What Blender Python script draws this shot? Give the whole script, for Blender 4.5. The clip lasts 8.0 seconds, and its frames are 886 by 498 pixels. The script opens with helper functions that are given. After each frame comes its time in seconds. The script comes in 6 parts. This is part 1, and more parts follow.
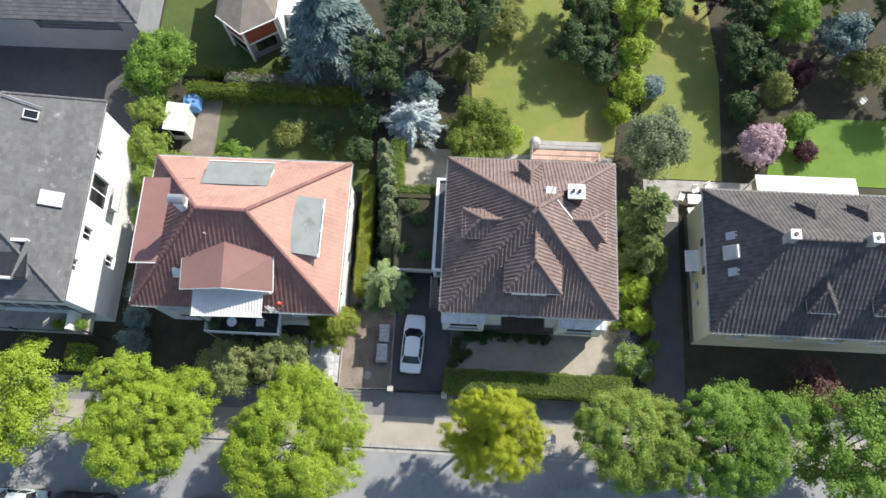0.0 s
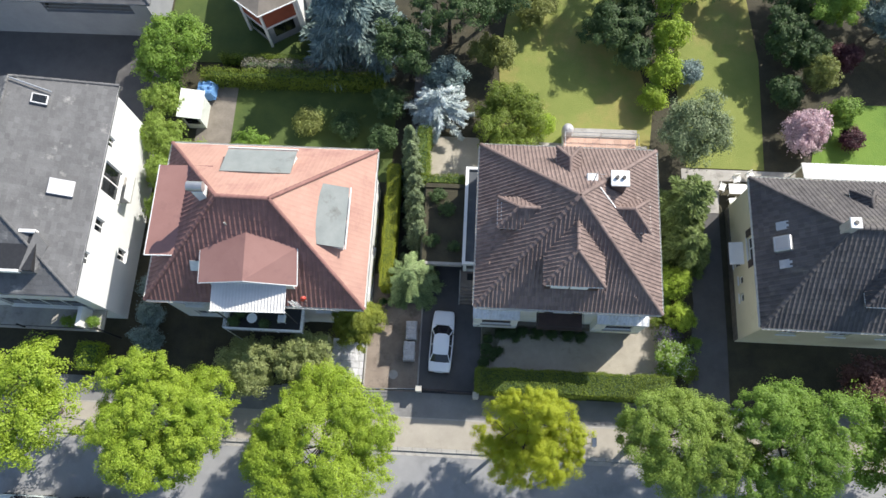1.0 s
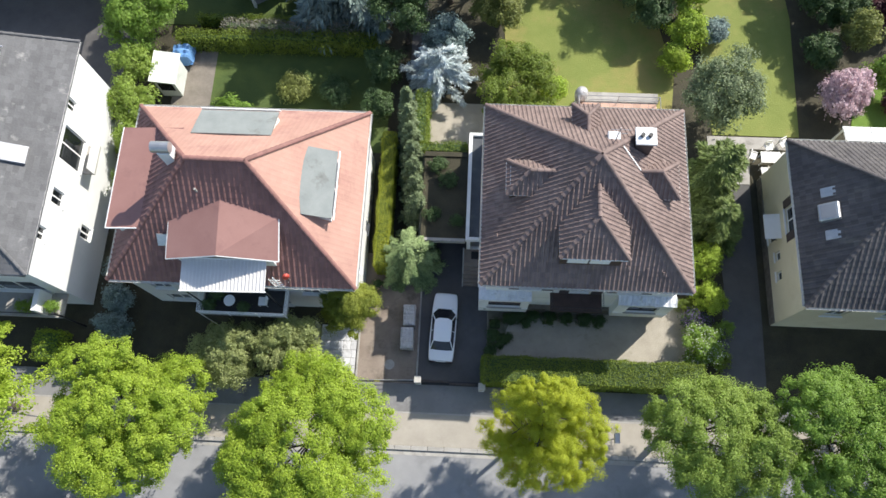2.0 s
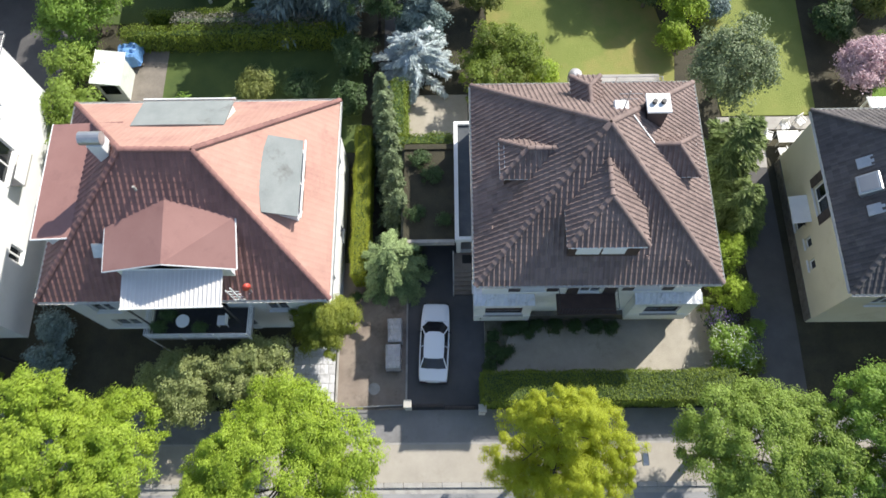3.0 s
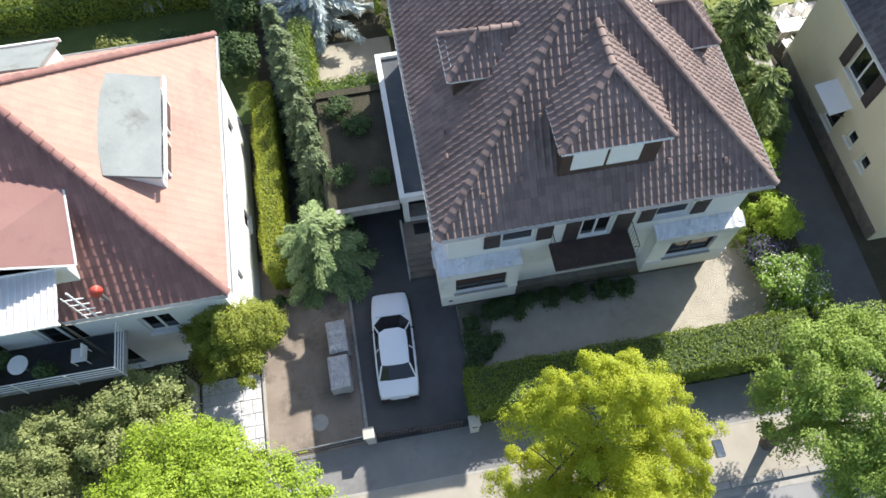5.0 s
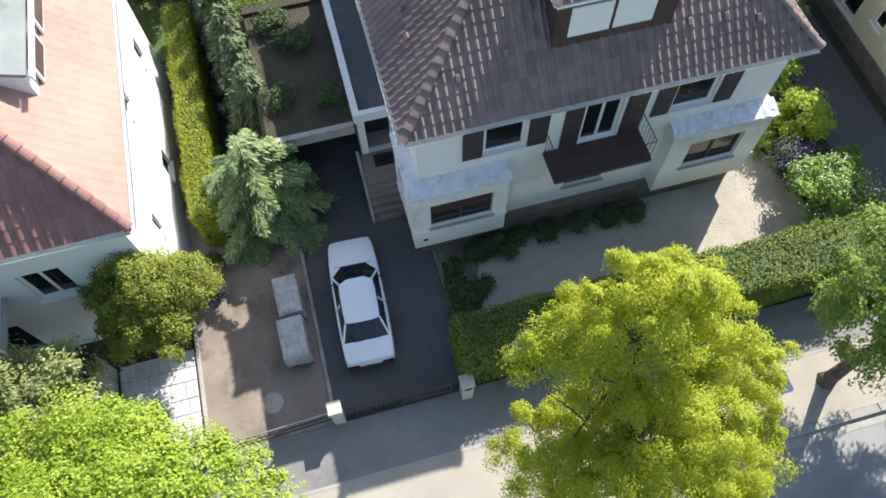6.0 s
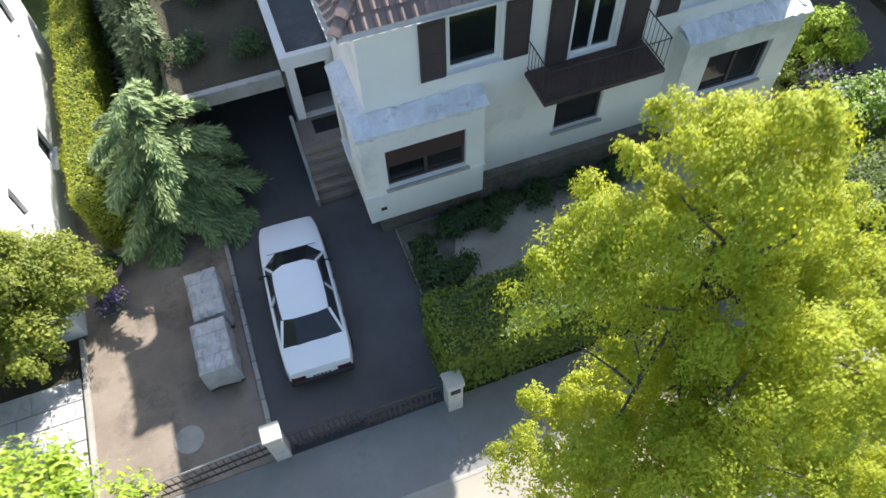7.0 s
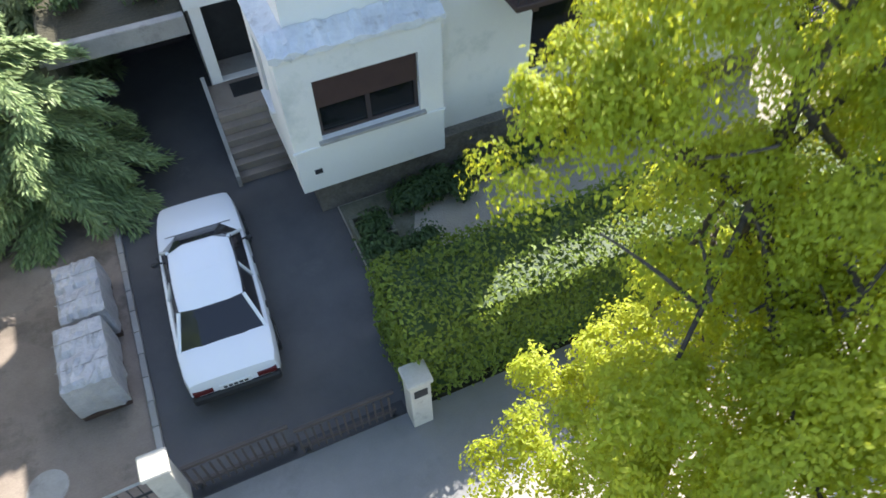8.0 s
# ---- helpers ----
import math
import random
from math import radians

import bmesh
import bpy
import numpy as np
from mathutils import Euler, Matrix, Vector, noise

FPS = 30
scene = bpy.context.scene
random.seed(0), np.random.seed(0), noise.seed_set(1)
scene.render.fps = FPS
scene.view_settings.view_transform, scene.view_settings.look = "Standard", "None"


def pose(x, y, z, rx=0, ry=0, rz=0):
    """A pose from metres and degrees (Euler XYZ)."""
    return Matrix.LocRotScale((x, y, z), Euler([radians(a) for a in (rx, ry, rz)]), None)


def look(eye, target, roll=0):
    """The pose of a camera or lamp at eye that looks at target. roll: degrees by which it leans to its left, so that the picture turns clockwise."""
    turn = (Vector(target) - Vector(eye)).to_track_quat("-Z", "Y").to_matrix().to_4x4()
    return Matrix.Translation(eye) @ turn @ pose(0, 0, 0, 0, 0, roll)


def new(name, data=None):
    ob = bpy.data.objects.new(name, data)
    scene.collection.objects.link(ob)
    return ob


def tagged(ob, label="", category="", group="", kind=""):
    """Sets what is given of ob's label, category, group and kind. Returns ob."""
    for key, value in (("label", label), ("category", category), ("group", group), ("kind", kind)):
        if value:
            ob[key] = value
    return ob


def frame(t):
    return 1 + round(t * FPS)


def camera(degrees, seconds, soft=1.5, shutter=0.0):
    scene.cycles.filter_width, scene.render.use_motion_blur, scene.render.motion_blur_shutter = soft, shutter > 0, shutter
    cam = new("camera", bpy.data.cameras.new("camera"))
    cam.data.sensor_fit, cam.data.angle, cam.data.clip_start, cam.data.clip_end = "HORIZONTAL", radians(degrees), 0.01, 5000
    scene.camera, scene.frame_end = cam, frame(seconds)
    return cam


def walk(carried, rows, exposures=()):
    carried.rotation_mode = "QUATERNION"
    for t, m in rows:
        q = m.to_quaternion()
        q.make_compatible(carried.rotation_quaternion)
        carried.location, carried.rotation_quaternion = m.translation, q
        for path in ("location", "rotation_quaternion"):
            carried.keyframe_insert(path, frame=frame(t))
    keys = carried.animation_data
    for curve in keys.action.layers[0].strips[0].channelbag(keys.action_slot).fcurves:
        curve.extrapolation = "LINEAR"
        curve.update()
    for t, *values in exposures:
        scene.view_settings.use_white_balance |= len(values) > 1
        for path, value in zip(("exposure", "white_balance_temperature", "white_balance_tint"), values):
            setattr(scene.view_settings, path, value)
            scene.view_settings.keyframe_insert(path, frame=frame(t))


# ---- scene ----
cam = camera(63.8, 8.0, shutter=0.25)
PATH = [
    (0, (1.246, -0.295, 52.674), (1.18, 0.294, 50.764), -3.5),
    (0.5, (-0.376, -0.233, 52.451), (-0.445, 0.356, 50.541), -3.9),
    (1, (-0.822, -0.237, 49.924), (-0.892, 0.357, 48.016), -3.9),
    (1.5, (-0.973, -0.371, 47.19), (-1.046, 0.229, 45.284), -4.0),
    (2.8, (-1.233, -0.546, 39.668), (-1.274, 0.111, 37.78), -3.3),
    (3, (-1.348, -0.627, 38.492), (-1.374, 0.084, 36.623), -2.6),
    (3.5, (-1.334, -0.615, 35.69), (-1.327, 0.248, 33.886), -2.2),
    (4, (-1.367, -0.548, 32.914), (-1.329, 0.312, 31.109), -2.5),
    (4.5, (-1.387, -0.45, 30.3), (-1.309, 0.4, 28.491), -2.7),
    (4.7, (-1.397, -0.383, 29.242), (-1.305, 0.459, 27.431), -2.7),
    (6, (-1.8, -0.607, 21.493), (-1.59, 0.25, 19.699), -1.5),
    (6.5, (-1.738, -0.732, 18.507), (-1.476, 0.193, 16.753), -2.1),
    (7, (-1.777, -0.753, 15.407), (-1.438, 0.277, 13.726), -2.4),
    (7.5, (-1.602, -0.488, 13.155), (-1.2, 0.607, 11.53), -2.4),
    (8, (-1.409, -0.338, 10.821), (-0.935, 0.827, 9.266), -2.4),
]
walk(cam, [(t, look(eye, target, roll)) for t, eye, target, roll in PATH],
     exposures=((0.0, 0.95), (3.5, 1.06), (4.5, 1.25), (6.0, 1.36), (7.0, 1.58), (8.0, 1.96)))

# ---- sky, sun, exposure ----
SUN_FROM = Vector((0.70, 0.684, 0.832)).normalized()
world = bpy.data.worlds.new("world")
scene.world = world
world.use_nodes = True
sky = world.node_tree.nodes.new("ShaderNodeTexSky")
sky.sky_type = "NISHITA"
sky.sun_disc = False
sky.sun_elevation = radians(40.4)
sky.sun_rotation = math.atan2(SUN_FROM.x, SUN_FROM.y)
back = world.node_tree.nodes["Background"]
back.inputs["Strength"].default_value = 0.107
world.node_tree.links.new(sky.outputs[0], back.inputs["Color"])
sun_data = bpy.data.lights.new("sun", "SUN")
sun_data.energy = 3.6
sun_data.angle = radians(0.5)
sun_data.color = (1.0, 0.95, 0.865)
sun = new("sun", sun_data)
sun.rotation_euler = SUN_FROM.to_track_quat("Z", "Y").to_euler()


# ---- materials ----
def material(name, c1, c2, scale=1.0, rough=0.85, bump=0.3, fine=30.0, metal=0.0, pieces=0.0, depth=0.02,
             stain=None, stain_scale=0.6, stain_at=0.6, cells=0.0, gloss=0.5):
    """A surface of two mixed tones with broad and fine variation, an optional stain, relief, and a shift from piece to piece."""
    m = bpy.data.materials.new(name)
    m.use_nodes = True
    nt = m.node_tree
    n, link = nt.nodes, nt.links.new
    bsdf = n["Principled BSDF"]
    geo = n.new("ShaderNodeNewGeometry")
    broad = n.new("ShaderNodeTexNoise")
    broad.inputs["Scale"].default_value = scale
    broad.inputs["Detail"].default_value = 6
    broad.inputs["Roughness"].default_value = 0.65
    link(geo.outputs["Position"], broad.inputs["Vector"])
    grain = n.new("ShaderNodeTexNoise")
    grain.inputs["Scale"].default_value = fine
    grain.inputs["Detail"].default_value = 4
    link(geo.outputs["Position"], grain.inputs["Vector"])
    ramp = n.new("ShaderNodeMapRange")
    ramp.inputs["From Min"].default_value, ramp.inputs["From Max"].default_value = 0.3, 0.7
    both = n.new("ShaderNodeMath")
    both.operation = "MULTIPLY_ADD"
    link(grain.outputs[0], both.inputs[0])
    both.inputs[1].default_value = 0.35
    link(broad.outputs[0], both.inputs[2])
    shift = n.new("ShaderNodeMath")
    shift.operation = "SUBTRACT"
    link(both.outputs[0], shift.inputs[0])
    shift.inputs[1].default_value = 0.175
    link(shift.outputs[0], ramp.inputs["Value"])
    mix = n.new("ShaderNodeMix")
    mix.data_type = "RGBA"
    mix.inputs["A"].default_value, mix.inputs["B"].default_value = (*c1, 1), (*c2, 1)
    link(ramp.outputs[0], mix.inputs["Factor"])
    colour = mix.outputs["Result"]
    if stain:
        patch = n.new("ShaderNodeTexNoise")
        patch.inputs["Scale"].default_value = stain_scale
        patch.inputs["Detail"].default_value = 8
        patch.inputs["Roughness"].default_value = 0.7
        link(geo.outputs["Position"], patch.inputs["Vector"])
        edge = n.new("ShaderNodeMapRange")
        edge.inputs["From Min"].default_value, edge.inputs["From Max"].default_value = stain_at - 0.05, stain_at + 0.1
        link(patch.outputs[0], edge.inputs["Value"])
        over = n.new("ShaderNodeMix")
        over.data_type = "RGBA"
        over.inputs["B"].default_value = (*stain, 1)
        link(edge.outputs[0], over.inputs["Factor"])
        link(colour, over.inputs["A"])
        colour = over.outputs["Result"]
    if pieces:
        info = n.new("ShaderNodeObjectInfo")
        add = n.new("ShaderNodeMath")
        add.operation = "ADD"
        link(info.outputs["Random"], add.inputs[0])
        link(geo.outputs["Random Per Island"], add.inputs[1])
        fract = n.new("ShaderNodeMath")
        fract.operation = "FRACT"
        link(add.outputs[0], fract.inputs[0])
        span = n.new("ShaderNodeMapRange")
        span.inputs["To Min"].default_value, span.inputs["To Max"].default_value = 1 - pieces, 1 + pieces
        link(fract.outputs[0], span.inputs["Value"])
        hsv = n.new("ShaderNodeHueSaturation")
        link(span.outputs[0], hsv.inputs["Value"])
        link(colour, hsv.inputs["Color"])
        colour = hsv.outputs[0]
    link(colour, bsdf.inputs["Base Color"])
    bsdf.inputs["Roughness"].default_value = rough
    bsdf.inputs["Metallic"].default_value = metal
    bsdf.inputs["Specular IOR Level"].default_value = gloss
    if bump:
        relief = n.new("ShaderNodeBump")
        relief.inputs["Strength"].default_value = bump
        relief.inputs["Distance"].default_value = depth
        if cells:
            stones = n.new("ShaderNodeTexVoronoi")
            stones.inputs["Scale"].default_value = cells
            link(geo.outputs["Position"], stones.inputs["Vector"])
            link(stones.outputs["Distance"], relief.inputs["Height"])
        else:
            link(grain.outputs[0], relief.inputs["Height"])
        link(relief.outputs[0], bsdf.inputs["Normal"])
    return m


def leaf_material(name, c1, c2, through_colour, scale=0.9, clear=0.35, rough=0.55):
    """Leaves: tone varies from clump to clump and from leaf to leaf; some light comes through them."""
    m = material(name, c1, c2, scale=scale, rough=rough, bump=0, fine=9.0, pieces=0.32, gloss=0.35)
    n, link = m.node_tree.nodes, m.node_tree.links.new
    bsdf, out = n["Principled BSDF"], n["Material Output"]
    pass_on = n.new("ShaderNodeBsdfTranslucent")
    pass_on.inputs["Color"].default_value = (*through_colour, 1)
    mixer = n.new("ShaderNodeMixShader")
    mixer.inputs[0].default_value = clear
    link(bsdf.outputs[0], mixer.inputs[1])
    link(pass_on.outputs[0], mixer.inputs[2])
    link(mixer.outputs[0], out.inputs["Surface"])
    return m


def glass_material(name, tint=(0.02, 0.025, 0.03)):
    m = bpy.data.materials.new(name)
    m.use_nodes = True
    b = m.node_tree.nodes["Principled BSDF"]
    b.inputs["Base Color"].default_value = (*tint, 1)
    b.inputs["Roughness"].default_value = 0.04
    b.inputs["IOR"].default_value = 1.5
    b.inputs["Transmission Weight"].default_value = 0.5
    return m


ASPHALT = material("asphalt_road", (0.23, 0.23, 0.235), (0.30, 0.30, 0.302), scale=0.5, fine=60, bump=0.35, depth=0.006, stain=(0.20, 0.20, 0.202), stain_scale=0.35, stain_at=0.58)
# pale facade with its shade put into the colour; also on small grey parts
SHADE_GREY_RENDER = material("shade_grey_render", (0.24, 0.25, 0.27), (0.31, 0.32, 0.34), scale=0.5, fine=35, bump=0.2, depth=0.005)
PALE_STONE = material("pale_post_render", (0.42, 0.40, 0.36), (0.52, 0.5, 0.45), scale=2, fine=30, bump=0.2, stain=(0.33, 0.31, 0.28), stain_scale=2.5, stain_at=0.6)
ASPHALT_DARK = material("asphalt_drive", (0.078, 0.075, 0.075), (0.116, 0.112, 0.111), scale=0.6, fine=70, bump=0.35, depth=0.005, stain=(0.125, 0.12, 0.116), stain_scale=0.8, stain_at=0.64)
WALK = material("grey_walk_asphalt", (0.185, 0.182, 0.182), (0.245, 0.242, 0.24), scale=0.6, fine=60, bump=0.35, depth=0.006, stain=(0.16, 0.157, 0.155), stain_scale=0.5, stain_at=0.58)
PAVING = material("beige_pavement", (0.315, 0.285, 0.24), (0.40, 0.365, 0.31), scale=0.7, fine=45, bump=0.3, depth=0.006, stain=(0.29, 0.26, 0.215), stain_scale=0.5, stain_at=0.6)
COURT = material("court_concrete", (0.195, 0.155, 0.125), (0.30, 0.25, 0.208), scale=0.8, fine=40, bump=0.4, depth=0.008, stain=(0.12, 0.10, 0.08), stain_scale=0.7, stain_at=0.56)
GRAVEL = material("pale_gravel", (0.32, 0.29, 0.235), (0.45, 0.41, 0.34), scale=0.6, fine=55, bump=0.8, depth=0.02, cells=28, stain=(0.22, 0.22, 0.15), stain_scale=0.5, stain_at=0.63)
SOIL = material("garden_soil", (0.03, 0.028, 0.016), (0.062, 0.055, 0.03), scale=0.8, fine=14, bump=0.8, depth=0.05)
LAWN = material("lawn_grass", (0.165, 0.205, 0.04), (0.22, 0.25, 0.058), scale=0.35, fine=22, bump=0.9, depth=0.05, stain=(0.28, 0.245, 0.075), stain_scale=0.13, stain_at=0.52)
LAWN_GREEN = material("fresh_grass", (0.10, 0.19, 0.02), (0.155, 0.25, 0.032), scale=0.5, fine=22, bump=0.9, depth=0.05)
SHED_PAINT = material("pale_green_shed_paint", (0.56, 0.60, 0.55), (0.65, 0.68, 0.63), scale=1.5, fine=20, rough=0.6, bump=0.15, stain=(0.48, 0.52, 0.46), stain_scale=1.2, stain_at=0.6)
MOSSY = material("mossy_stone", (0.09, 0.10, 0.06), (0.2, 0.19, 0.14), scale=3, fine=25, bump=0.5, depth=0.02)
# lawn grass darkened, the shade of the trees put into its colour
LAWN_DARK = material("grass_shade_tone", (0.05, 0.085, 0.018), (0.09, 0.125, 0.026), scale=0.5, fine=20, bump=0.9, depth=0.05)
KERB = material("granite_kerb", (0.30, 0.285, 0.26), (0.38, 0.365, 0.34), scale=2, fine=50, bump=0.3, pieces=0.12)
CREAM = material("cream_render", (0.80, 0.785, 0.745), (0.85, 0.84, 0.80), scale=0.5, fine=35, bump=0.25, depth=0.006, stain=(0.58, 0.61, 0.57), stain_scale=0.4, stain_at=0.62)
WHITE = material("white_render", (0.68, 0.69, 0.69), (0.76, 0.76, 0.75), scale=0.5, fine=40, bump=0.2, depth=0.005, stain=(0.68, 0.68, 0.67), stain_scale=0.5, stain_at=0.63)
YELLOW = material("yellow_render", (0.62, 0.565, 0.41), (0.70, 0.645, 0.48), scale=0.4, fine=35, bump=0.25, depth=0.006, stain=(0.56, 0.50, 0.33), stain_scale=0.3, stain_at=0.6)
STONE = material("plinth_stone", (0.10, 0.09, 0.075), (0.2, 0.18, 0.15), scale=2.5, fine=20, bump=0.8, depth=0.04, cells=4)
TRIM = material("white_paint", (0.74, 0.74, 0.72), (0.8, 0.8, 0.78), scale=1.5, fine=30, bump=0.1)
TILE_BROWN = material("brown_roof_tile", (0.155, 0.11, 0.098), (0.228, 0.167, 0.148), scale=0.45, fine=18, rough=0.75, bump=0.4, depth=0.01, pieces=0.16, stain=(0.235, 0.19, 0.165), stain_scale=0.9, stain_at=0.64)
# shaded and sunlit tones of one clay roof, the sun put into the colour
TILE_RED_SHADED = material("shaded_red_clay_tile", (0.205, 0.10, 0.086), (0.275, 0.142, 0.122), scale=0.45, fine=16, rough=0.8, bump=0.4, depth=0.01, pieces=0.12, stain=(0.16, 0.08, 0.072), stain_scale=0.5, stain_at=0.6)
TILE_RED_SUNLIT = material("sunlit_salmon_tile", (0.365, 0.21, 0.168), (0.44, 0.268, 0.212), scale=0.4, fine=14, rough=0.85, bump=0.35, depth=0.01, pieces=0.04, stain=(0.31, 0.165, 0.14), stain_scale=0.35, stain_at=0.57)
TILE_DARK = material("dark_roof_tile", (0.062, 0.056, 0.058), (0.105, 0.094, 0.092), scale=0.5, fine=18, rough=0.75, bump=0.4, depth=0.01, pieces=0.2, stain=(0.12, 0.11, 0.10), stain_scale=0.7, stain_at=0.6)
SLATE = material("grey_fibre_slate", (0.098, 0.098, 0.1), (0.142, 0.142, 0.144), scale=0.9, fine=10, rough=0.85, bump=0.5, depth=0.02, pieces=0.13, stain=(0.30, 0.295, 0.28), stain_scale=0.8, stain_at=0.64)
SHEET_RED = material("red_roof_sheet", (0.27, 0.14, 0.12), (0.32, 0.175, 0.15), scale=0.5, fine=20, rough=0.6, bump=0.15, stain=(0.24, 0.125, 0.11), stain_scale=0.6, stain_at=0.6)
FELT_DARK = material("dark_roof_felt", (0.06, 0.068, 0.078), (0.10, 0.11, 0.12), scale=0.8, fine=20, rough=0.85, bump=0.3, stain=(0.15, 0.15, 0.14), stain_scale=0.8, stain_at=0.62)
ROOF_BROWN = material("brown_roof_gravel", (0.16, 0.14, 0.115), (0.24, 0.21, 0.175), scale=1.2, fine=14, bump=0.5, depth=0.02)
FELT = material("grey_green_felt", (0.185, 0.205, 0.20), (0.25, 0.27, 0.26), scale=0.7, fine=20, rough=0.9, bump=0.3, stain=(0.13, 0.13, 0.12), stain_scale=0.8, stain_at=0.62)
SHUTTER = material("dark_brown_shutter", (0.045, 0.034, 0.036), (0.065, 0.05, 0.05), scale=2, fine=30, rough=0.6, bump=0.2)
WOOD_DARK = material("dark_wood", (0.05, 0.03, 0.024), (0.085, 0.052, 0.04), scale=2, fine=25, rough=0.7, bump=0.3)
WOOD_RED = material("red_wood_cladding", (0.24, 0.055, 0.03), (0.32, 0.085, 0.045), scale=1.5, fine=20, rough=0.7, bump=0.3)
IRON = material("black_iron", (0.02, 0.02, 0.022), (0.035, 0.035, 0.036), scale=5, fine=40, rough=0.5, bump=0.1)
STEEL = material("grey_steel", (0.38, 0.39, 0.40), (0.5, 0.5, 0.51), scale=3, fine=30, rough=0.4, bump=0.1, metal=0.7)
SHEET = material("pale_corrugated_sheet", (0.66, 0.64, 0.61), (0.75, 0.73, 0.70), scale=0.8, fine=20, rough=0.6, bump=0.1, stain=(0.58, 0.56, 0.53), stain_scale=0.9, stain_at=0.62)
CONCRETE = material("weathered_concrete", (0.30, 0.285, 0.26), (0.42, 0.40, 0.37), scale=1.2, fine=30, bump=0.4, depth=0.01, stain=(0.2, 0.19, 0.17), stain_scale=1.1, stain_at=0.6)
LEAD = material("weathered_ledge_sheet", (0.62, 0.63, 0.65), (0.80, 0.81, 0.82), scale=2.6, fine=12, rough=0.65, bump=0.5, depth=0.03, stain=(0.42, 0.41, 0.40), stain_scale=3.0, stain_at=0.6)
MARBLE = material("white_stone_slab", (0.50, 0.50, 0.52), (0.63, 0.63, 0.64), scale=1.6, fine=8, bump=0.3, pieces=0.1, stain=(0.36, 0.36, 0.37), stain_scale=2.2, stain_at=0.58)
BARK = material("tree_bark", (0.07, 0.055, 0.042), (0.12, 0.10, 0.08), scale=3, fine=18, bump=0.9, depth=0.03)
CAR_WHITE = material("white_car_paint", (0.80, 0.81, 0.83), (0.82, 0.83, 0.85), scale=0.5, fine=5, rough=0.22, bump=0)
RUBBER = material("black_rubber", (0.018, 0.018, 0.019), (0.03, 0.03, 0.03), scale=5, fine=40, rough=0.7, bump=0.1)
WRAP = material("grey_plastic_wrap", (0.38, 0.37, 0.375), (0.50, 0.49, 0.49), scale=3.0, fine=5, rough=0.3, bump=1.0, depth=0.08, stain=(0.56, 0.55, 0.55), stain_scale=2.2, stain_at=0.64)
FABRIC = material("pale_curtain", (0.5, 0.5, 0.46), (0.62, 0.61, 0.56), scale=4, fine=60, rough=0.9, bump=0.2)
CURTAIN_GREEN = material("yellow_green_curtain", (0.30, 0.34, 0.06), (0.42, 0.45, 0.10), scale=4, fine=40, rough=0.9, bump=0.2)
BLIND = material("dark_red_blind", (0.055, 0.03, 0.027), (0.07, 0.04, 0.035), scale=3, fine=40, rough=0.7, bump=0.1)
BLUE = material("blue_tarpaulin", (0.10, 0.24, 0.48), (0.16, 0.32, 0.58), scale=2, fine=12, rough=0.5, bump=0.4)
TERRACOTTA = material("terracotta_tile", (0.46, 0.29, 0.22), (0.56, 0.38, 0.30), scale=1.5, fine=20, bump=0.2, pieces=0.1)
RED_PAINT = material("red_paint", (0.5, 0.06, 0.045), (0.58, 0.09, 0.06), scale=2, fine=20, rough=0.5, bump=0.1)
LAMP_RED = material("red_lamp_glass", (0.09, 0.01, 0.01), (0.12, 0.015, 0.014), scale=4, fine=30, rough=0.25, bump=0)
GLASS = glass_material("window_glass")
CAR_GLASS = glass_material("car_glass", (0.05, 0.048, 0.056))
LEAF_LIME = leaf_material("lime_green_leaves", (0.20, 0.30, 0.024), (0.36, 0.46, 0.053), (0.42, 0.55, 0.06), clear=0.31)
LEAF_YELLOW = leaf_material("yellow_green_leaves", (0.238, 0.308, 0.025), (0.44, 0.485, 0.045), (0.69, 0.69, 0.045), clear=0.46)
LEAF_SOFT = leaf_material("soft_green_leaves", (0.16, 0.245, 0.04), (0.28, 0.37, 0.075), (0.4, 0.52, 0.07), clear=0.32)
LEAF_MID = leaf_material("mid_green_leaves", (0.12, 0.215, 0.03), (0.215, 0.325, 0.055), (0.34, 0.5, 0.06), clear=0.32)
LEAF_HEDGE = leaf_material("hedge_leaves", (0.10, 0.155, 0.022), (0.21, 0.27, 0.042), (0.28, 0.36, 0.04))
LEAF_GOLD = leaf_material("golden_hedge_leaves", (0.235, 0.285, 0.03), (0.37, 0.405, 0.05), (0.4, 0.42, 0.04))
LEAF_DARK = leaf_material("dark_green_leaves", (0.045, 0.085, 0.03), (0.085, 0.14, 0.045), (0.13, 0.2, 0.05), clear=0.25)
LEAF_OLIVE = leaf_material("olive_green_leaves", (0.15, 0.18, 0.045), (0.25, 0.275, 0.08), (0.32, 0.35, 0.09))
LEAF_CEDAR = leaf_material("grey_green_needles", (0.19, 0.275, 0.105), (0.36, 0.455, 0.20), (0.16, 0.22, 0.1), clear=0.2)
LEAF_AUTUMN = leaf_material("yellowing_leaves", (0.14, 0.185, 0.03), (0.30, 0.33, 0.045), (0.34, 0.38, 0.06))
LEAF_BLUE = leaf_material("blue_grey_needles", (0.125, 0.185, 0.17), (0.23, 0.31, 0.295), (0.14, 0.19, 0.16), clear=0.2)
LEAF_SILVER = leaf_material("silver_needles", (0.44, 0.52, 0.52), (0.68, 0.74, 0.74), (0.42, 0.48, 0.45), clear=0.2)
LEAF_PINK = leaf_material("pink_blossom", (0.54, 0.39, 0.43), (0.72, 0.58, 0.61), (0.65, 0.42, 0.47))
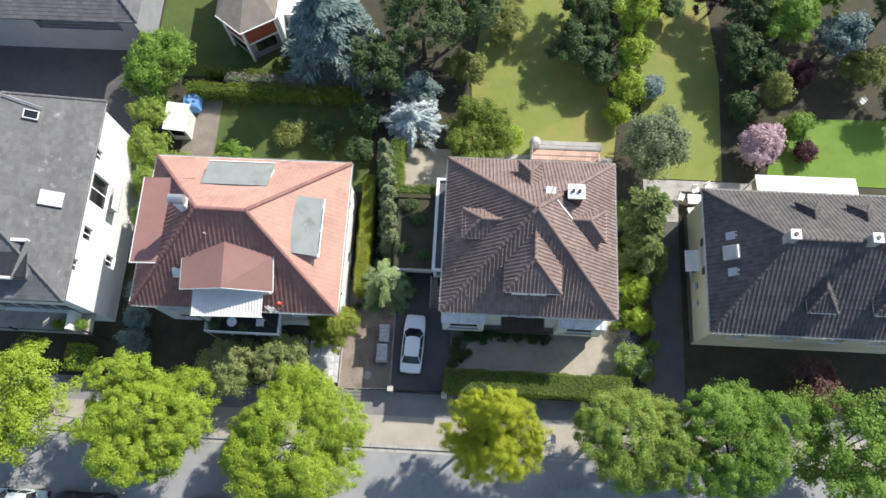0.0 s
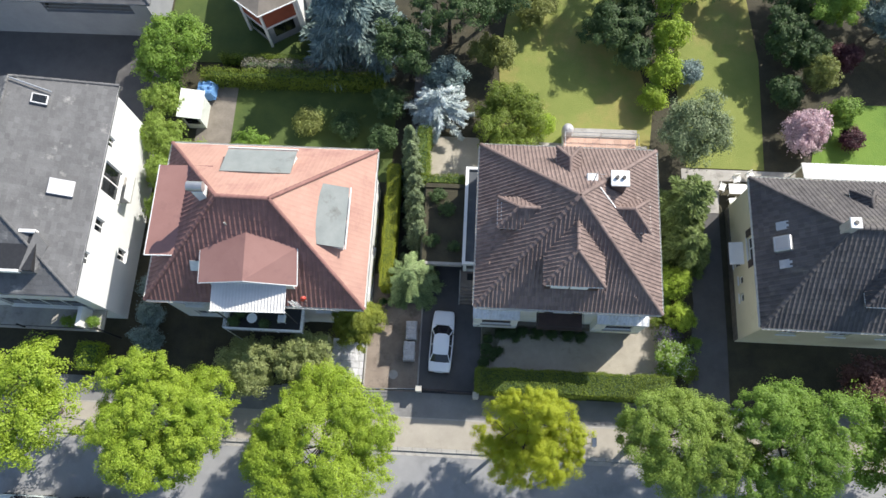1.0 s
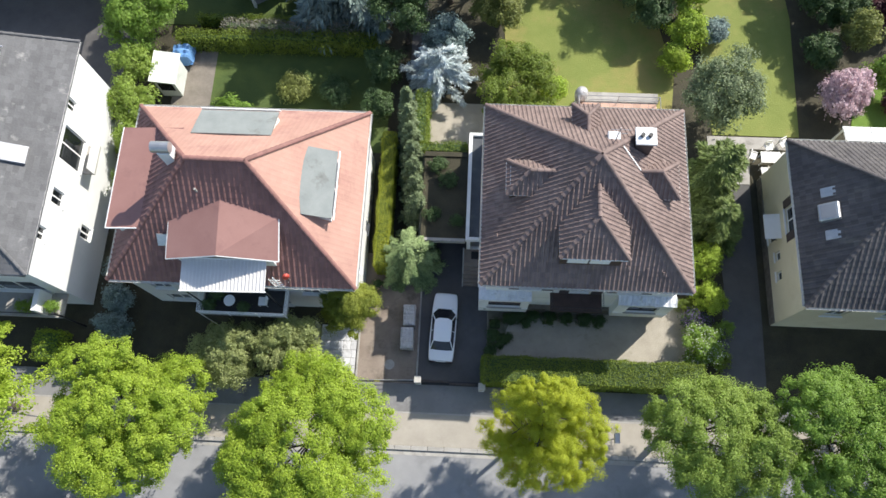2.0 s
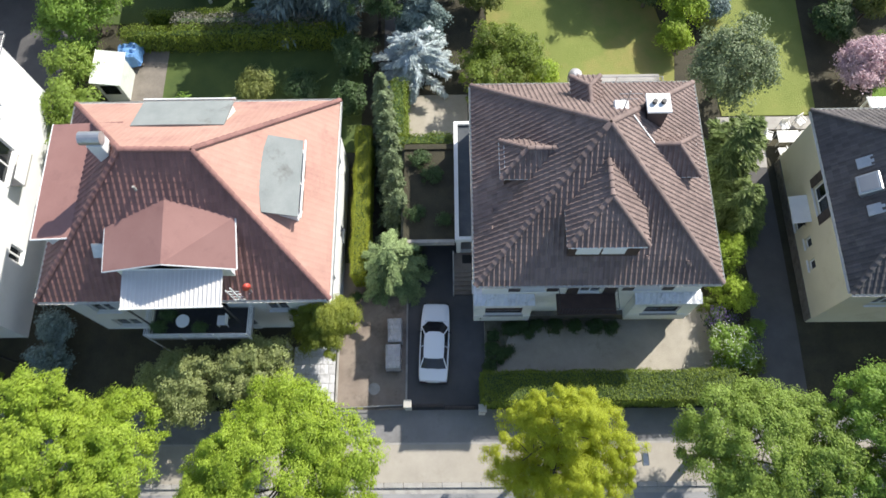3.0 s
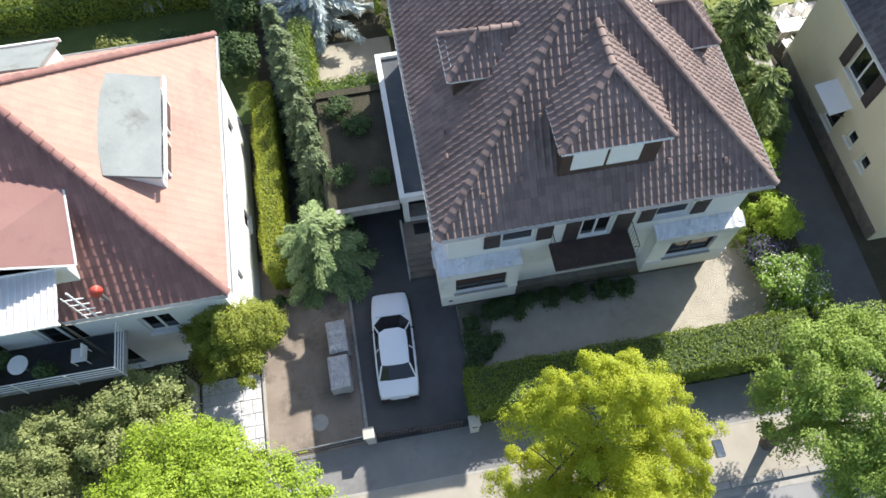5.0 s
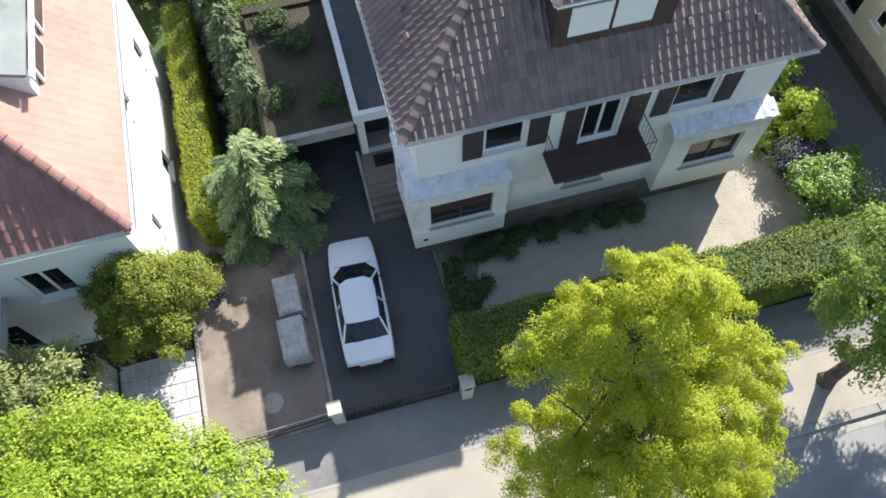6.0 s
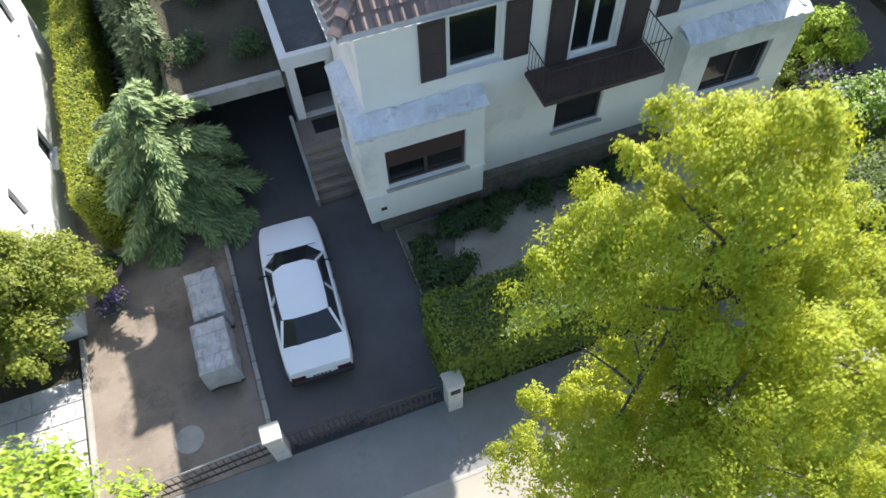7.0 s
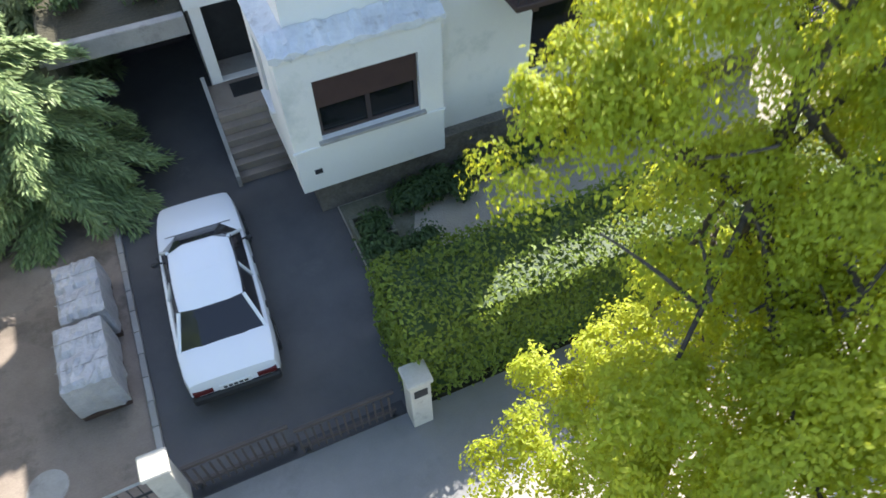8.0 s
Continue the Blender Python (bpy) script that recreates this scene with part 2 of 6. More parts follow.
LEAF_PLUM = leaf_material("dark_plum_leaves", (0.055, 0.018, 0.025), (0.10, 0.035, 0.045), (0.12, 0.03, 0.04), clear=0.2)
LEAF_GREY = leaf_material("dusty_green_leaves", (0.13, 0.175, 0.085), (0.23, 0.285, 0.145), (0.2, 0.26, 0.1), clear=0.25)
LEAF_WILLOW = leaf_material("pale_olive_leaves", (0.21, 0.25, 0.095), (0.36, 0.40, 0.165), (0.40, 0.45, 0.13))
LEAF_DRY = leaf_material("dry_twig_leaves", (0.17, 0.165, 0.12), (0.29, 0.28, 0.22), (0.2, 0.2, 0.12), clear=0.15)
LEAF_YEW = leaf_material("yew_sprays", (0.105, 0.155, 0.04), (0.20, 0.26, 0.075), (0.16, 0.22, 0.05), clear=0.22)
LEAF_ROSE = leaf_material("dusty_red_leaves", (0.13, 0.065, 0.06), (0.20, 0.11, 0.095), (0.2, 0.09, 0.08))
BLOSSOM_WHITE = leaf_material("white_blossom", (0.60, 0.60, 0.55), (0.72, 0.72, 0.66), (0.6, 0.6, 0.5))
BLOSSOM_VIOLET = leaf_material("violet_blossom", (0.13, 0.09, 0.24), (0.24, 0.17, 0.36), (0.2, 0.14, 0.3))


# ---- building helpers ----
def thing(name, label, category, group="", kind="", at=(0, 0, 0)):
    ob = tagged(new(name), label, category, group, kind)
    ob.location = at
    ob.empty_display_size = 0.2
    return ob


def part(name, bm, mat, parent=None, label="", smooth=False):
    me = bpy.data.meshes.new(name)
    bmesh.ops.recalc_face_normals(bm, faces=bm.faces)
    bm.to_mesh(me)
    bm.free()
    me.materials.append(mat)
    if smooth:
        me.shade_smooth()
    ob = new(name, me)
    if parent:
        ob.parent = parent
    if label:
        ob["label"] = label
    return ob


def structure(name, bm, mat, label, category):
    return tagged(part(name, bm, mat), label, category, kind="structure")


def box(x0, x1, y0, y1, z0, z1, bevel=0.0, bm=None, m=None):
    """A box in bm (or a new one), with soft edges if bevel is given, moved by the pose m."""
    own = bmesh.new()
    bmesh.ops.create_cube(own, size=1)
    for v in own.verts:
        v.co = Vector(((x0 + x1) / 2 + v.co.x * (x1 - x0), (y0 + y1) / 2 + v.co.y * (y1 - y0), (z0 + z1) / 2 + v.co.z * (z1 - z0)))
    if bevel:
        bmesh.ops.bevel(own, geom=list(own.edges), offset=bevel, segments=1, affect="EDGES")
    if m is not None:
        own.transform(m)
    return own if bm is None else join(bm, own)


def join(bm, other):
    me = bpy.data.meshes.new("tmp")
    other.to_mesh(me)
    other.free()
    bm.from_mesh(me)
    bpy.data.meshes.remove(me)
    return bm


def prism(points, z0, z1):
    """An upright prism over a plan outline."""
    bm = bmesh.new()
    low = [bm.verts.new((x, y, z0)) for x, y in points]
    top = [bm.verts.new((x, y, z1)) for x, y in points]
    bm.faces.new(low[::-1])
    bm.faces.new(top)
    for i in range(len(points)):
        j = (i + 1) % len(points)
        bm.faces.new((low[i], low[j], top[j], top[i]))
    return bm


def slab(points, thick, bm=None):
    """A sheet through points in space, with thickness downwards."""
    bm = bm or bmesh.new()
    top = [bm.verts.new(p) for p in points]
    low = [bm.verts.new((p[0], p[1], p[2] - thick)) for p in points]
    bm.faces.new(top)
    bm.faces.new(low[::-1])
    for i in range(len(points)):
        j = (i + 1) % len(points)
        bm.faces.new((low[i], low[j], top[j], top[i]))
    return bm


def rod(p, q, r0, r1=None, sides=8, bm=None):
    """A round bar from p to q."""
    bm = bm or bmesh.new()
    p, q = Vector(p), Vector(q)
    r1 = r0 if r1 is None else r1
    d = q - p
    turn = d.to_track_quat("Z", "Y").to_matrix().to_4x4()
    ret = bmesh.ops.create_cone(bm, cap_ends=True, segments=sides, radius1=r0, radius2=r1, depth=d.length)
    bmesh.ops.transform(bm, matrix=Matrix.Translation((p + q) / 2) @ turn, verts=ret["verts"])
    return bm


def wall(name, p, q, z0, z1, thick, openings, mat, parent, label=""):
    """A wall whose outer face runs from p to q in plan (outside on the right of that way), with openings (a0, a1, low, high) cut through."""
    p, q = Vector((*p, 0)), Vector((*q, 0))
    along = (q - p).normalized()
    inward = Vector((-along.y, along.x, 0))
    length = (q - p).length
    us = sorted({0.0, length, *[v for o in openings for v in o[:2]]})
    zs = sorted({z0, z1, *[v for o in openings for v in o[2:4]]})

    def solid(i, j):
        if not (0 <= i < len(us) - 1 and 0 <= j < len(zs) - 1):
            return False
        u, z = (us[i] + us[i + 1]) / 2, (zs[j] + zs[j + 1]) / 2
        return not any(o[0] < u < o[1] and o[2] < z < o[3] for o in openings)

    bm = bmesh.new()
    made = {}

    def vert(i, j, k):
        if (i, j, k) not in made:
            made[i, j, k] = bm.verts.new(p + along * us[i] + inward * thick * k + Vector((0, 0, zs[j])))
        return made[i, j, k]

    for i in range(len(us) - 1):
        for j in range(len(zs) - 1):
            if not solid(i, j):
                continue
            for k in (0, 1):
                bm.faces.new([vert(i, j, k), vert(i + 1, j, k), vert(i + 1, j + 1, k), vert(i, j + 1, k)])
            for di, dj, a, b in ((-1, 0, (0, 0), (0, 1)), (1, 0, (1, 0), (1, 1)), (0, -1, (0, 0), (1, 0)), (0, 1, (0, 1), (1, 1))):
                if not solid(i + di, j + dj):
                    bm.faces.new([vert(i + a[0], j + a[1], 0), vert(i + b[0], j + b[1], 0), vert(i + b[0], j + b[1], 1), vert(i + a[0], j + a[1], 1)])
    return part(name, bm, mat, parent, label)


def window(parent, p, q, o, set_in=0.1, mullions=1, frame_mat=None, sill=True, curtain=None, blind=0.0, sill_mat=None, bar=0.07):
    """A window in the opening o of a wall that runs p to q: frame, panes, sill, maybe curtains or a half-lowered blind."""
    p, q = Vector((*p, 0)), Vector((*q, 0))
    along = (q - p).normalized()
    m = Matrix.Translation(p) @ Matrix(((along.x, -along.y, 0, 0), (along.y, along.x, 0, 0), (0, 0, 1, 0), (0, 0, 0, 1)))
    a0, a1, z0, z1 = o
    fm = frame_mat or TRIM
    bm = box(a0, a1, set_in, set_in + 0.07, z0, z0 + bar, m=m)
    box(a0, a1, set_in, set_in + 0.07, z1 - bar, z1, bm=bm, m=m)
    box(a0, a0 + bar, set_in, set_in + 0.07, z0 + bar, z1 - bar, bm=bm, m=m)
    box(a1 - bar, a1, set_in, set_in + 0.07, z0 + bar, z1 - bar, bm=bm, m=m)
    for k in range(mullions):
        c = a0 + (a1 - a0) * (k + 1) / (mullions + 1)
        box(c - bar * 0.6, c + bar * 0.6, set_in, set_in + 0.07, z0 + bar, z1 - bar, bm=bm, m=m)
    frame_ob = part("window", bm, fm, parent)
    pane = part("pane", box(a0 + bar * 0.8, a1 - bar * 0.8, set_in + 0.03, set_in + 0.038, z0 + bar * 0.8, z1 - bar * 0.8, m=m), GLASS, frame_ob)
    pane.visible_shadow = False
    if sill:
        part("sill", box(a0 - 0.08, a1 + 0.08, -0.09, set_in, z0 - 0.07, z0 - 0.003, bevel=0.012, m=m), sill_mat or TRIM, frame_ob)
    if blind:
        part("blind", box(a0 + 0.02, a1 - 0.02, set_in - 0.05, set_in - 0.01, z1 - blind, z1 - 0.01, m=m), BLIND, frame_ob, "dark red roller blind")
    if curtain:
        for s0, s1 in ((a0 + 0.05, a0 + (a1 - a0) * 0.3), (a1 - (a1 - a0) * 0.3, a1 - 0.05)):
            bm = bmesh.new()
            cols = []
            for i in range(13):
                u = s0 + (s1 - s0) * i / 12
                w = set_in + 0.16 + 0.035 * math.sin(i * 2.1)
                cols.append((bm.verts.new(m @ Vector((u, w, z0 + 0.02))), bm.verts.new(m @ Vector((u, w, z1 - 0.05)))))
            for c, d in zip(cols, cols[1:]):
                bm.faces.new((c[0], d[0], d[1], c[1]))
            bmesh.ops.solidify(bm, geom=list(bm.faces), thickness=0.01)
            part("curtain", bm, curtain, frame_ob)
    return frame_ob


def shutter(parent, p, q, a0, a1, z0, z1, mat=None):
    """A panelled shutter folded open against the wall that runs p to q."""
    p, q = Vector((*p, 0)), Vector((*q, 0))
    along = (q - p).normalized()
    m = Matrix.Translation(p) @ Matrix(((along.x, -along.y, 0, 0), (along.y, along.x, 0, 0), (0, 0, 1, 0), (0, 0, 0, 1)))
    mat = mat or SHUTTER
    bm = box(a0, a1, -0.05, -0.018, z0, z1, bevel=0.006, m=m)
    for f0, f1 in ((0.05, 0.47), (0.53, 0.95)):
        box(a0 + 0.07, a1 - 0.07, -0.062, -0.045, z0 + (z1 - z0) * f0, z0 + (z1 - z0) * f1, bevel=0.012, bm=bm, m=m)
    return part("shutter", bm, mat, parent)


def tile_verts(w, h, lift=0.035, roll=0.045):
    """One roof tile: a roll beside a flat pan, its lower edge lying on the course below."""
    us = [0.0, 0.14, 0.28, 0.42, 0.56, 1.0]
    ns = [0.0, 0.75, 1.0, 0.75, 0.0, 0.0]
    low = [(u * w, -0.04, n * roll + lift) for u, n in zip(us, ns)]
    top = [(u * w, h, n * roll * 0.45 + 0.004) for u, n in zip(us, ns)]
    foot = [(u * w, -0.035, 0.0) for u in us]
    verts = low + top + foot
    k = len(us)
    faces = [(i, i + 1, k + i + 1, k + i) for i in range(k - 1)] + [(2 * k + i, 2 * k + i + 1, i + 1, i) for i in range(k - 1)]
    return verts, faces


PIECES = []
CAPS = {}


def tiled(roof, outline, mat, w=0.3, h=0.34, near=None, lift=0.035, roll=0.045, jitter=0.006, label=""):
    """Tiles on a roof slope. outline: its corners, the first two being the eave, left to right as seen from outside.
    near: a plan box (x0, x1, y0, y1) in which whole tiles become pieces of their own."""
    pts = [Vector(p) for p in outline]
    u = (pts[1] - pts[0]).normalized()
    n = u.cross(pts[2] - pts[1]).normalized()
    v = n.cross(u)
    flat = [((p - pts[0]).dot(u), (p - pts[0]).dot(v)) for p in pts]
    count = len(flat)

    def inside(a, b):
        return all((flat[(i + 1) % count][0] - flat[i][0]) * (b - flat[i][1]) - (flat[(i + 1) % count][1] - flat[i][1]) * (a - flat[i][0]) >= -1e-6 for i in range(count))

    rng = random.Random(len(PIECES) + int(abs(pts[0].x) * 100))
    tv, tf = tile_verts(w, h, lift, roll)
    bm = bmesh.new()
    for row in range(int(max(f[1] for f in flat) / h) + 1):
        for col in range(int(min(f[0] for f in flat) / w) - 1, int(max(f[0] for f in flat) / w) + 2):
            a, b = col * w, row * h
            corners = [(a, b), (a + w, b), (a, b + h), (a + w, b + h)]
            hits = [inside(*c) for c in corners]
            if not any(hits) and not inside(a + w / 2, b + h / 2):
                continue
            base = pts[0] + u * a + v * b
            dj, dn = rng.uniform(-jitter, jitter), rng.uniform(0, jitter)
            if near and all(hits) and near[0] < base.x < near[1] and near[2] < base.y < near[3]:
                PIECES.append((roof, mat, w, h, lift, roll, base + n * dn + v * dj, u, v, n))
                continue
            vs = [bm.verts.new(base + u * x + v * (y + dj) + n * (z + dn)) for x, y, z in tv]
            for f in tf:
                bm.faces.new([vs[i] for i in f])
    for i in range(1, count):
        a, b = flat[i], flat[(i + 1) % count]
        side = (u * (b[1] - a[1]) - v * (b[0] - a[0])).normalized()
        bmesh.ops.bisect_plane(bm, geom=list(bm.verts) + list(bm.edges) + list(bm.faces), plane_co=pts[i], plane_no=side, clear_outer=True)
    ob = part("tiling", bm, mat, roof, label)
    ob["kind"] = "stuff"
    return ob


def ridge_caps(roof, p, q, mat, r=0.13, step=0.36):
    """A row of half-round cap tiles from p up to q, each lapping over the one below."""
    p, q = Vector(p), Vector(q)
    d = q - p
    count = max(1, round(d.length / step))
    turn = d.to_track_quat("Y", "Z").to_matrix().to_4x4()
    key = (mat.name, r, round(d.length / count, 3))
    if key not in CAPS:
        bm = bmesh.new()
        rows = []
        for y, rr, up in ((-0.03, r * 1.12, 0.05), (d.length / count, r * 0.92, 0.02)):
            rows.append([bm.verts.new((rr * math.cos(a), y, up + rr * 0.75 * math.sin(a))) for a in [math.pi * k / 6 for k in range(7)]])
        for k in range(6):
            bm.faces.new((rows[0][k], rows[0][k + 1], rows[1][k + 1], rows[1][k]))
        bm.faces.new(rows[0])
        CAPS[key] = bpy.data.meshes.new("ridge_cap")
        bm.to_mesh(CAPS[key])
        bm.free()
        CAPS[key].materials.append(mat)
    for i in range(count):
        ob = new("ridge_cap", CAPS[key])
        ob.parent = roof
        ob.matrix_basis = Matrix.Translation(p + d * i / count) @ turn


def place_pieces():
    """The whole tiles nearest to the walk, each a piece of its roof, sharing one mesh a kind."""
    shared = {}
    for roof, mat, w, h, lift, roll, base, u, v, n in PIECES:
        key = (mat.name, w, h)
        if key not in shared:
            tv, tf = tile_verts(w, h, lift, roll)
            me = bpy.data.meshes.new("roof_tile")
            me.from_pydata(tv, [], tf)
            me.materials.append(mat)
            shared[key] = me
        ob = new("roof_tile", shared[key])
        ob.parent = roof
        ob.matrix_basis = Matrix(((u.x, v.x, n.x, base.x), (u.y, v.y, n.y, base.y), (u.z, v.z, n.z, base.z), (0, 0, 0, 1)))


def gutter(parent, p, q, mat=None, r=0.07):
    """A half-round gutter along an eave."""
    p, q = Vector(p), Vector(q)
    d = q - p
    turn = d.to_track_quat("Y", "Z").to_matrix().to_4x4()
    bm = bmesh.new()
    rows = []
    for y in (0, d.length):
        rows.append([bm.verts.new(Matrix.Translation(p) @ turn @ Vector((r * math.cos(a), y, r * math.sin(a)))) for a in [math.pi + math.pi * k / 6 for k in range(7)]])
    for k in range(6):
        bm.faces.new((rows[0][k], rows[0][k + 1], rows[1][k + 1], rows[1][k]))
    bmesh.ops.solidify(bm, geom=list(bm.faces), thickness=0.012)
    return part("gutter", bm, mat or TRIM, parent)


# ---- the ground and what is paved ----
bm = bmesh.new()
for y0, y1, z in ((-400, 1.05, -0.14), (1.05, 500, -0.02)):
    vs = [bm.verts.new((x, y, z)) for x, y in ((-450, y0), (450, y0), (450, y1), (-450, y1))]
    bm.faces.new(vs)
step_edge = [v for v in bm.verts if abs(v.co.y - 1.05) < 0.01]
low = sorted([v for v in step_edge if v.co.z < -0.1], key=lambda v: v.co.x)
high = sorted([v for v in step_edge if v.co.z > -0.1], key=lambda v: v.co.x)
bm.faces.new((low[0], low[1], high[1], high[0]))
structure("ground", bm, SOIL, "dark garden soil with sparse green growth", "ground")
structure("road", box(-200, 200, -6.2, 0.86, -0.3, -0.125), ASPHALT, "worn grey asphalt road with patches", "road")
structure("pavement", box(-200, 200, 3.16, 4.86, -0.25, 0.004), WALK, "grey asphalt pavement beside the garden walls", "pavement")
structure("verge", box(-200, 200, 1.16, 3.06, -0.25, 0.006), PAVING, "beige trodden verge between pavement and kerb", "verge")
structure("driveway", box(-3.84, 0.36, 4.87, 20.0, -0.2, 0.003), ASPHALT_DARK, "dark asphalt driveway leading down to a garage", "driveway")
structure("court", box(-7.6, -3.96, 4.87, 13.2, -0.2, 0.005), COURT, "stained beige-grey concrete court beside the drive", "court")
structure("gravel_court", prism(((0.37, 6.2), (13.2, 6.2), (13.2, 9.0), (12.6, 10.9), (11.4, 10.9), (10.9, 9.9), (0.37, 9.9)), -0.2, 0.006), GRAVEL, "pale gravel court in front of the house", "court")
structure("side_path", prism(((14.6, 4.87), (17.5, 4.87), (17.6, 9.8), (17.6, 21.0), (14.8, 21.0), (15.4, 12.0)), -0.2, 0.004), ASPHALT_DARK, "dark path between two houses", "path")
structure("lawn_1", prism(((1.5, 23.5), (12.6, 23.5), (13.0, 27.0), (11.5, 34.0), (9.0, 48.0), (3.0, 48.0), (1.0, 31.0)), -0.2, 0.03), LAWN, "sunlit lawn with dry yellow patches", "lawn")
structure("lawn_2", prism(((15.4, 22.6), (21.2, 22.6), (21.5, 32.0), (20.0, 48.0), (14.8, 48.0), (15.0, 28.0)), -0.2, 0.03), LAWN, "sunlit garden lawn", "lawn")
structure("lawn_3", prism(((24.6, 22.6), (40.0, 22.6), (40.0, 28.6), (29.4, 28.4), (25.5, 26.6)), -0.2, 0.03), LAWN_GREEN, "bright green lawn behind a house", "lawn")
# the next two lawns use the grass tone that carries shade
structure("lawn_4", prism(((-20.4, 20.4), (-6.9, 20.4), (-6.9, 28.2), (-20.4, 28.2)), -0.2, 0.03), LAWN_DARK, "green lawn behind a hedge with shade painted into its colour", "lawn")
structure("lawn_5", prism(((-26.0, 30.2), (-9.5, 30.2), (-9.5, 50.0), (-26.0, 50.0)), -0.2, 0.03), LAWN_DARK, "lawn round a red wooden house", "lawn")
structure("garden_terrace", box(2.0, 12.5, 20.3, 24.2, -0.2, 0.05), CONCRETE, "pale stone terrace behind the house", "terrace")
structure("patio_1", box(-4.4, -0.3, 20.0, 24.4, -0.2, 0.02), GRAVEL, "shaded pale patio behind a low hedge", "patio")
structure("patio_2", prism(((15.0, 19.0), (17.6, 19.0), (17.8, 21.6), (23.5, 21.6), (23.5, 22.5), (15.0, 22.5)), -0.2, 0.03), CONCRETE, "pale paved patio behind a house", "patio")
structure("yard", prism(((-60, 23.6), (-27.2, 23.6), (-25.6, 27.8), (-25.6, 32.5), (-60, 32.5)), -0.2, 0.004), ASPHALT_DARK, "dark asphalt yard behind a white house", "yard")
structure("garden_path", box(-22.4, -19.6, 20.6, 28.0, -0.2, 0.034), ROOF_BROWN, "grey paved path beside a garden shed", "path")
structure("back_path", box(-5.6, -4.6, 20.0, 40.0, -0.2, 0.01), ASPHALT_DARK, "dark narrow path between gardens", "path")
structure("front_bed", prism(((0.4, 7.3), (1.2, 7.5), (1.5, 8.3), (1.9, 9.2), (3.6, 9.3), (7.4, 9.35), (7.6, 9.7), (0.4, 9.7)), -0.1, 0.012), MOSSY, "narrow soil bed along the house", "bed")

# flat edging between pavement and verge, kerb stones along the road
structure("trim", box(-200, 200, 3.061, 3.159, -0.2, 0.014), KERB, "narrow flat stone edging along the pavement", "edging")
kerb = thing("kerb", "row of pale granite kerb stones along the road", "kerb", kind="structure")
kerb_mesh = None
for i in range(70):
    if kerb_mesh is None:
        ob = part("kerb_stone", box(0, 0.985, 0.9, 1.158, -0.2, 0.012, bevel=0.02), KERB, kerb)
        kerb_mesh = ob.data
    else:
        ob = new("kerb_stone", kerb_mesh)
        ob.parent = kerb
    ob.location = (-38 + i * 1.0, 0, 0)
structure("gutter_strip", box(-120, 120, 0.62, 0.89, -0.3, -0.115), CONCRETE, "pale concrete gutter strip beside the kerb", "gutter")


# ---- the brown-roofed villa ----
def hip_roof(house, x0, x1, y0, y1, z, tops, mat, near=None, core=None, w=0.3, h=0.34, lift=0.035, roll=0.045, sunward_mat=None):
    """A hipped roof over a plan box; tops: the west and the east end of its ridge."""
    a, b = Vector(tops[0]), Vector(tops[1])
    sw, se, ne, nw = (Vector((x, y, z)) for x, y in ((x0, y0), (x1, y0), (x1, y1), (x0, y1)))
    single = (a - b).length < 0.01
    bm = bmesh.new()
    vs = {k: bm.verts.new(p) for k, p in (("sw", sw), ("se", se), ("ne", ne), ("nw", nw), ("a", a))}
    vs["b"] = vs["a"] if single else bm.verts.new(b)
    slopes = [["sw", "se", "b", "a"], ["se", "ne", "b"], ["ne", "nw", "a", "b"], ["nw", "sw", "a"]]
    for s in slopes:
        keys = list(dict.fromkeys(vs[k] for k in s))
        bm.faces.new(keys)
    bm.faces.new((vs["nw"], vs["ne"], vs["se"], vs["sw"]))
    roof = part("roof", bm, core or mat, house)
    where = dict(sw=sw, se=se, ne=ne, nw=nw, a=a, b=b)
    for s in slopes:
        pts = [where[k] for k in s]
        if single and len(pts) == 4:
            pts = pts[:3]
        if s[0] == "ne" and not single:
            pts = [ne, nw, a, b]
        # smoother east and north slopes also take the painted sunlit tone
        if sunward_mat and s[0] in ("se", "ne"):
            tiled(roof, pts, sunward_mat, w, h, None, 0.01, 0.008, 0.002, "smooth salmon tiles with the sunlight painted into their tone")
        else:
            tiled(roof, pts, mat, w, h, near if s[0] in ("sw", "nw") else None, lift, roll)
    ridge_caps(roof, sw, a, mat)
    ridge_caps(roof, nw, a, mat)
    ridge_caps(roof, se, b, mat)
    ridge_caps(roof, ne, b, mat)
    if not single:
        ridge_caps(roof, a, b, mat)
    for p, q in ((sw, se), (se, ne), (ne, nw), (nw, sw)):
        out = (q - p).normalized().cross(Vector((0, 0, 1)))
        gutter(roof, p + out * 0.11 - Vector((0, 0, 0.045)), q + out * 0.11 - Vector((0, 0, 0.045)), r=0.06)
        part("fascia", slab([p - Vector((0, 0, 0.02)), q - Vector((0, 0, 0.02)), q - out * 0.05 - Vector((0, 0, 0.02)), p - out * 0.05 - Vector((0, 0, 0.02))], 0.16), TRIM, roof)
    return roof


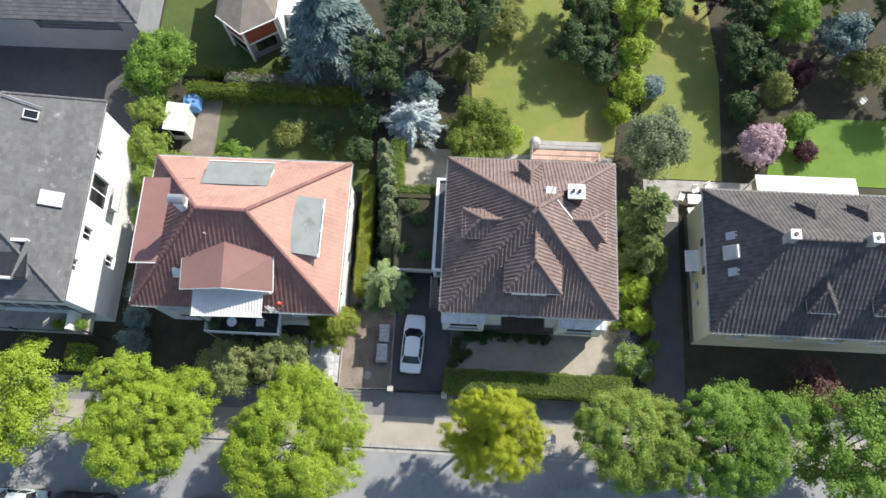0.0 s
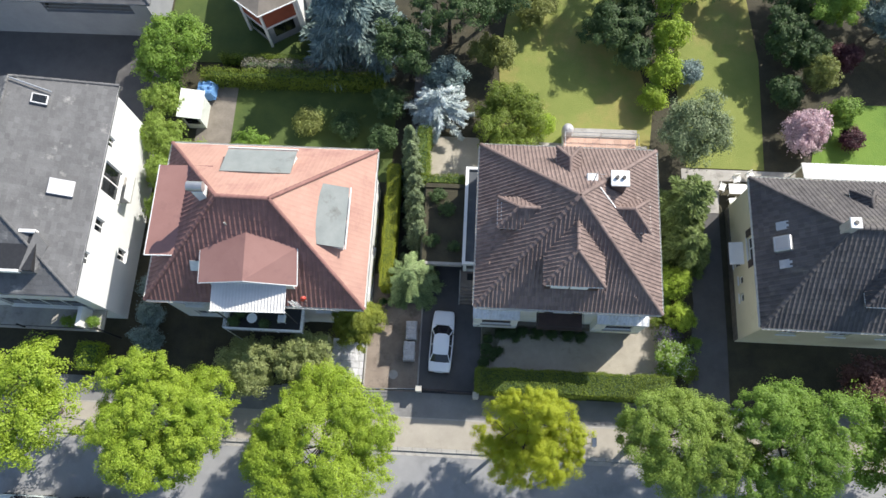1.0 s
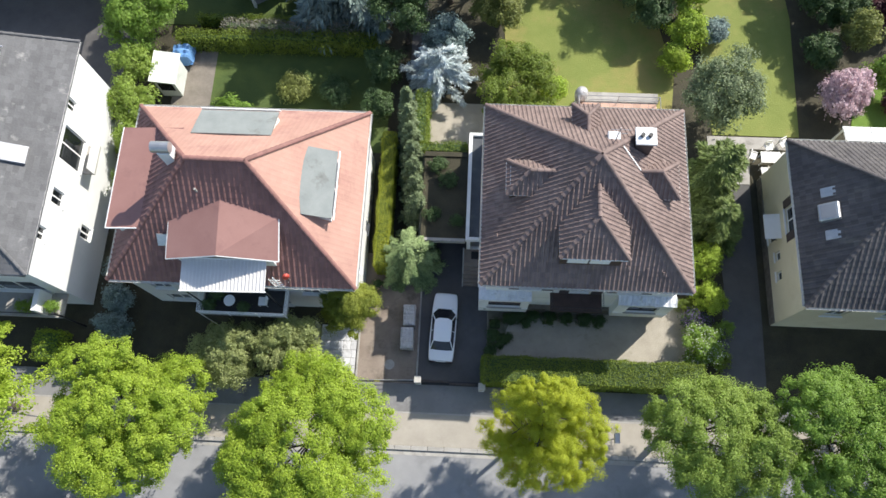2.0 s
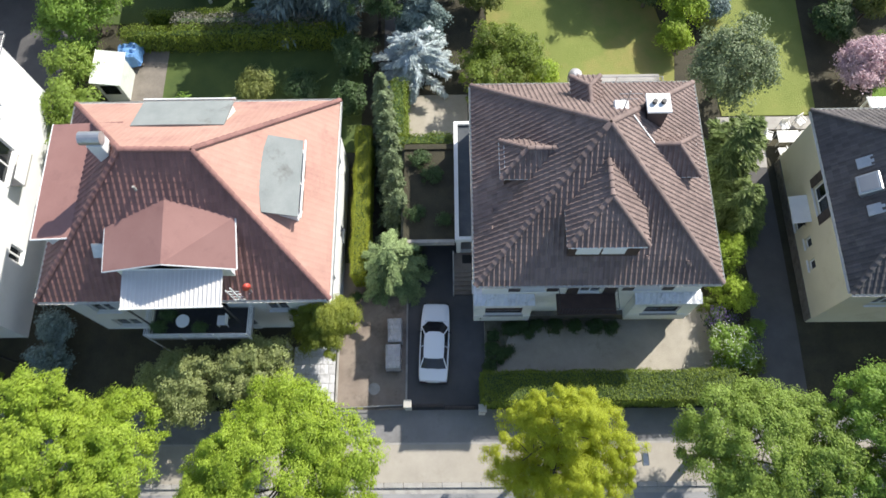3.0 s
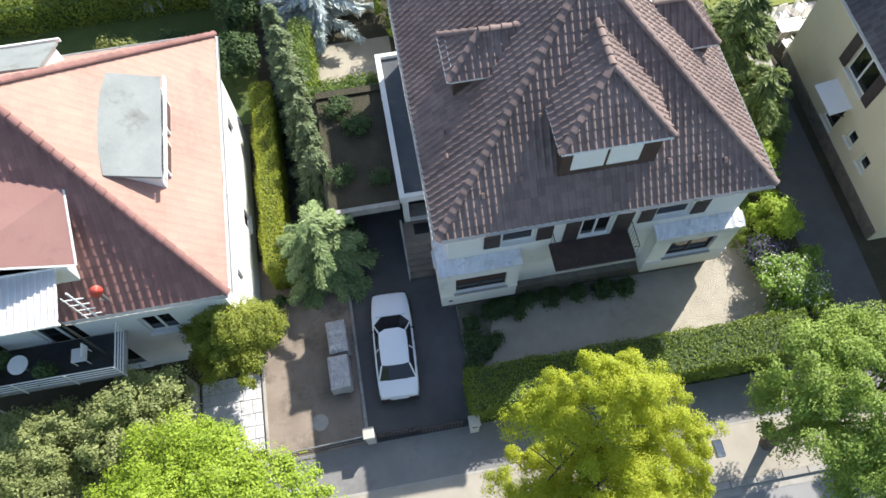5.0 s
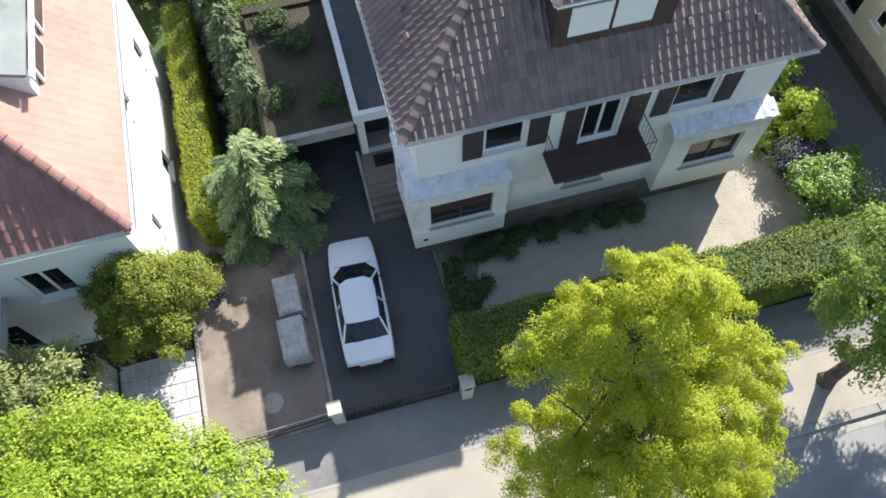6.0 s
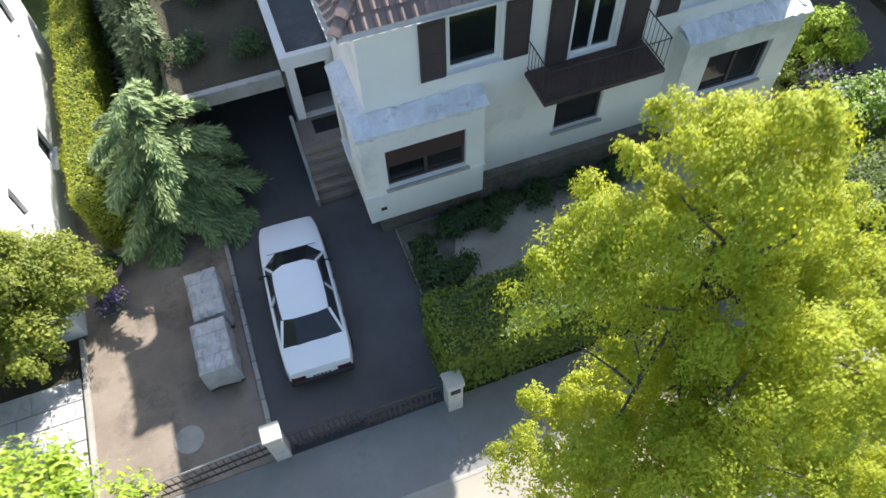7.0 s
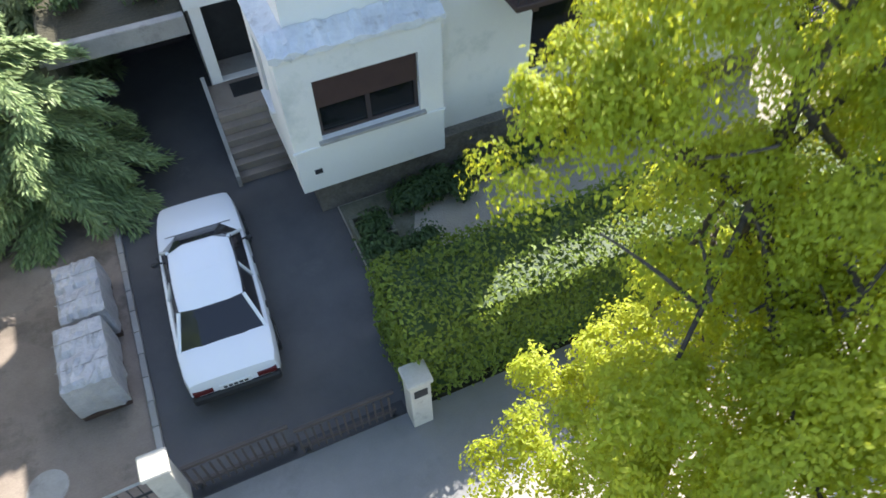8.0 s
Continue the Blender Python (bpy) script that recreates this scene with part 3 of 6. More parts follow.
def dormer(roof, front, out, width, low, eave, ridge_z, depth, mat, hipped=0.0, glass=True, over=0.16, cheeks=None):
    """A roof dormer. front: plan middle of its face; out: the plan way that it faces; low, eave, ridge_z: heights of its foot, eaves and ridge;
    depth: how far the ridge runs back; hipped: how far the ridge's front end lies behind the face."""
    out = Vector((*out, 0)).normalized()
    right = Vector((0, 0, 1)).cross(out)
    f = Vector((*front, 0))

    def at(a, b, z):
        return f + right * a - out * b + Vector((0, 0, z))

    h = width / 2
    bm = bmesh.new()
    ring = [at(-h, 0, low), at(h, 0, low), at(h, 0, eave), at(-h, 0, eave)]
    rear = [at(-h, depth, low), at(h, depth, low), at(h, depth, eave), at(-h, depth, eave)]
    fv, rv = [bm.verts.new(p) for p in ring], [bm.verts.new(p) for p in rear]
    bm.faces.new(fv)
    bm.faces.new(rv)
    for i in range(4):
        bm.faces.new((fv[i], fv[(i + 1) % 4], rv[(i + 1) % 4], rv[i]))
    if hipped < 0.05:
        gable = bm.verts.new(at(0, 0, ridge_z - 0.05))
        bm.faces.new((fv[3], fv[2], gable))
    body = part("dormer", bm, cheeks or WOOD_DARK, roof)
    o = h + over
    top0, top1 = at(0, hipped if hipped > 0.05 else -over, ridge_z), at(0, depth, ridge_z)
    e = eave - over * (ridge_z - eave) / h
    back = depth
    l0, l1 = at(-o, -over, e), at(-o, back, e)
    r0, r1 = at(o, -over, e), at(o, back, e)
    thick = Vector((0, 0, -0.07))
    sides = [[r0, r1, top1, top0], [l1, l0, top0, top1]]
    if hipped > 0.05:
        sides.append([l0, r0, top0])
    bm = bmesh.new()
    for s in sides:
        slab([p - Vector((0, 0, 0.005)) for p in s], 0.07, bm)
    cover = part("dormer_roof", bm, mat, body)
    for s in sides:
        tiled(cover, s, mat, 0.245, 0.31, lift=0.042, roll=0.06)
    ridge_caps(cover, top0, top1, mat, r=0.11)
    if hipped > 0.05:
        ridge_caps(cover, l0, top0, mat, r=0.11)
        ridge_caps(cover, r0, top0, mat, r=0.11)
    bmv = bmesh.new()
    side = right * 0.02
    rod(l0 + thick * 0.9 - side, l1 + thick * 0.9 - side, 0.04, bm=bmv)
    rod(r0 + thick * 0.9 + side, r1 + thick * 0.9 + side, 0.04, bm=bmv)
    if hipped > 0.05:
        rod(l0 + thick * 0.9 + out * 0.05, r0 + thick * 0.9 + out * 0.05, 0.04, bm=bmv)
    part("trim", bmv, TRIM, body)
    return body, at


villa = thing("house", "cream villa with a brown tiled hip roof and dark shutters", "house")
X0, X1, Y0, Y1 = 0.12, 10.9, 9.98, 20.25
south = ((X0, Y0), (X1, Y0))
openings_s = [(1.93, 3.1, 4.68, 6.12), (4.83, 5.93, 4.12, 6.3), (7.52, 8.78, 4.7, 6.12), (4.7, 5.98, 1.72, 3.3)]
wall("wall", *south, 0.95, 6.6, 0.35, openings_s, CREAM, villa)
wall("wall", (X1, Y0 + 0.35), (X1, Y1 - 0.35), 0.95, 6.6, 0.35, [(2.0, 3.2, 4.6, 6.1), (6.0, 7.2, 4.6, 6.1), (4.0, 5.2, 1.8, 3.3)], CREAM, villa)
wall("wall", (X1, Y1), (X0, Y1), 0.95, 6.6, 0.35, [(2.0, 3.4, 4.6, 6.1), (7.0, 8.4, 4.6, 6.1), (4.2, 6.2, 0.96, 3.3)], CREAM, villa)
wall("wall", (X0, Y1 - 0.35), (X0, Y0 + 0.35), 0.95, 6.6, 0.35, [(1.6, 2.7, 4.6, 6.0), (5.7, 6.7, 1.2, 3.3)], CREAM, villa)
window(villa, *south, openings_s[0], curtain=FABRIC, frame_mat=TRIM, mullions=0)
door_w = window(villa, *south, openings_s[1], curtain=CURTAIN_GREEN, sill=False, frame_mat=TRIM)
window(villa, *south, openings_s[2], curtain=CURTAIN_GREEN, mullions=0)
window(villa, *south, openings_s[3], mullions=0, frame_mat=SHUTTER, sill_mat=CONCRETE)
for o in ((2.0, 3.2, 4.6, 6.1), (6.0, 7.2, 4.6, 6.1), (4.0, 5.2, 1.8, 3.3)):
    window(villa, (X1, Y0 + 0.35), (X1, Y1 - 0.35), o)
for o in ((2.0, 3.4, 4.6, 6.1), (7.0, 8.4, 4.6, 6.1), (4.2, 6.2, 0.96, 3.3)):
    window(villa, (X1, Y1), (X0, Y1), o)
window(villa, (X0, Y1 - 0.35), (X0, Y0 + 0.35), (1.6, 2.7, 4.6, 6.0))
for a0, a1, z0, z1 in ((1.29, 1.87, 4.62, 6.15), (3.18, 3.76, 4.62, 6.15), (4.2, 4.75, 4.12, 6.32), (6.02, 6.66, 4.12, 6.32), (6.9, 7.46, 4.64, 6.15), (8.86, 9.42, 4.64, 6.15)):
    shutter(villa, *south, a0, a1, z0, z1)
part("plinth", box(0.06, 10.96, 9.72, 20.3, -0.15, 0.948), STONE, villa, "rough dark stone plinth")
part("floor_slab", box(0.5, 10.5, 10.35, 19.9, 3.6, 3.8), CONCRETE, villa)

# the two corner bays, with their weathered lead-grey ledges
def bay(x0, x1, y1, windows, blind):
    p, q = (x0, 9.47), (x1, 9.47)
    front = wall("bay_wall", p, q, 1.0, 3.96, 0.25, [windows], CREAM, villa)
    window(front, p, q, windows, set_in=0.12, mullions=1, frame_mat=SHUTTER, sill=True, blind=blind, curtain=FABRIC, sill_mat=CONCRETE)
    west_open = [(0.55, 1.15, 2.05, 3.36)] if x0 < 0 else []
    if x0 < 0:
        side = wall("bay_wall", (x0, y1), (x0, 9.72), 1.0, 3.96, 0.25, west_open, CREAM, villa)
        window(side, (x0, y1), (x0, 9.72), west_open[0], set_in=0.1, mullions=0, frame_mat=SHUTTER)
        part("bay_wall", box(x1 - 0.25, x1, 9.72, 9.975, 1.0, 3.96), CREAM, villa)
    else:
        part("bay_wall", box(x0, x0 + 0.25, 9.72, 9.975, 1.0, 3.96), CREAM, villa)
        part("bay_wall", box(x1 - 0.25, x1, 9.72, y1, 1.0, 3.96), CREAM, villa)
    part("bay_floor", box(x0 + 0.003, x1 - 0.003, 9.473, 9.95, 0.9, 0.997), CREAM, villa)
    part("string_course", box(x0 - 0.04, x1 + 0.03, 9.43, 9.47, 1.9, 1.97, bevel=0.01), CREAM, villa)
    rng = random.Random(int(x1 * 10))
    bm = bmesh.new()
    nx = 26
    rows = []
    for i in range(nx + 1):
        x = x0 - 0.06 + (x1 - x0 + 0.12) * i / nx
        rows.append([bm.verts.new((x, y, z + rng.uniform(-0.045, 0.05))) for y, z in ((9.40, 3.93), (9.40, 4.02), (9.62, 4.08), (9.97, 4.16))])
    for r, s in zip(rows, rows[1:]):
        for k in range(3):
            bm.faces.new((r[k], s[k], s[k + 1], r[k + 1]))
    part("ledge", bm, LEAD, villa, "weathered pale sheet-metal ledge")
    bm = bmesh.new()
    rows = []
    xa, xb = (x0 - 0.06, 0.115) if x0 < 0 else (x1 + 0.06, 10.905)
    for i in range(15):
        y = 9.6 + (y1 - 9.6) * i / 14
        rows.append([bm.verts.new((xa + (xb - xa) * s, y, z + rng.uniform(-0.015, 0.02))) for s, z in ((0, 3.93), (0, 4.02), (0.5, 4.07), (1, 4.14))])
    for r, s in zip(rows, rows[1:]):
        for k in range(3):
            bm.faces.new((r[k], s[k], s[k + 1], r[k + 1]))
    part("ledge", bm, LEAD, villa, "weathered pale sheet-metal ledge")


bay(-0.24, 2.72, 11.9, (0.56, 2.5, 2.07, 3.36), 0.62)
bay(7.85, 11.1, 11.6, (0.7, 2.5, 2.07, 3.36), 0.0)
part("vent", box(0.05, 0.2, 9.455, 9.475, 1.3, 1.42, bevel=0.01), IRON, villa, "small dark vent grille")

# balcony over the entrance bed
balcony = part("balcony", box(3.85, 6.82, 8.88, 9.97, 3.98, 4.1, bevel=0.02), WOOD_DARK, villa, "dark brown balcony slab")
bm = bmesh.new()
for p, q in (((3.9, 8.93, 4.95), (6.77, 8.93, 4.95)), ((3.9, 8.93, 4.95), (3.9, 9.96, 4.95)), ((6.77, 8.93, 4.95), (6.77, 9.96, 4.95)),
             ((3.9, 8.93, 4.2), (6.77, 8.93, 4.2)), ((3.9, 8.93, 4.2), (3.9, 9.96, 4.2)), ((6.77, 8.93, 4.2), (6.77, 9.96, 4.2))):
    rod(p, q, 0.014, sides=6, bm=bm)
part("railing", bm, IRON, balcony, "thin black iron railing")
for i in range(34):
    s = i * 0.15
    if s < 2.87:
        p = (3.9 + s, 8.93)
    elif s < 3.8:
        p = (3.9, 8.93 + (s - 2.87) + 0.1)
    else:
        p = (6.77, 8.93 + (s - 3.8) + 0.1)
    if p[1] < 9.95:
        part("baluster", rod((*p, 4.1), (*p, 4.95), 0.008, sides=5), IRON, balcony)
for x in (4.3, 6.4):
    part("bracket", slab([(x - 0.05, 9.0, 3.98), (x + 0.05, 9.0, 3.98), (x + 0.05, 9.97, 3.98), (x - 0.05, 9.97, 3.98)], 0.14), WOOD_DARK, balcony)

APEX = Vector((5.46, 15.13, 12.0))
villa_roof = hip_roof(villa, -0.24, 11.26, 9.65, 20.6, 6.65, (APEX, APEX), TILE_BROWN, near=(-0.3, 5.2, 9.5, 12.4), w=0.245, h=0.31, lift=0.045, roll=0.06)
slope = (12.0 - 6.65) / 5.48
body, at = dormer(villa_roof, (5.5, 10.66), (0, -1), 3.2, 7.3, 9.48, 10.95, 3.3, TILE_BROWN, hipped=1.55, over=0.15)
for a0, a1 in ((-1.25, -0.17), (-0.07, 0.98)):
    w = part("window", slab([at(a0, -0.03, 8.95), at(a1, -0.03, 8.95), at(a1, 0.02, 8.95), at(a0, 0.02, 8.95)], 0.95), TRIM, body, "white roller blind in a dormer window")
body, at = dormer(villa_roof, (1.12, 15.0), (-1, 0), 1.62, 7.6, 9.2, 10.05, 2.5, TILE_BROWN, hipped=1.0)
part("window", slab([at(-0.6, -0.03, 9.2), at(0.6, -0.03, 9.2), at(0.6, 0.02, 9.2), at(-0.6, 0.02, 9.2)], 0.8), TRIM, body)
body, at = dormer(villa_roof, (10.05, 15.3), (1, 0), 1.75, 7.4, 8.75, 9.75, 2.5, TILE_BROWN, hipped=1.0)
part("window", slab([at(-0.6, -0.03, 8.7), at(0.6, -0.03, 8.7), at(0.6, 0.02, 8.7), at(-0.6, 0.02, 8.7)], 0.7), TRIM, body)
body, at = dormer(villa_roof, (5.25, 19.45), (0, 1), 1.1, 7.4, 9.0, 9.6, 1.9, TILE_BROWN, hipped=0.9)

# chimney with its pale cap
stack = part("chimney", box(7.55, 8.45, 16.4, 17.2, 8.6, 10.72, bevel=0.02), SHUTTER, villa, "brown clad chimney with a pale cap")
part("chimney_cap", box(7.45, 8.55, 16.3, 17.3, 10.724, 10.84, bevel=0.02), TRIM, stack)
part("flue", rod((7.8, 16.8, 10.84), (7.8, 16.8, 11.02), 0.11, sides=10), IRON, stack)
part("flue", rod((8.2, 16.8, 10.84), (8.2, 16.8, 11.02), 0.11, sides=10), IRON, stack)
east_z = lambda x: 6.65 + (11.26 - x) * 0.922 + 0.13
part("flashing", slab([(6.78, 16.12, east_z(6.78)), (7.93, 15.22, east_z(7.93)), (7.98, 15.28, east_z(7.98)), (6.83, 16.18, east_z(6.83))], 0.06), LEAD, stack)
# roof hatch, aerial and snow stops
hatch = part("roof_hatch", box(6.1, 6.75, 16.7, 17.2, 10.15, 10.5, bevel=0.03), LEAD, villa_roof, "pale metal roof hatch")
bm = rod((6.35, 16.4, 10.4), (6.35, 16.4, 12.4), 0.025, sides=6)
rod((5.9, 16.4, 12.2), (6.9, 16.4, 12.2), 0.014, sides=5, bm=bm)
rod((6.0, 16.4, 11.8), (6.8, 16.4, 11.8), 0.014, sides=5, bm=bm)
part("aerial", bm, STEEL, villa_roof)
for i, (x, y) in enumerate(((1.4, 10.5), (2.7, 10.75), (8.6, 10.55), (9.5, 10.4), (7.6, 10.6), (3.5, 12.1), (0.55, 12.2), (0.6, 13.1))):
    z = 6.65 + slope * (min(y - 9.65, x + 0.24)) + 0.07
    part("snow_stop", box(-0.06, 0.06, -0.1, 0.1, 0, 0.07, bevel=0.015, m=pose(x, y, z, 44 if y - 9.65 < x + 0.24 else 0, -44 if y - 9.65 >= x + 0.24 else 0, 0)), TILE_BROWN, villa_roof)

# side porch, its stairs and the garage below a planted deck
porch = part("porch_roof", box(-1.12, 0.11, 13.35, 20.4, 3.02, 3.16), FELT_DARK, villa, "flat grey porch roof with a white rim")
bm = box(-1.2, -0.98, 13.27, 20.48, 2.96, 3.34)
box(-0.98, 0.11, 13.27, 13.45, 2.96, 3.34, bm=bm)
box(-0.98, 0.11, 20.3, 20.48, 2.96, 3.34, bm=bm)
part("parapet", bm, TRIM, porch)
wall("porch_wall", (-1.12, 13.4), (0.11, 13.4), 0.0, 2.95, 0.2, [(0.24, 1.06, 1.05, 2.94)], CREAM, villa)
part("porch_wall", box(-1.12, -0.92, 13.602, 20.3, 0.0, 2.95), CREAM, villa)
part("porch_floor", box(-0.918, 0.1, 13.3, 20.2, 0.9, 1.04), CONCRETE, villa)
# black sheet paints the shade of the porch opening into the door
part("door", box(-0.86, 0.0, 14.2, 14.25, 1.05, 2.94), IRON, villa, "entrance door, black to paint the darkness inside the porch")
part("doormat", box(-0.8, -0.1, 12.75, 13.25, 1.046, 1.06), RUBBER, villa)
stairs = part("stairs", box(-1.25, -0.02, 12.45, 13.39, 0.0, 1.044, bevel=0.01), COURT, villa, "brown-grey stone entrance stairs")
for i in range(6):
    part("step", box(-1.25, -0.02, 11.22 + i * 0.205, 12.448, 0.0 + i * 0.0, 0.17 + i * 0.172, bevel=0.008) if i == 0 else box(-1.25, -0.02, 11.22 + i * 0.205, 12.448, 0.173 + (i - 1) * 0.172, 0.17 + i * 0.172, bevel=0.008), COURT, stairs)
part("cheek_wall", slab([(-1.34, 11.15, 0.3), (-1.252, 11.15, 0.3), (-1.252, 13.39, 1.3), (-1.34, 13.39, 1.3)], 0.6), CONCRETE, stairs)
garage = thing("garage", "garage under a planted concrete deck", "garage")
part("fascia", box(-4.0, -1.22, 13.3, 13.5, 2.42, 2.85, bevel=0.015), CONCRETE, garage)
part("deck", box(-4.0, -1.22, 13.502, 19.3, 2.4, 2.72), SOIL, garage, "dark planted garage deck")
part("wall", box(-4.15, -3.9, 13.502, 19.3, -0.1, 2.398), MOSSY, garage)
part("wall", box(-3.9, -1.22, 19.05, 19.3, -0.1, 2.398), CONCRETE, garage)
part("garage_door", box(-3.88, -1.24, 17.0, 17.08, 0.01, 2.39), SHUTTER, garage)
part("drip_edge", box(-4.0, -1.22, 19.0, 19.32, 2.722, 2.84), SOIL, garage)


# ---- the red-roofed house ----
red = thing("house", "white house with a red clay tile roof and flat-topped dormers", "house")
AX0, AX1, AY0, AY1 = -20.6, -7.55, 9.45, 19.6
aw = ((AX0, AY0), (AX1, AY0))
a_open = [(1.0, 2.2, 3.4, 4.9), (4.2, 5.2, 3.2, 5.4), (6.6, 8.0, 3.2, 5.4), (9.9, 11.0, 3.4, 4.9), (1.0, 2.4, 0.6, 2.0), (5.0, 8.6, 0.2, 2.3)]
wall("wall", *aw, 0.0, 6.4, 0.3, a_open, WHITE, red)
for o in a_open:
    window(red, *aw, o, frame_mat=TRIM)
ae = ((AX1, AY0 + 0.3), (AX1, AY1 - 0.3))
e_open = [(1.35, 1.65, 2.6, 3.5), (7.95, 8.5, 2.7, 3.6), (4.4, 5.1, 4.4, 5.3), (4.4, 5.1, 1.0, 1.9)]
wall("wall", *ae, 0.0, 6.4, 0.3, e_open, WHITE, red)
for o in e_open:
    window(red, *ae, o, frame_mat=SHUTTER, mullions=0)
wall("wall", (AX1, AY1), (AX0, AY1), 0.0, 6.4, 0.3, [(2, 3.2, 3.4, 4.9), (6, 8, 0.3, 2.4)], WHITE, red)
wall("wall", (AX0, AY1 - 0.3), (AX0, AY0 + 0.3), 0.0, 6.4, 0.3, [(3, 4.2, 3.4, 4.9)], WHITE, red)
part("floor_slab", box(-20.2, -8.0, 9.9, 19.2, 3.0, 3.2), CONCRETE, red)
RA, RB = Vector((-15.6, 14.3, 11.7)), Vector((-12.5, 14.25, 11.7))
red_roof = hip_roof(red, -21.05, -7.18, 9.15, 19.95, 6.44, (RA, RB), TILE_RED_SHADED, w=0.3, h=0.33, lift=0.02, roll=0.04, sunward_mat=TILE_RED_SUNLIT)


def shed_dormer(along_y, e0, e1, front, back, low_z, high_z, foot, bow):
    """A shed dormer with a felt lid that rises from its front edge back into the slope, its rear edge slightly bowed."""
    n = 10
    bm = bmesh.new()
    rows = []
    for k in range(n + 1):
        c = e0 + (e1 - e0) * k / n
        b = back + bow * math.sin(math.pi * k / n)
        rise = 0.14 * math.sin(math.pi * k / n)
        row = []
        for j in range(5):
            f = j / 4
            d = front + (b - front) * f
            z = low_z + (high_z - low_z) * f + rise * f
            row.append(bm.verts.new((d, c, z) if along_y else (c, d, z)))
        rows.append(row)
    for r, q in zip(rows, rows[1:]):
        for j in range(4):
            bm.faces.new((r[j], q[j], q[j + 1], r[j + 1]))
    bmesh.ops.recalc_face_normals(bm, faces=list(bm.faces))
    bmesh.ops.solidify(bm, geom=list(bm.faces), thickness=0.1)
    part("dormer_roof", bm, FELT, red_roof, "flat grey felt dormer roof")
    u = 0.14 if back > front else -0.14
    cheek = [(front + u, low_z - 0.1), (back, high_z - 0.1), (back, high_z - 1.0), (front + u, foot)]
    bm = bmesh.new()
    rings = [[bm.verts.new((d, c, z) if along_y else (c, d, z)) for d, z in cheek] for c in (e0 + 0.12, e1 - 0.12)]
    for r in rings:
        bm.faces.new(r)
    for k in range(4):
        j = (k + 1) % 4
        bm.faces.new((rings[0][k], rings[0][j], rings[1][j], rings[1][k]))
    bmesh.ops.recalc_face_normals(bm, faces=list(bm.faces))
    return part("dormer", bm, WHITE, red_roof)


body = shed_dormer(False, -16.5, -12.05, 18.8, 16.85, 8.42, 9.4, 7.2, -0.05)
part("rim", box(-16.53, -11.97, 18.87, 18.93, 8.3, 8.47), TRIM, body)
body = shed_dormer(True, 12.4, 16.35, -8.4, -9.95, 8.65, 9.24, 7.4, -0.22)
part("rim", box(-8.33, -8.28, 12.36, 16.39, 8.47, 8.66), TRIM, body)
for y in (12.95, 14.6):
    frame_ob = part("window", box(-8.47, -8.4, y, y + 1.2, 7.75, 8.42, bevel=0.01), TRIM, body)
    part("pane", box(-8.398, -8.385, y + 0.08, y + 1.12, 7.82, 8.35), GLASS, frame_ob)

# big south gable with sheet roof, pale ribbed roof and balcony
gable = part("gable", box(-16.6, -11.4, 10.0, 12.6, 6.6, 8.5), WHITE, red, "south gable under a red sheet roof")
bm = bmesh.new()
slab([(-16.97, 9.8, 8.72), (-14.0, 9.8, 9.66), (-14.05, 12.7, 10.12), (-16.97, 11.75, 9.16)], 0.09, bm)
slab([(-14.0, 9.8, 9.66), (-11.05, 9.95, 8.5), (-11.05, 12.05, 9.46), (-14.05, 12.7, 10.12)], 0.09, bm)
part("gable_roof", bm, SHEET_RED, gable, "smooth red sheet roof")
for p, q in (((-16.99, 9.79, 8.67), (-14.0, 9.79, 9.61)), ((-14.0, 9.79, 9.61), (-11.03, 9.93, 8.45)), ((-16.99, 9.79, 8.67), (-16.99, 11.75, 9.11)), ((-11.03, 9.94, 8.45), (-11.03, 12.05, 9.41))):
    part("trim", rod(p, q, 0.04, sides=6), TRIM, gable)
part("gable_front", slab([(-16.6, 9.98, 8.6), (-11.4, 9.98, 8.45), (-14.0, 9.98, 9.55)], 0.02), WHITE, gable)
awning = part("ribbed_roof", slab([(-16.3, 8.3, 7.95), (-11.72, 8.4, 7.95), (-11.72, 10.02, 8.28), (-16.3, 10.02, 8.28)], 0.03), SHEET, red, "pale ribbed sheet roof over the balcony")
for i in range(24):
    x = -16.28 + i * 0.196
    part("rib", slab([(x, 8.31, 7.99), (x + 0.05, 8.31, 7.99), (x + 0.05, 10.0, 8.318), (x, 10.0, 8.318)], 0.036), SHEET, awning)
part("roof_rim", slab([(-16.34, 8.24, 7.98), (-11.68, 8.34, 7.98), (-11.68, 8.4, 7.98), (-16.34, 8.3, 7.98)], 0.1), TRIM, awning)
# dark store wall below the ribbed roof and the open deck
deck = part("balcony", box(-16.4, -11.35, 7.85, 9.44, 3.95, 4.1, bevel=0.01), CONCRETE, red, "balcony with a white slatted rail")
part("floor_mat", box(-16.3, -11.45, 7.95, 9.4, 4.102, 4.12), RUBBER, deck, "dark balcony floor")
for z in (4.3, 4.5, 4.7, 4.92):
    bm = box(-16.4, -11.35, 7.85, 7.88, z, z + 0.05)
    box(-11.38, -11.35, 7.88, 9.4, z, z + 0.05, bm=bm)
    box(-16.4, -16.37, 7.88, 9.4, z, z + 0.05, bm=bm)
    part("rail", bm, TRIM, deck)
for x in (-16.4, -14.7, -13.0, -11.4):
    part("post", box(x, x + 0.05, 7.815, 7.848, 0.0 if x in (-16.4, -11.4) else 3.95, 5.0), TRIM, deck)
for x in (-16.3, -11.78):
    part("post", box(x, x + 0.06, 8.42, 8.48, 4.12, 7.93), IRON, deck)
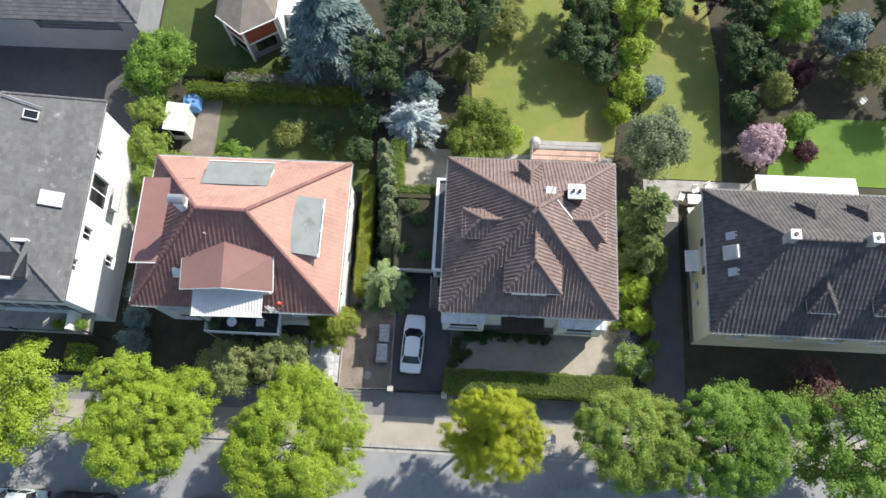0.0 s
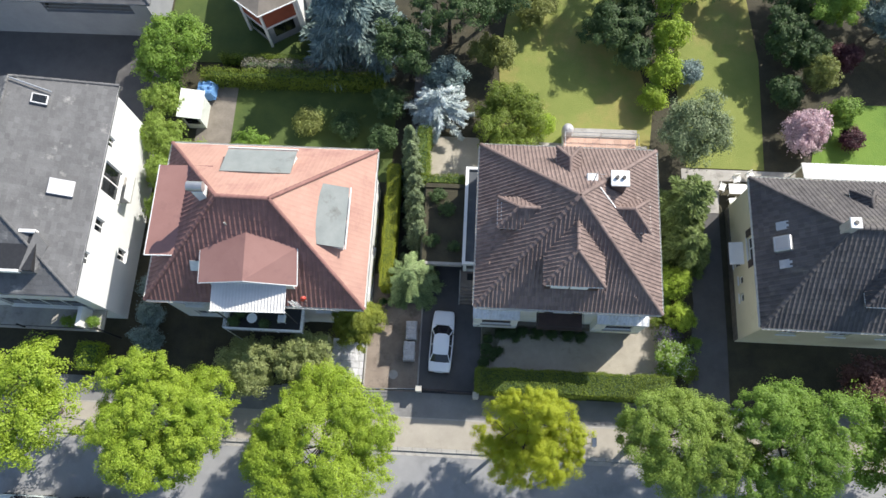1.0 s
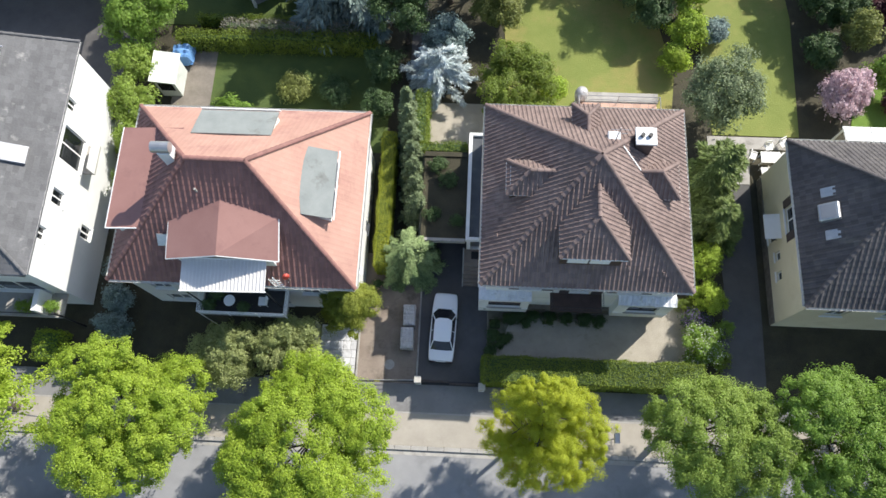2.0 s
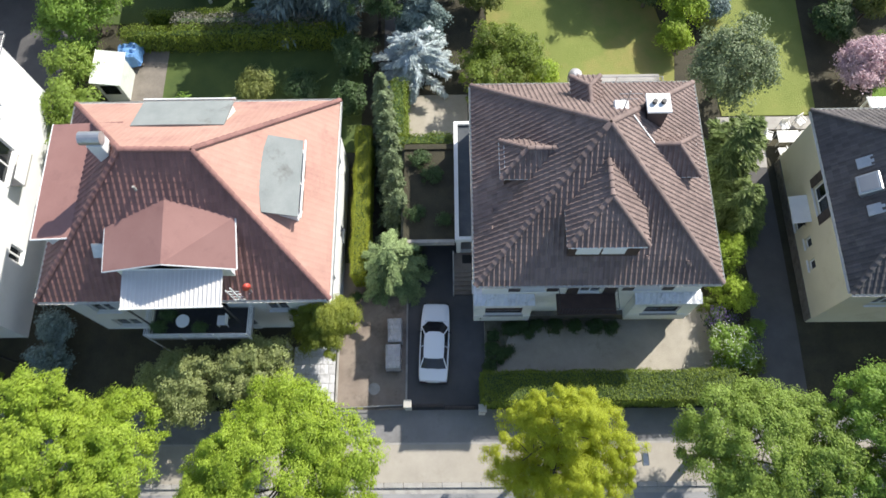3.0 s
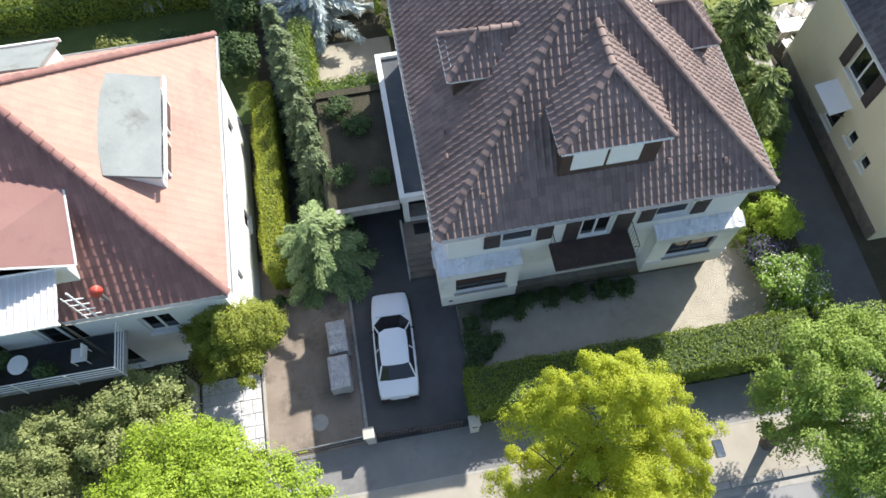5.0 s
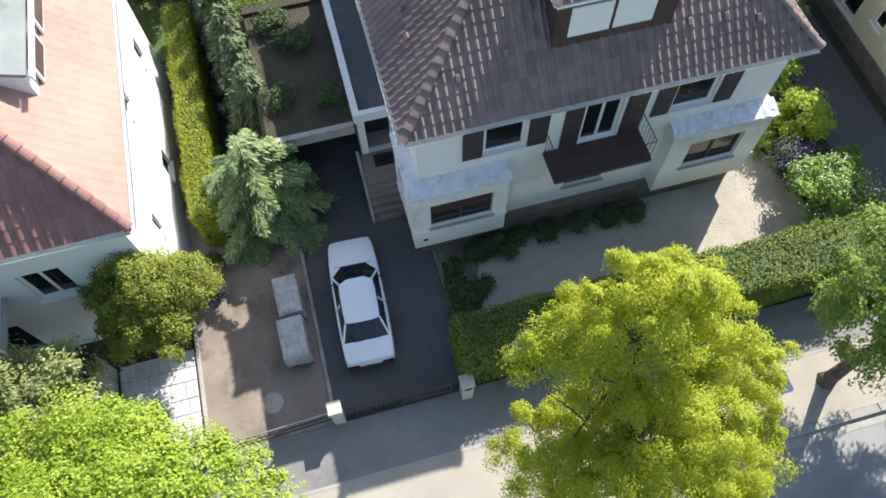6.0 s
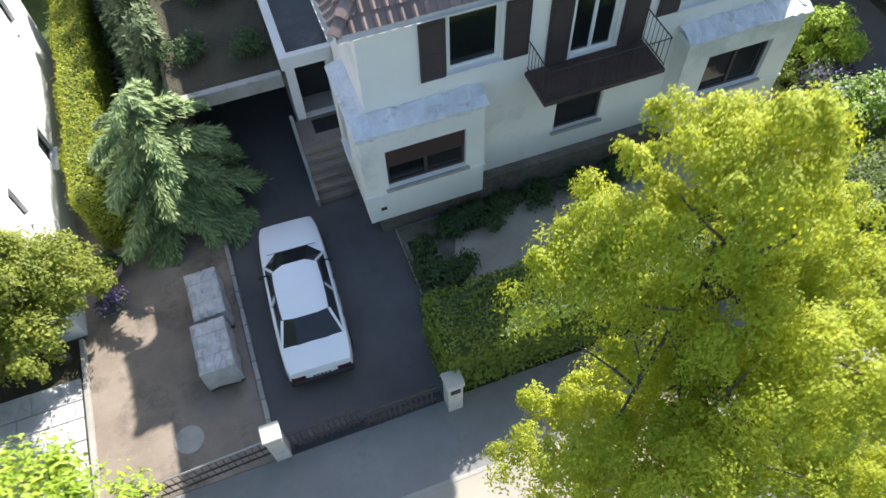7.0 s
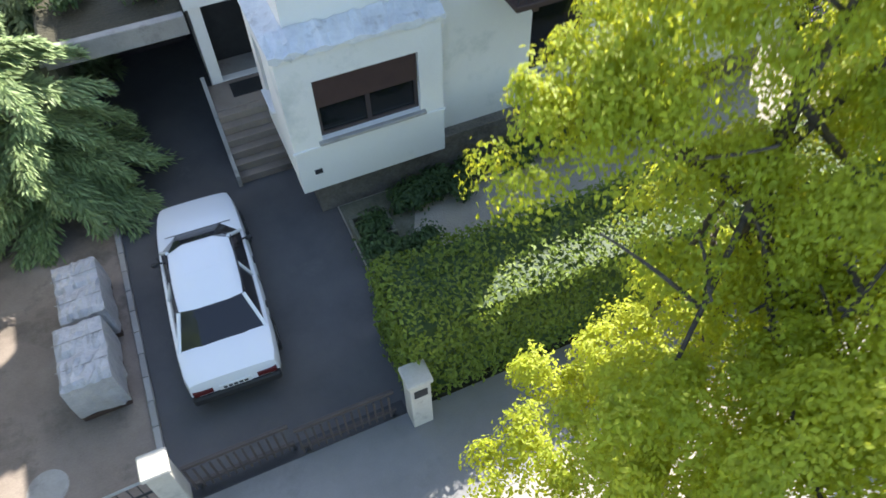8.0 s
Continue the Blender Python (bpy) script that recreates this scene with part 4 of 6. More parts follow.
# aerial frame at the balcony's corner
frame_bm = rod((-11.2, 9.0, 6.6), (-11.2, 9.0, 8.6), 0.03, sides=6)
for z in (6.9, 7.3, 7.7, 8.1):
    rod((-11.55, 9.0, z), (-10.95, 9.0, z), 0.02, sides=5, bm=frame_bm)
rod((-11.5, 9.0, 6.6), (-11.5, 9.0, 8.3), 0.02, sides=6, bm=frame_bm)
part("ladder", frame_bm, TRIM, red, "white metal ladder frame")
# west wing with a smooth, nearly flat roof
part("wing_wall", box(-20.4, -17.6, 11.75, 17.1, 6.0, 8.35), WHITE, red)
part("wing_roof", slab([(-20.65, 11.48, 8.5), (-17.6, 11.48, 8.75), (-17.1, 17.35, 8.95), (-20.58, 17.35, 8.75)], 0.12), SHEET_RED, red, "smooth dark red sheet roof of a side wing")
for p, q in (((-20.67, 11.46, 8.47), (-17.6, 11.46, 8.72)), ((-20.67, 11.46, 8.47), (-20.6, 17.37, 8.72))):
    part("trim", rod(p, q, 0.045, sides=6), TRIM, red)
part("skylight", box(-0.3, 0.3, -0.35, 0.35, 0.03, 0.14, bevel=0.01, m=pose(-17.45, 11.0, 8.32, 45, 0, 0)), STEEL, red_roof)
stack = part("chimney", box(-17.0, -16.35, 14.4, 15.05, 8.2, 11.8, bevel=0.02), WHITE, red)
cowl = rod((-17.25, 14.72, 11.95), (-16.3, 14.72, 11.95), 0.3, sides=16)
part("cowl", cowl, STEEL, stack, "bright metal chimney cowl")
part("flashing", box(-16.3, -16.1, 14.2, 15.1, 10.2, 10.9, bevel=0.02), LEAD, stack)
for x, y in ((-15.2, 13.0),):
    part("vent_pipe", rod((x, y, 9.5), (x, y, 10.75), 0.06, sides=8), CONCRETE, red_roof)

# ---- the white house with the grey roof ----
white = thing("house", "white house with a grey slate hip roof", "house")
wx = -25.05
ww_open = [(2.1, 2.9, 6.6, 7.4), (4.5, 5.4, 5.6, 6.8), (7.2, 9.3, 4.6, 7.0), (10.3, 11.0, 6.4, 7.3), (3.6, 4.4, 2.0, 3.2)]
wall("wall", (wx, 9.0), (wx, 22.9), 0.0, 8.1, 0.3, ww_open, WHITE, white)
for o in ww_open:
    window(white, (wx, 9.0), (wx, 22.9), o, frame_mat=TRIM)
wall("wall", (-35.8, 9.0), (wx - 0.3, 9.0), 0.0, 8.1, 0.3, [(1, 3, 3.3, 5.3), (4.2, 9.8, 3.1, 5.4)], WHITE, white)
window(white, (-35.8, 9.0), (wx - 0.3, 9.0), (4.2, 9.8, 3.1, 5.4), mullions=3)
window(white, (-35.8, 9.0), (wx - 0.3, 9.0), (1, 3, 3.3, 5.3), mullions=2)
wall("wall", (wx - 0.3, 22.9), (-35.8, 22.9), 0.0, 8.1, 0.3, [], WHITE, white)
wall("wall", (-35.8, 22.6), (-35.8, 9.3), 0.0, 8.1, 0.3, [], WHITE, white)
part("loggia", box(-25.04, -24.3, 16.3, 18.2, 4.2, 4.32), CONCRETE, white)
part("loggia_rail", box(-24.36, -24.3, 16.3, 18.2, 4.322, 5.2), TRIM, white)


def slate_roof(house, x0, x1, y0, y1, z, a, b, mat):
    sw, se, ne, nw = (Vector((x, y, z)) for x, y in ((x0, y0), (x1, y0), (x1, y1), (x0, y1)))
    a, b = Vector(a), Vector(b)
    bm = bmesh.new()
    vs = [bm.verts.new(p) for p in (sw, se, ne, nw, a, b)]
    for f in ((0, 1, 4), (1, 2, 5, 4), (2, 3, 5), (3, 0, 4, 5), (3, 2, 1, 0)):
        bm.faces.new([vs[i] for i in f])
    roof = part("roof", bm, mat, house)
    for s in ([sw, se, a], [se, ne, b, a], [ne, nw, b], [nw, sw, a, b]):
        tiled(roof, s, mat, 0.4, 0.3, lift=0.014, roll=0.0, jitter=0.004)
    for p, q in ((se, a), (sw, a), (ne, b), (a, b)):
        ridge_caps(roof, p, q, mat, r=0.09, step=0.5)
    for p, q in ((sw, se), (se, ne), (ne, nw)):
        out = (q - p).normalized().cross(Vector((0, 0, 1)))
        gutter(roof, p + out * 0.07, q + out * 0.07, mat=STEEL)
    return roof


w_roof = slate_roof(white, -36.2, -24.65, 8.75, 23.2, 8.17, (-30.4, 14.4, 10.75), (-30.4, 22.2, 10.75), SLATE)
for x, y, s in ((-26.4, 15.4, 0.75), (-28.5, 21.0, 0.5)):
    z = 8.17 + (-24.65 - x) * 0.449
    rot = pose(x, y, z + 0.1, 0, 24.2, 0)
    sk = part("skylight", box(-s, s, -s * 0.7, s * 0.7, -0.1, 0.12, bevel=0.02, m=rot), STEEL, w_roof, "metal-framed roof window")
    part("pane", box(-s * 0.8, s * 0.8, -s * 0.52, s * 0.52, 0.122, 0.135, m=rot), SHEET if s > 0.6 else GLASS, sk)
# roof terrace with white rim; a solid black box paints the recess's shade
cut = part("roof_terrace", box(-30.5, -26.9, 9.9, 12.2, 8.3, 9.45), IRON, white, "roof terrace as a black box, the shade of its recess painted")
part("rim", box(-30.5, -27.0, 12.2, 12.4, 9.3, 9.7), TRIM, cut)
part("rim", box(-30.5, -27.6, 9.75, 9.9, 9.2, 9.55), TRIM, cut)
part("cheek", slab([(-27.0, 12.3, 9.7), (-26.4, 11.6, 9.1), (-26.9, 9.9, 9.0), (-27.6, 9.8, 9.5)], 0.5), SLATE, cut)
part("lightning_rod", rod((-30.2, 22.0, 10.9), (-27.9, 21.6, 9.9), 0.05, sides=6), STEEL, w_roof)
part("terrace", box(-36.0, -25.2, 7.5, 8.99, 2.75, 2.95), CONCRETE, white, "front terrace with plant boxes")
for x in (-35.9, -30.6, -25.3):
    part("terrace_post", box(x, x + 0.1, 7.52, 7.62, 0, 3.9), IRON, white)
part("terrace_rail", box(-36.0, -25.2, 7.5, 7.54, 3.75, 3.83), IRON, white)
part("terrace_side", box(-26.4, -26.1, 7.6, 8.9, 2.952, 4.3), TRIM, white)

# ---- the yellow house with the dark roof ----
cream = thing("house", "pale yellow house with a dark tiled hip roof", "house")
cw = ((18.1, 19.0), (18.1, 9.75))
c_open = [(3.1, 4.65, 3.5, 5.0), (3.65, 4.5, 0.9, 2.4), (5.3, 5.85, 1.6, 2.3), (6.55, 7.1, 1.55, 2.25)]
wall("wall", *cw, 0.0, 5.7, 0.3, c_open, YELLOW, cream)
for o in c_open:
    window(cream, *cw, o, frame_mat=TRIM, mullions=1 if o[1] - o[0] > 1 else 0)
shutter(cream, *cw, 2.55, 3.08, 3.45, 5.05, SHUTTER)
shutter(cream, *cw, 4.68, 5.2, 3.45, 5.05)
c_s = ((18.1, 9.45), (44.0, 9.45))
cs_open = [(1.5 + 3.2 * i, 2.7 + 3.2 * i, 3.3, 4.9) for i in range(7)]
wall("wall", *c_s, 0.0, 5.7, 0.3, cs_open, YELLOW, cream)
for o in cs_open:
    window(cream, *c_s, o, frame_mat=TRIM)
wall("wall", (44.0, 19.3), (18.1, 19.3), 0.0, 5.7, 0.3, [(3, 5, 0.3, 2.4)], YELLOW, cream)
part("plinth", box(18.03, 18.098, 9.5, 19.2, 0.0, 0.7), STONE, cream)
CA, CB = Vector((21.5, 14.55, 10.1)), Vector((40.0, 14.55, 10.1))
c_roof = hip_roof(cream, 17.68, 44.5, 9.35, 19.4, 5.73, (CA, CB), TILE_DARK, w=0.3, h=0.36, lift=0.03, roll=0.045)
for x in (24.0, 27.4):
    dormer(c_roof, (x, 17.9), (0, 1), 1.2, 6.6, 7.6, 8.3, 1.9, TILE_DARK, hipped=0.7)
for x in (24.2, 28.4, 33.0):
    body, at = dormer(c_roof, (x, 10.7), (0, -1), 1.5, 6.5, 7.7, 8.5, 2.0, TILE_DARK, hipped=1.1)
    part("window", slab([at(-0.5, -0.03, 7.6), at(0.5, -0.03, 7.6), at(0.5, 0.02, 7.6), at(-0.5, 0.02, 7.6)], 0.8), TRIM, body)
for x, y in ((21.35, 14.55), (26.3, 14.55)):
    stack = part("chimney", box(x - 0.28, x + 0.28, y - 0.28, y + 0.28, 9.4, 10.9, bevel=0.02), CONCRETE, cream)
    part("chimney_cap", box(x - 0.33, x + 0.33, y - 0.33, y + 0.33, 10.902, 11.0, bevel=0.02), TRIM, stack)
    part("flue", rod((x, y, 11.0), (x, y, 11.08), 0.13, sides=10), IRON, stack)
glazed = part("roof_window", box(-0.55, 0.55, -0.5, 0.5, -0.2, 0.45, bevel=0.05, m=pose(18.95, 14.35, 7.1, 0, -44, 0)), STEEL, c_roof, "glazed metal dormer window")
part("pane", box(-0.4, 0.4, -0.38, 0.38, 0.452, 0.47, m=pose(18.95, 14.35, 7.1, 0, -44, 0)), SHADE_GREY_RENDER, glazed)
for y in (15.6, 13.1):
    part("skylight", box(-0.4, 0.4, -0.28, 0.28, 0.02, 0.12, bevel=0.02, m=pose(18.95, y, 7.1, 0, -44, 0)), STEEL, c_roof)

# ---- houses behind ----
timber = thing("house", "small house with red timber cladding and a brown roof", "house")
def inset(points, d):
    """The plan polygon drawn in towards its middle by about d."""
    cx, cy = sum(p[0] for p in points) / len(points), sum(p[1] for p in points) / len(points)
    return [(x + (cx - x) * d / math.hypot(x - cx, y - cy), y + (cy - y) * d / math.hypot(x - cx, y - cy)) for x, y in points]


EAVES = [(-19.55, 33.1), (-17.35, 31.5), (-14.7, 33.05), (-14.6, 40.5), (-19.6, 40.5)]
part("wall", prism(inset(EAVES, 0.55), 0.0, 2.3), SHADE_GREY_RENDER, timber)
part("cladding", prism(inset(EAVES, 0.4), 2.3, 4.42), WOOD_RED, timber, "red timber cladding")
for x, y in inset(EAVES, 0.36)[:3]:
    part("corner_board", box(x - 0.09, x + 0.09, y - 0.09, y + 0.09, 0.0, 4.42), TRIM, timber)
for (xa, ya), (xb, yb) in zip(inset(EAVES, 0.36)[:2], inset(EAVES, 0.36)[1:3]):
    part("trim", slab([(xa, ya - 0.06, 2.38), (xb, yb - 0.06, 2.38), (xb, yb + 0.08, 2.38), (xa, ya + 0.08, 2.38)], 0.12), TRIM, timber)
    xm, ym, xn, yn = xa * 0.8 + xb * 0.2, ya * 0.8 + yb * 0.2, xa * 0.2 + xb * 0.8, ya * 0.2 + yb * 0.8
    part("window", slab([(xm, ym + 0.08, 2.0), (xn, yn + 0.08, 2.0), (xn, yn + 0.2, 2.0), (xm, ym + 0.2, 2.0)], 1.1), GLASS, timber)
bm = bmesh.new()
ring = [bm.verts.new((x, y, 4.45)) for x, y in EAVES]
top = bm.verts.new((-17.1, 36.4, 6.2))
bm.faces.new(ring[::-1])
for i in range(5):
    bm.faces.new((ring[i], ring[(i + 1) % 5], top))
part("roof", bm, ROOF_BROWN, timber)
for (xa, ya), (xb, yb) in zip(EAVES[:3], EAVES[1:4]):
    part("fascia", rod((xa, ya, 4.42), (xb, yb, 4.42), 0.06, sides=6), TRIM, timber)
part("side_wall", box(-14.95, -14.6, 33.3, 40.3, 0, 4.4), WHITE, timber)
part("annex", box(-14.58, -12.6, 34.6, 38.5, 0, 2.8), WHITE, timber)
grey = thing("house", "long pale house with a dark slate roof", "house")
g_w = ((-60.0, 32.45), (-26.2, 32.45))
g_open = [(4 + 4.4 * i, 6.2 + 4.4 * i, 0.3, 2.4) for i in range(4)] + [(25.5, 32.5, 2.9, 4.6)]
# pale walls, drawn in the grey that holds their shade
wall("wall", *g_w, 0.0, 5.2, 0.3, g_open, SHADE_GREY_RENDER, grey)
for o in g_open[:4]:
    window(grey, *g_w, o, frame_mat=SHUTTER, mullions=2)
part("wall", box(-26.5, -26.2, 32.75, 44.0, 0, 5.2), SHADE_GREY_RENDER, grey)
part("balcony_floor", box(-34.6, -27.4, 32.47, 34.6, 2.7, 2.88), CONCRETE, grey)
part("balcony_back", box(-34.6, -27.4, 34.62, 34.8, 2.7, 5.1), SHUTTER, grey)
bm = bmesh.new()
vs = [bm.verts.new(p) for p in ((-60.5, 31.75, 5.2), (-25.3, 31.75, 5.2), (-25.3, 44.4, 5.2), (-60.5, 44.4, 5.2), (-56, 38.5, 8.6), (-31, 38.5, 8.6))]
for f in ((0, 1, 5, 4), (1, 2, 5), (2, 3, 4, 5), (3, 0, 4), (3, 2, 1, 0)):
    bm.faces.new([vs[i] for i in f])
g_roof = part("roof", bm, SLATE, grey)
tiled(g_roof, [(-48.0, 31.75, 5.2), (-25.3, 31.75, 5.2), (-31.0, 38.5, 8.6), (-48.0, 38.5, 8.6)], SLATE, 0.4, 0.3, lift=0.02, roll=0.0, jitter=0.006)
tiled(g_roof, [(-25.3, 31.75, 5.2), (-25.3, 44.4, 5.2), (-31.0, 38.5, 8.6)], SLATE, 0.4, 0.3, lift=0.02, roll=0.0, jitter=0.006)
ridge_caps(g_roof, (-25.3, 31.75, 5.2), (-31.0, 38.5, 8.6), SLATE, r=0.1, step=0.5)
gutter(g_roof, (-60.5, 31.68, 5.2), (-25.3, 31.68, 5.2), mat=STEEL)
for z in (3.2, 3.6):
    part("balcony_rail", rod((-34.5, 32.5, z), (-27.5, 32.5, z), 0.03, sides=6), STEEL, grey)
part("skylight", box(-1.6, 1.6, -0.8, 0.8, 0.05, 0.2, bevel=0.03, m=pose(-37.5, 34.2, 6.5, 27, 0, 0)), LEAD, grey)

# ---- planting ----
def leaf_cloud(points, normals, size, seed, long=1.0, fold=0.25, aim=None):
    """Mesh data of one small folded leaf at each point, facing roughly along its normal; aim: the ways in which the tips point."""
    rng = np.random.default_rng(seed)
    n = len(points)
    nrm = normals / np.maximum(np.linalg.norm(normals, axis=1, keepdims=True), 1e-6)
    side = np.cross(nrm, rng.normal(size=(n, 3)) if aim is None else aim + rng.normal(size=(n, 3)) * 0.22)
    side /= np.maximum(np.linalg.norm(side, axis=1, keepdims=True), 1e-6)
    tip = np.cross(nrm, side)
    s = size * rng.uniform(0.6, 1.25, (n, 1))
    a = points - tip * s * long
    b = points + side * s * 0.55 + nrm * s * fold
    c = points + tip * s * long
    d = points - side * s * 0.55 + nrm * s * fold
    verts = np.stack([a, b, c, d], 1).reshape(-1, 3)
    return verts


def leaf_mesh(name, verts, mat):
    n = len(verts) // 4
    me = bpy.data.meshes.new(name)
    me.vertices.add(4 * n)
    me.vertices.foreach_set("co", verts.astype(np.float32).ravel())
    base = np.arange(n)[:, None] * 4
    tri = np.concatenate([base + [0, 1, 2], base + [0, 2, 3]], 1).reshape(-1)
    me.loops.add(len(tri))
    me.loops.foreach_set("vertex_index", tri.astype(np.int32))
    me.polygons.add(2 * n)
    me.polygons.foreach_set("loop_start", (np.arange(2 * n) * 3).astype(np.int32))
    me.update(calc_edges=True)
    me.materials.append(mat)
    return me


def crown_points(lobes, clumps, per, spread, seed, shell=0.55, droop=0.0):
    """Leaf places: clumps sit on and within ellipsoid lobes (x, y, z, rx, ry, rz), most of them near the surface."""
    rng = np.random.default_rng(seed)
    sizes = np.array([l[3] * l[4] + l[4] * l[5] + l[3] * l[5] for l in lobes])
    pick = rng.choice(len(lobes), clumps, p=sizes / sizes.sum())
    d = rng.normal(size=(clumps, 3))
    d /= np.linalg.norm(d, axis=1, keepdims=True)
    d[:, 2] = np.where(d[:, 2] < -0.5, -d[:, 2], d[:, 2])
    r = shell + (1.08 - shell) * rng.random((clumps, 1)) ** 0.6
    arr = np.array(lobes)[pick]
    centre = arr[:, :3] + d * arr[:, 3:] * r
    out = d / arr[:, 3:]
    out /= np.linalg.norm(out, axis=1, keepdims=True)
    local = rng.normal(size=(clumps, per, 3))
    local /= np.linalg.norm(local, axis=2, keepdims=True)
    local[:, :, 2] = np.where(local[:, :, 2] < -0.45, -local[:, :, 2], local[:, :, 2])
    size = spread * 1.75 * rng.uniform(0.6, 1.35, (clumps, 1, 1))
    off = local * size * (rng.random((clumps, per, 1)) ** 0.5) * rng.uniform(0.6, 1.4, (clumps, 1, 3))
    off[:, :, 2] *= 0.8
    off[:, :, 2] -= droop * np.linalg.norm(off[:, :, :2], axis=2) * rng.uniform(0.4, 1.6, (clumps, per))
    pts = (centre[:, None] + off).reshape(-1, 3)
    nrm = np.repeat(out, per, 0) * 0.35 + local.reshape(-1, 3) * 0.8 + rng.normal(size=(clumps * per, 3)) * 0.38 + np.array([0, 0, 0.45])
    return pts, nrm, centre


def limbs(base, fork, tips, r, seed, sides=7):
    """A tapered, slightly bent trunk from base to fork and limbs out to the tips."""
    rng = random.Random(seed)
    bm = bmesh.new()
    base, fork = Vector(base), Vector(fork)

    def run(p, q, r0, r1, wobble):
        mid = (p + q) / 2 + Vector((rng.uniform(-1, 1), rng.uniform(-1, 1), rng.uniform(0, 0.8))) * wobble
        prev, pr = p, r0
        for k in range(1, 6):
            t = k / 5
            pt = p * (1 - t) ** 2 + mid * 2 * t * (1 - t) + q * t * t
            rad = r0 + (r1 - r0) * t
            rod(prev, pt + (pt - prev).normalized() * pr * 0.3, pr, rad, sides=sides, bm=bm)
            prev, pr = pt, rad
        return prev

    rod(base - Vector((0, 0, 0.1)), base + Vector((0, 0, 0.35)), r * 1.5, r * 1.05, sides=sides, bm=bm)
    run(base + Vector((0, 0, 0.3)), fork, r, r * 0.4, r)
    for t in tips:
        t = Vector(t)
        up = rng.uniform(0.74, 1.0)
        start = base.lerp(fork, up)
        run(start, t, r * rng.uniform(0.3, 0.42) * (1.4 - 0.6 * up), 0.02, (t - start).length * 0.14)
        for _ in range(3):
            s = start.lerp(t, rng.uniform(0.35, 0.8))
            e = s + Vector((rng.uniform(-1, 1), rng.uniform(-1, 1), rng.uniform(-0.1, 0.9))) * (t - start).length * 0.35
            run(s, e, r * 0.16, 0.012, 0.12)
    return bm


def tree(label, category, at, lobes, mat, clumps, per, spread, leaf, trunk=0.2, fork=None, seed=1, name="tree", group="", long=1.0, shell=0.5, droop=0.0, tips=14, extra=None):
    """A tree or bush: lobes are given from its foot."""
    ob = thing(name, label, category, group)
    ob.location = at
    pts, nrm, centre = crown_points(lobes, clumps, per, spread, seed, shell, droop)
    keep = pts[:, 2] > 0.05
    me = leaf_mesh("crown", leaf_cloud(pts[keep], nrm[keep], leaf, seed + 1, long), mat)
    crown = new("crown", me)
    crown.parent = ob
    if extra:
        emat, share = extra
        rng = np.random.default_rng(seed + 5)
        sel = rng.random(len(pts)) < share
        e = pts[sel] + nrm[sel] * 0.12
        bl = new("blossom", leaf_mesh("blossom", leaf_cloud(e, nrm[sel], leaf * 0.8, seed + 6, 0.8), emat))
        bl.parent = ob
    if trunk:
        rng = np.random.default_rng(seed + 9)
        ends = centre[rng.choice(len(centre), min(tips, len(centre)), replace=False)]
        top = max(l[2] for l in lobes)
        f = fork or (0.1, 0.05, top * 0.62)
        part("trunk", limbs((0, 0, 0), f, [tuple(e * np.array([0.9, 0.9, 0.96])) for e in ends], trunk, seed), BARK, ob, smooth=True)
    return ob


def hedge(label, x0, x1, y0, y1, top, mat, leaf=0.05, density=260, seed=3, name="hedge", rough=0.08, core=True, m=None):
    """A clipped hedge: a close skin of leaves on an uneven box, over a dark core box that stands for the shade inside.
    """
    ob = thing(name, label, "hedge")
    rng = np.random.default_rng(seed)
    lx, ly = x1 - x0, y1 - y0
    faces = [(lx * ly, 0), (lx * top, 1), (lx * top, 2), (ly * top, 3), (ly * top, 4)]
    pts, nrm = [], []
    for area, k in faces:
        n = int(area * density)
        a, b = rng.random(n), rng.random(n)
        if k == 0:
            p, q = np.stack([x0 + a * lx, y0 + b * ly, np.full(n, top)], 1), (0, 0, 1)
        elif k in (1, 2):
            p, q = np.stack([x0 + a * lx, np.full(n, y0 if k == 1 else y1), b * top], 1), (0, -1 if k == 1 else 1, 0.3)
        else:
            p, q = np.stack([np.full(n, x0 if k == 3 else x1), y0 + a * ly, b * top], 1), (-1 if k == 3 else 1, 0, 0.3)
        wave = np.sin(p[:, 0] * 2.1 + seed) * np.sin(p[:, 1] * 2.7) + np.sin(p[:, 0] * 5.3) * 0.5 + np.sin(p[:, 2] * 4.1 + p[:, 0]) * 0.4
        p = p + np.array(q) * (wave[:, None] * rough * 0.6 + rng.normal(size=(n, 1)) * rough * 0.55)
        pts.append(p)
        nrm.append(np.array(q)[None] + rng.normal(size=(n, 3)) * 0.6 + np.array([0, 0, 0.3]))
    pts, nrm = np.concatenate(pts), np.concatenate(nrm)
    keep = pts[:, 2] > 0.02
    f = new("foliage", leaf_mesh("foliage", leaf_cloud(pts[keep], nrm[keep], leaf, seed + 1), mat))
    f.parent = ob
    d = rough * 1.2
    # solid dark box blocks light and paints the shade between the leaves
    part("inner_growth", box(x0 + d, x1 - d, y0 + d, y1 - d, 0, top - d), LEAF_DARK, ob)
    if m is not None:
        ob.matrix_basis = m
    return ob


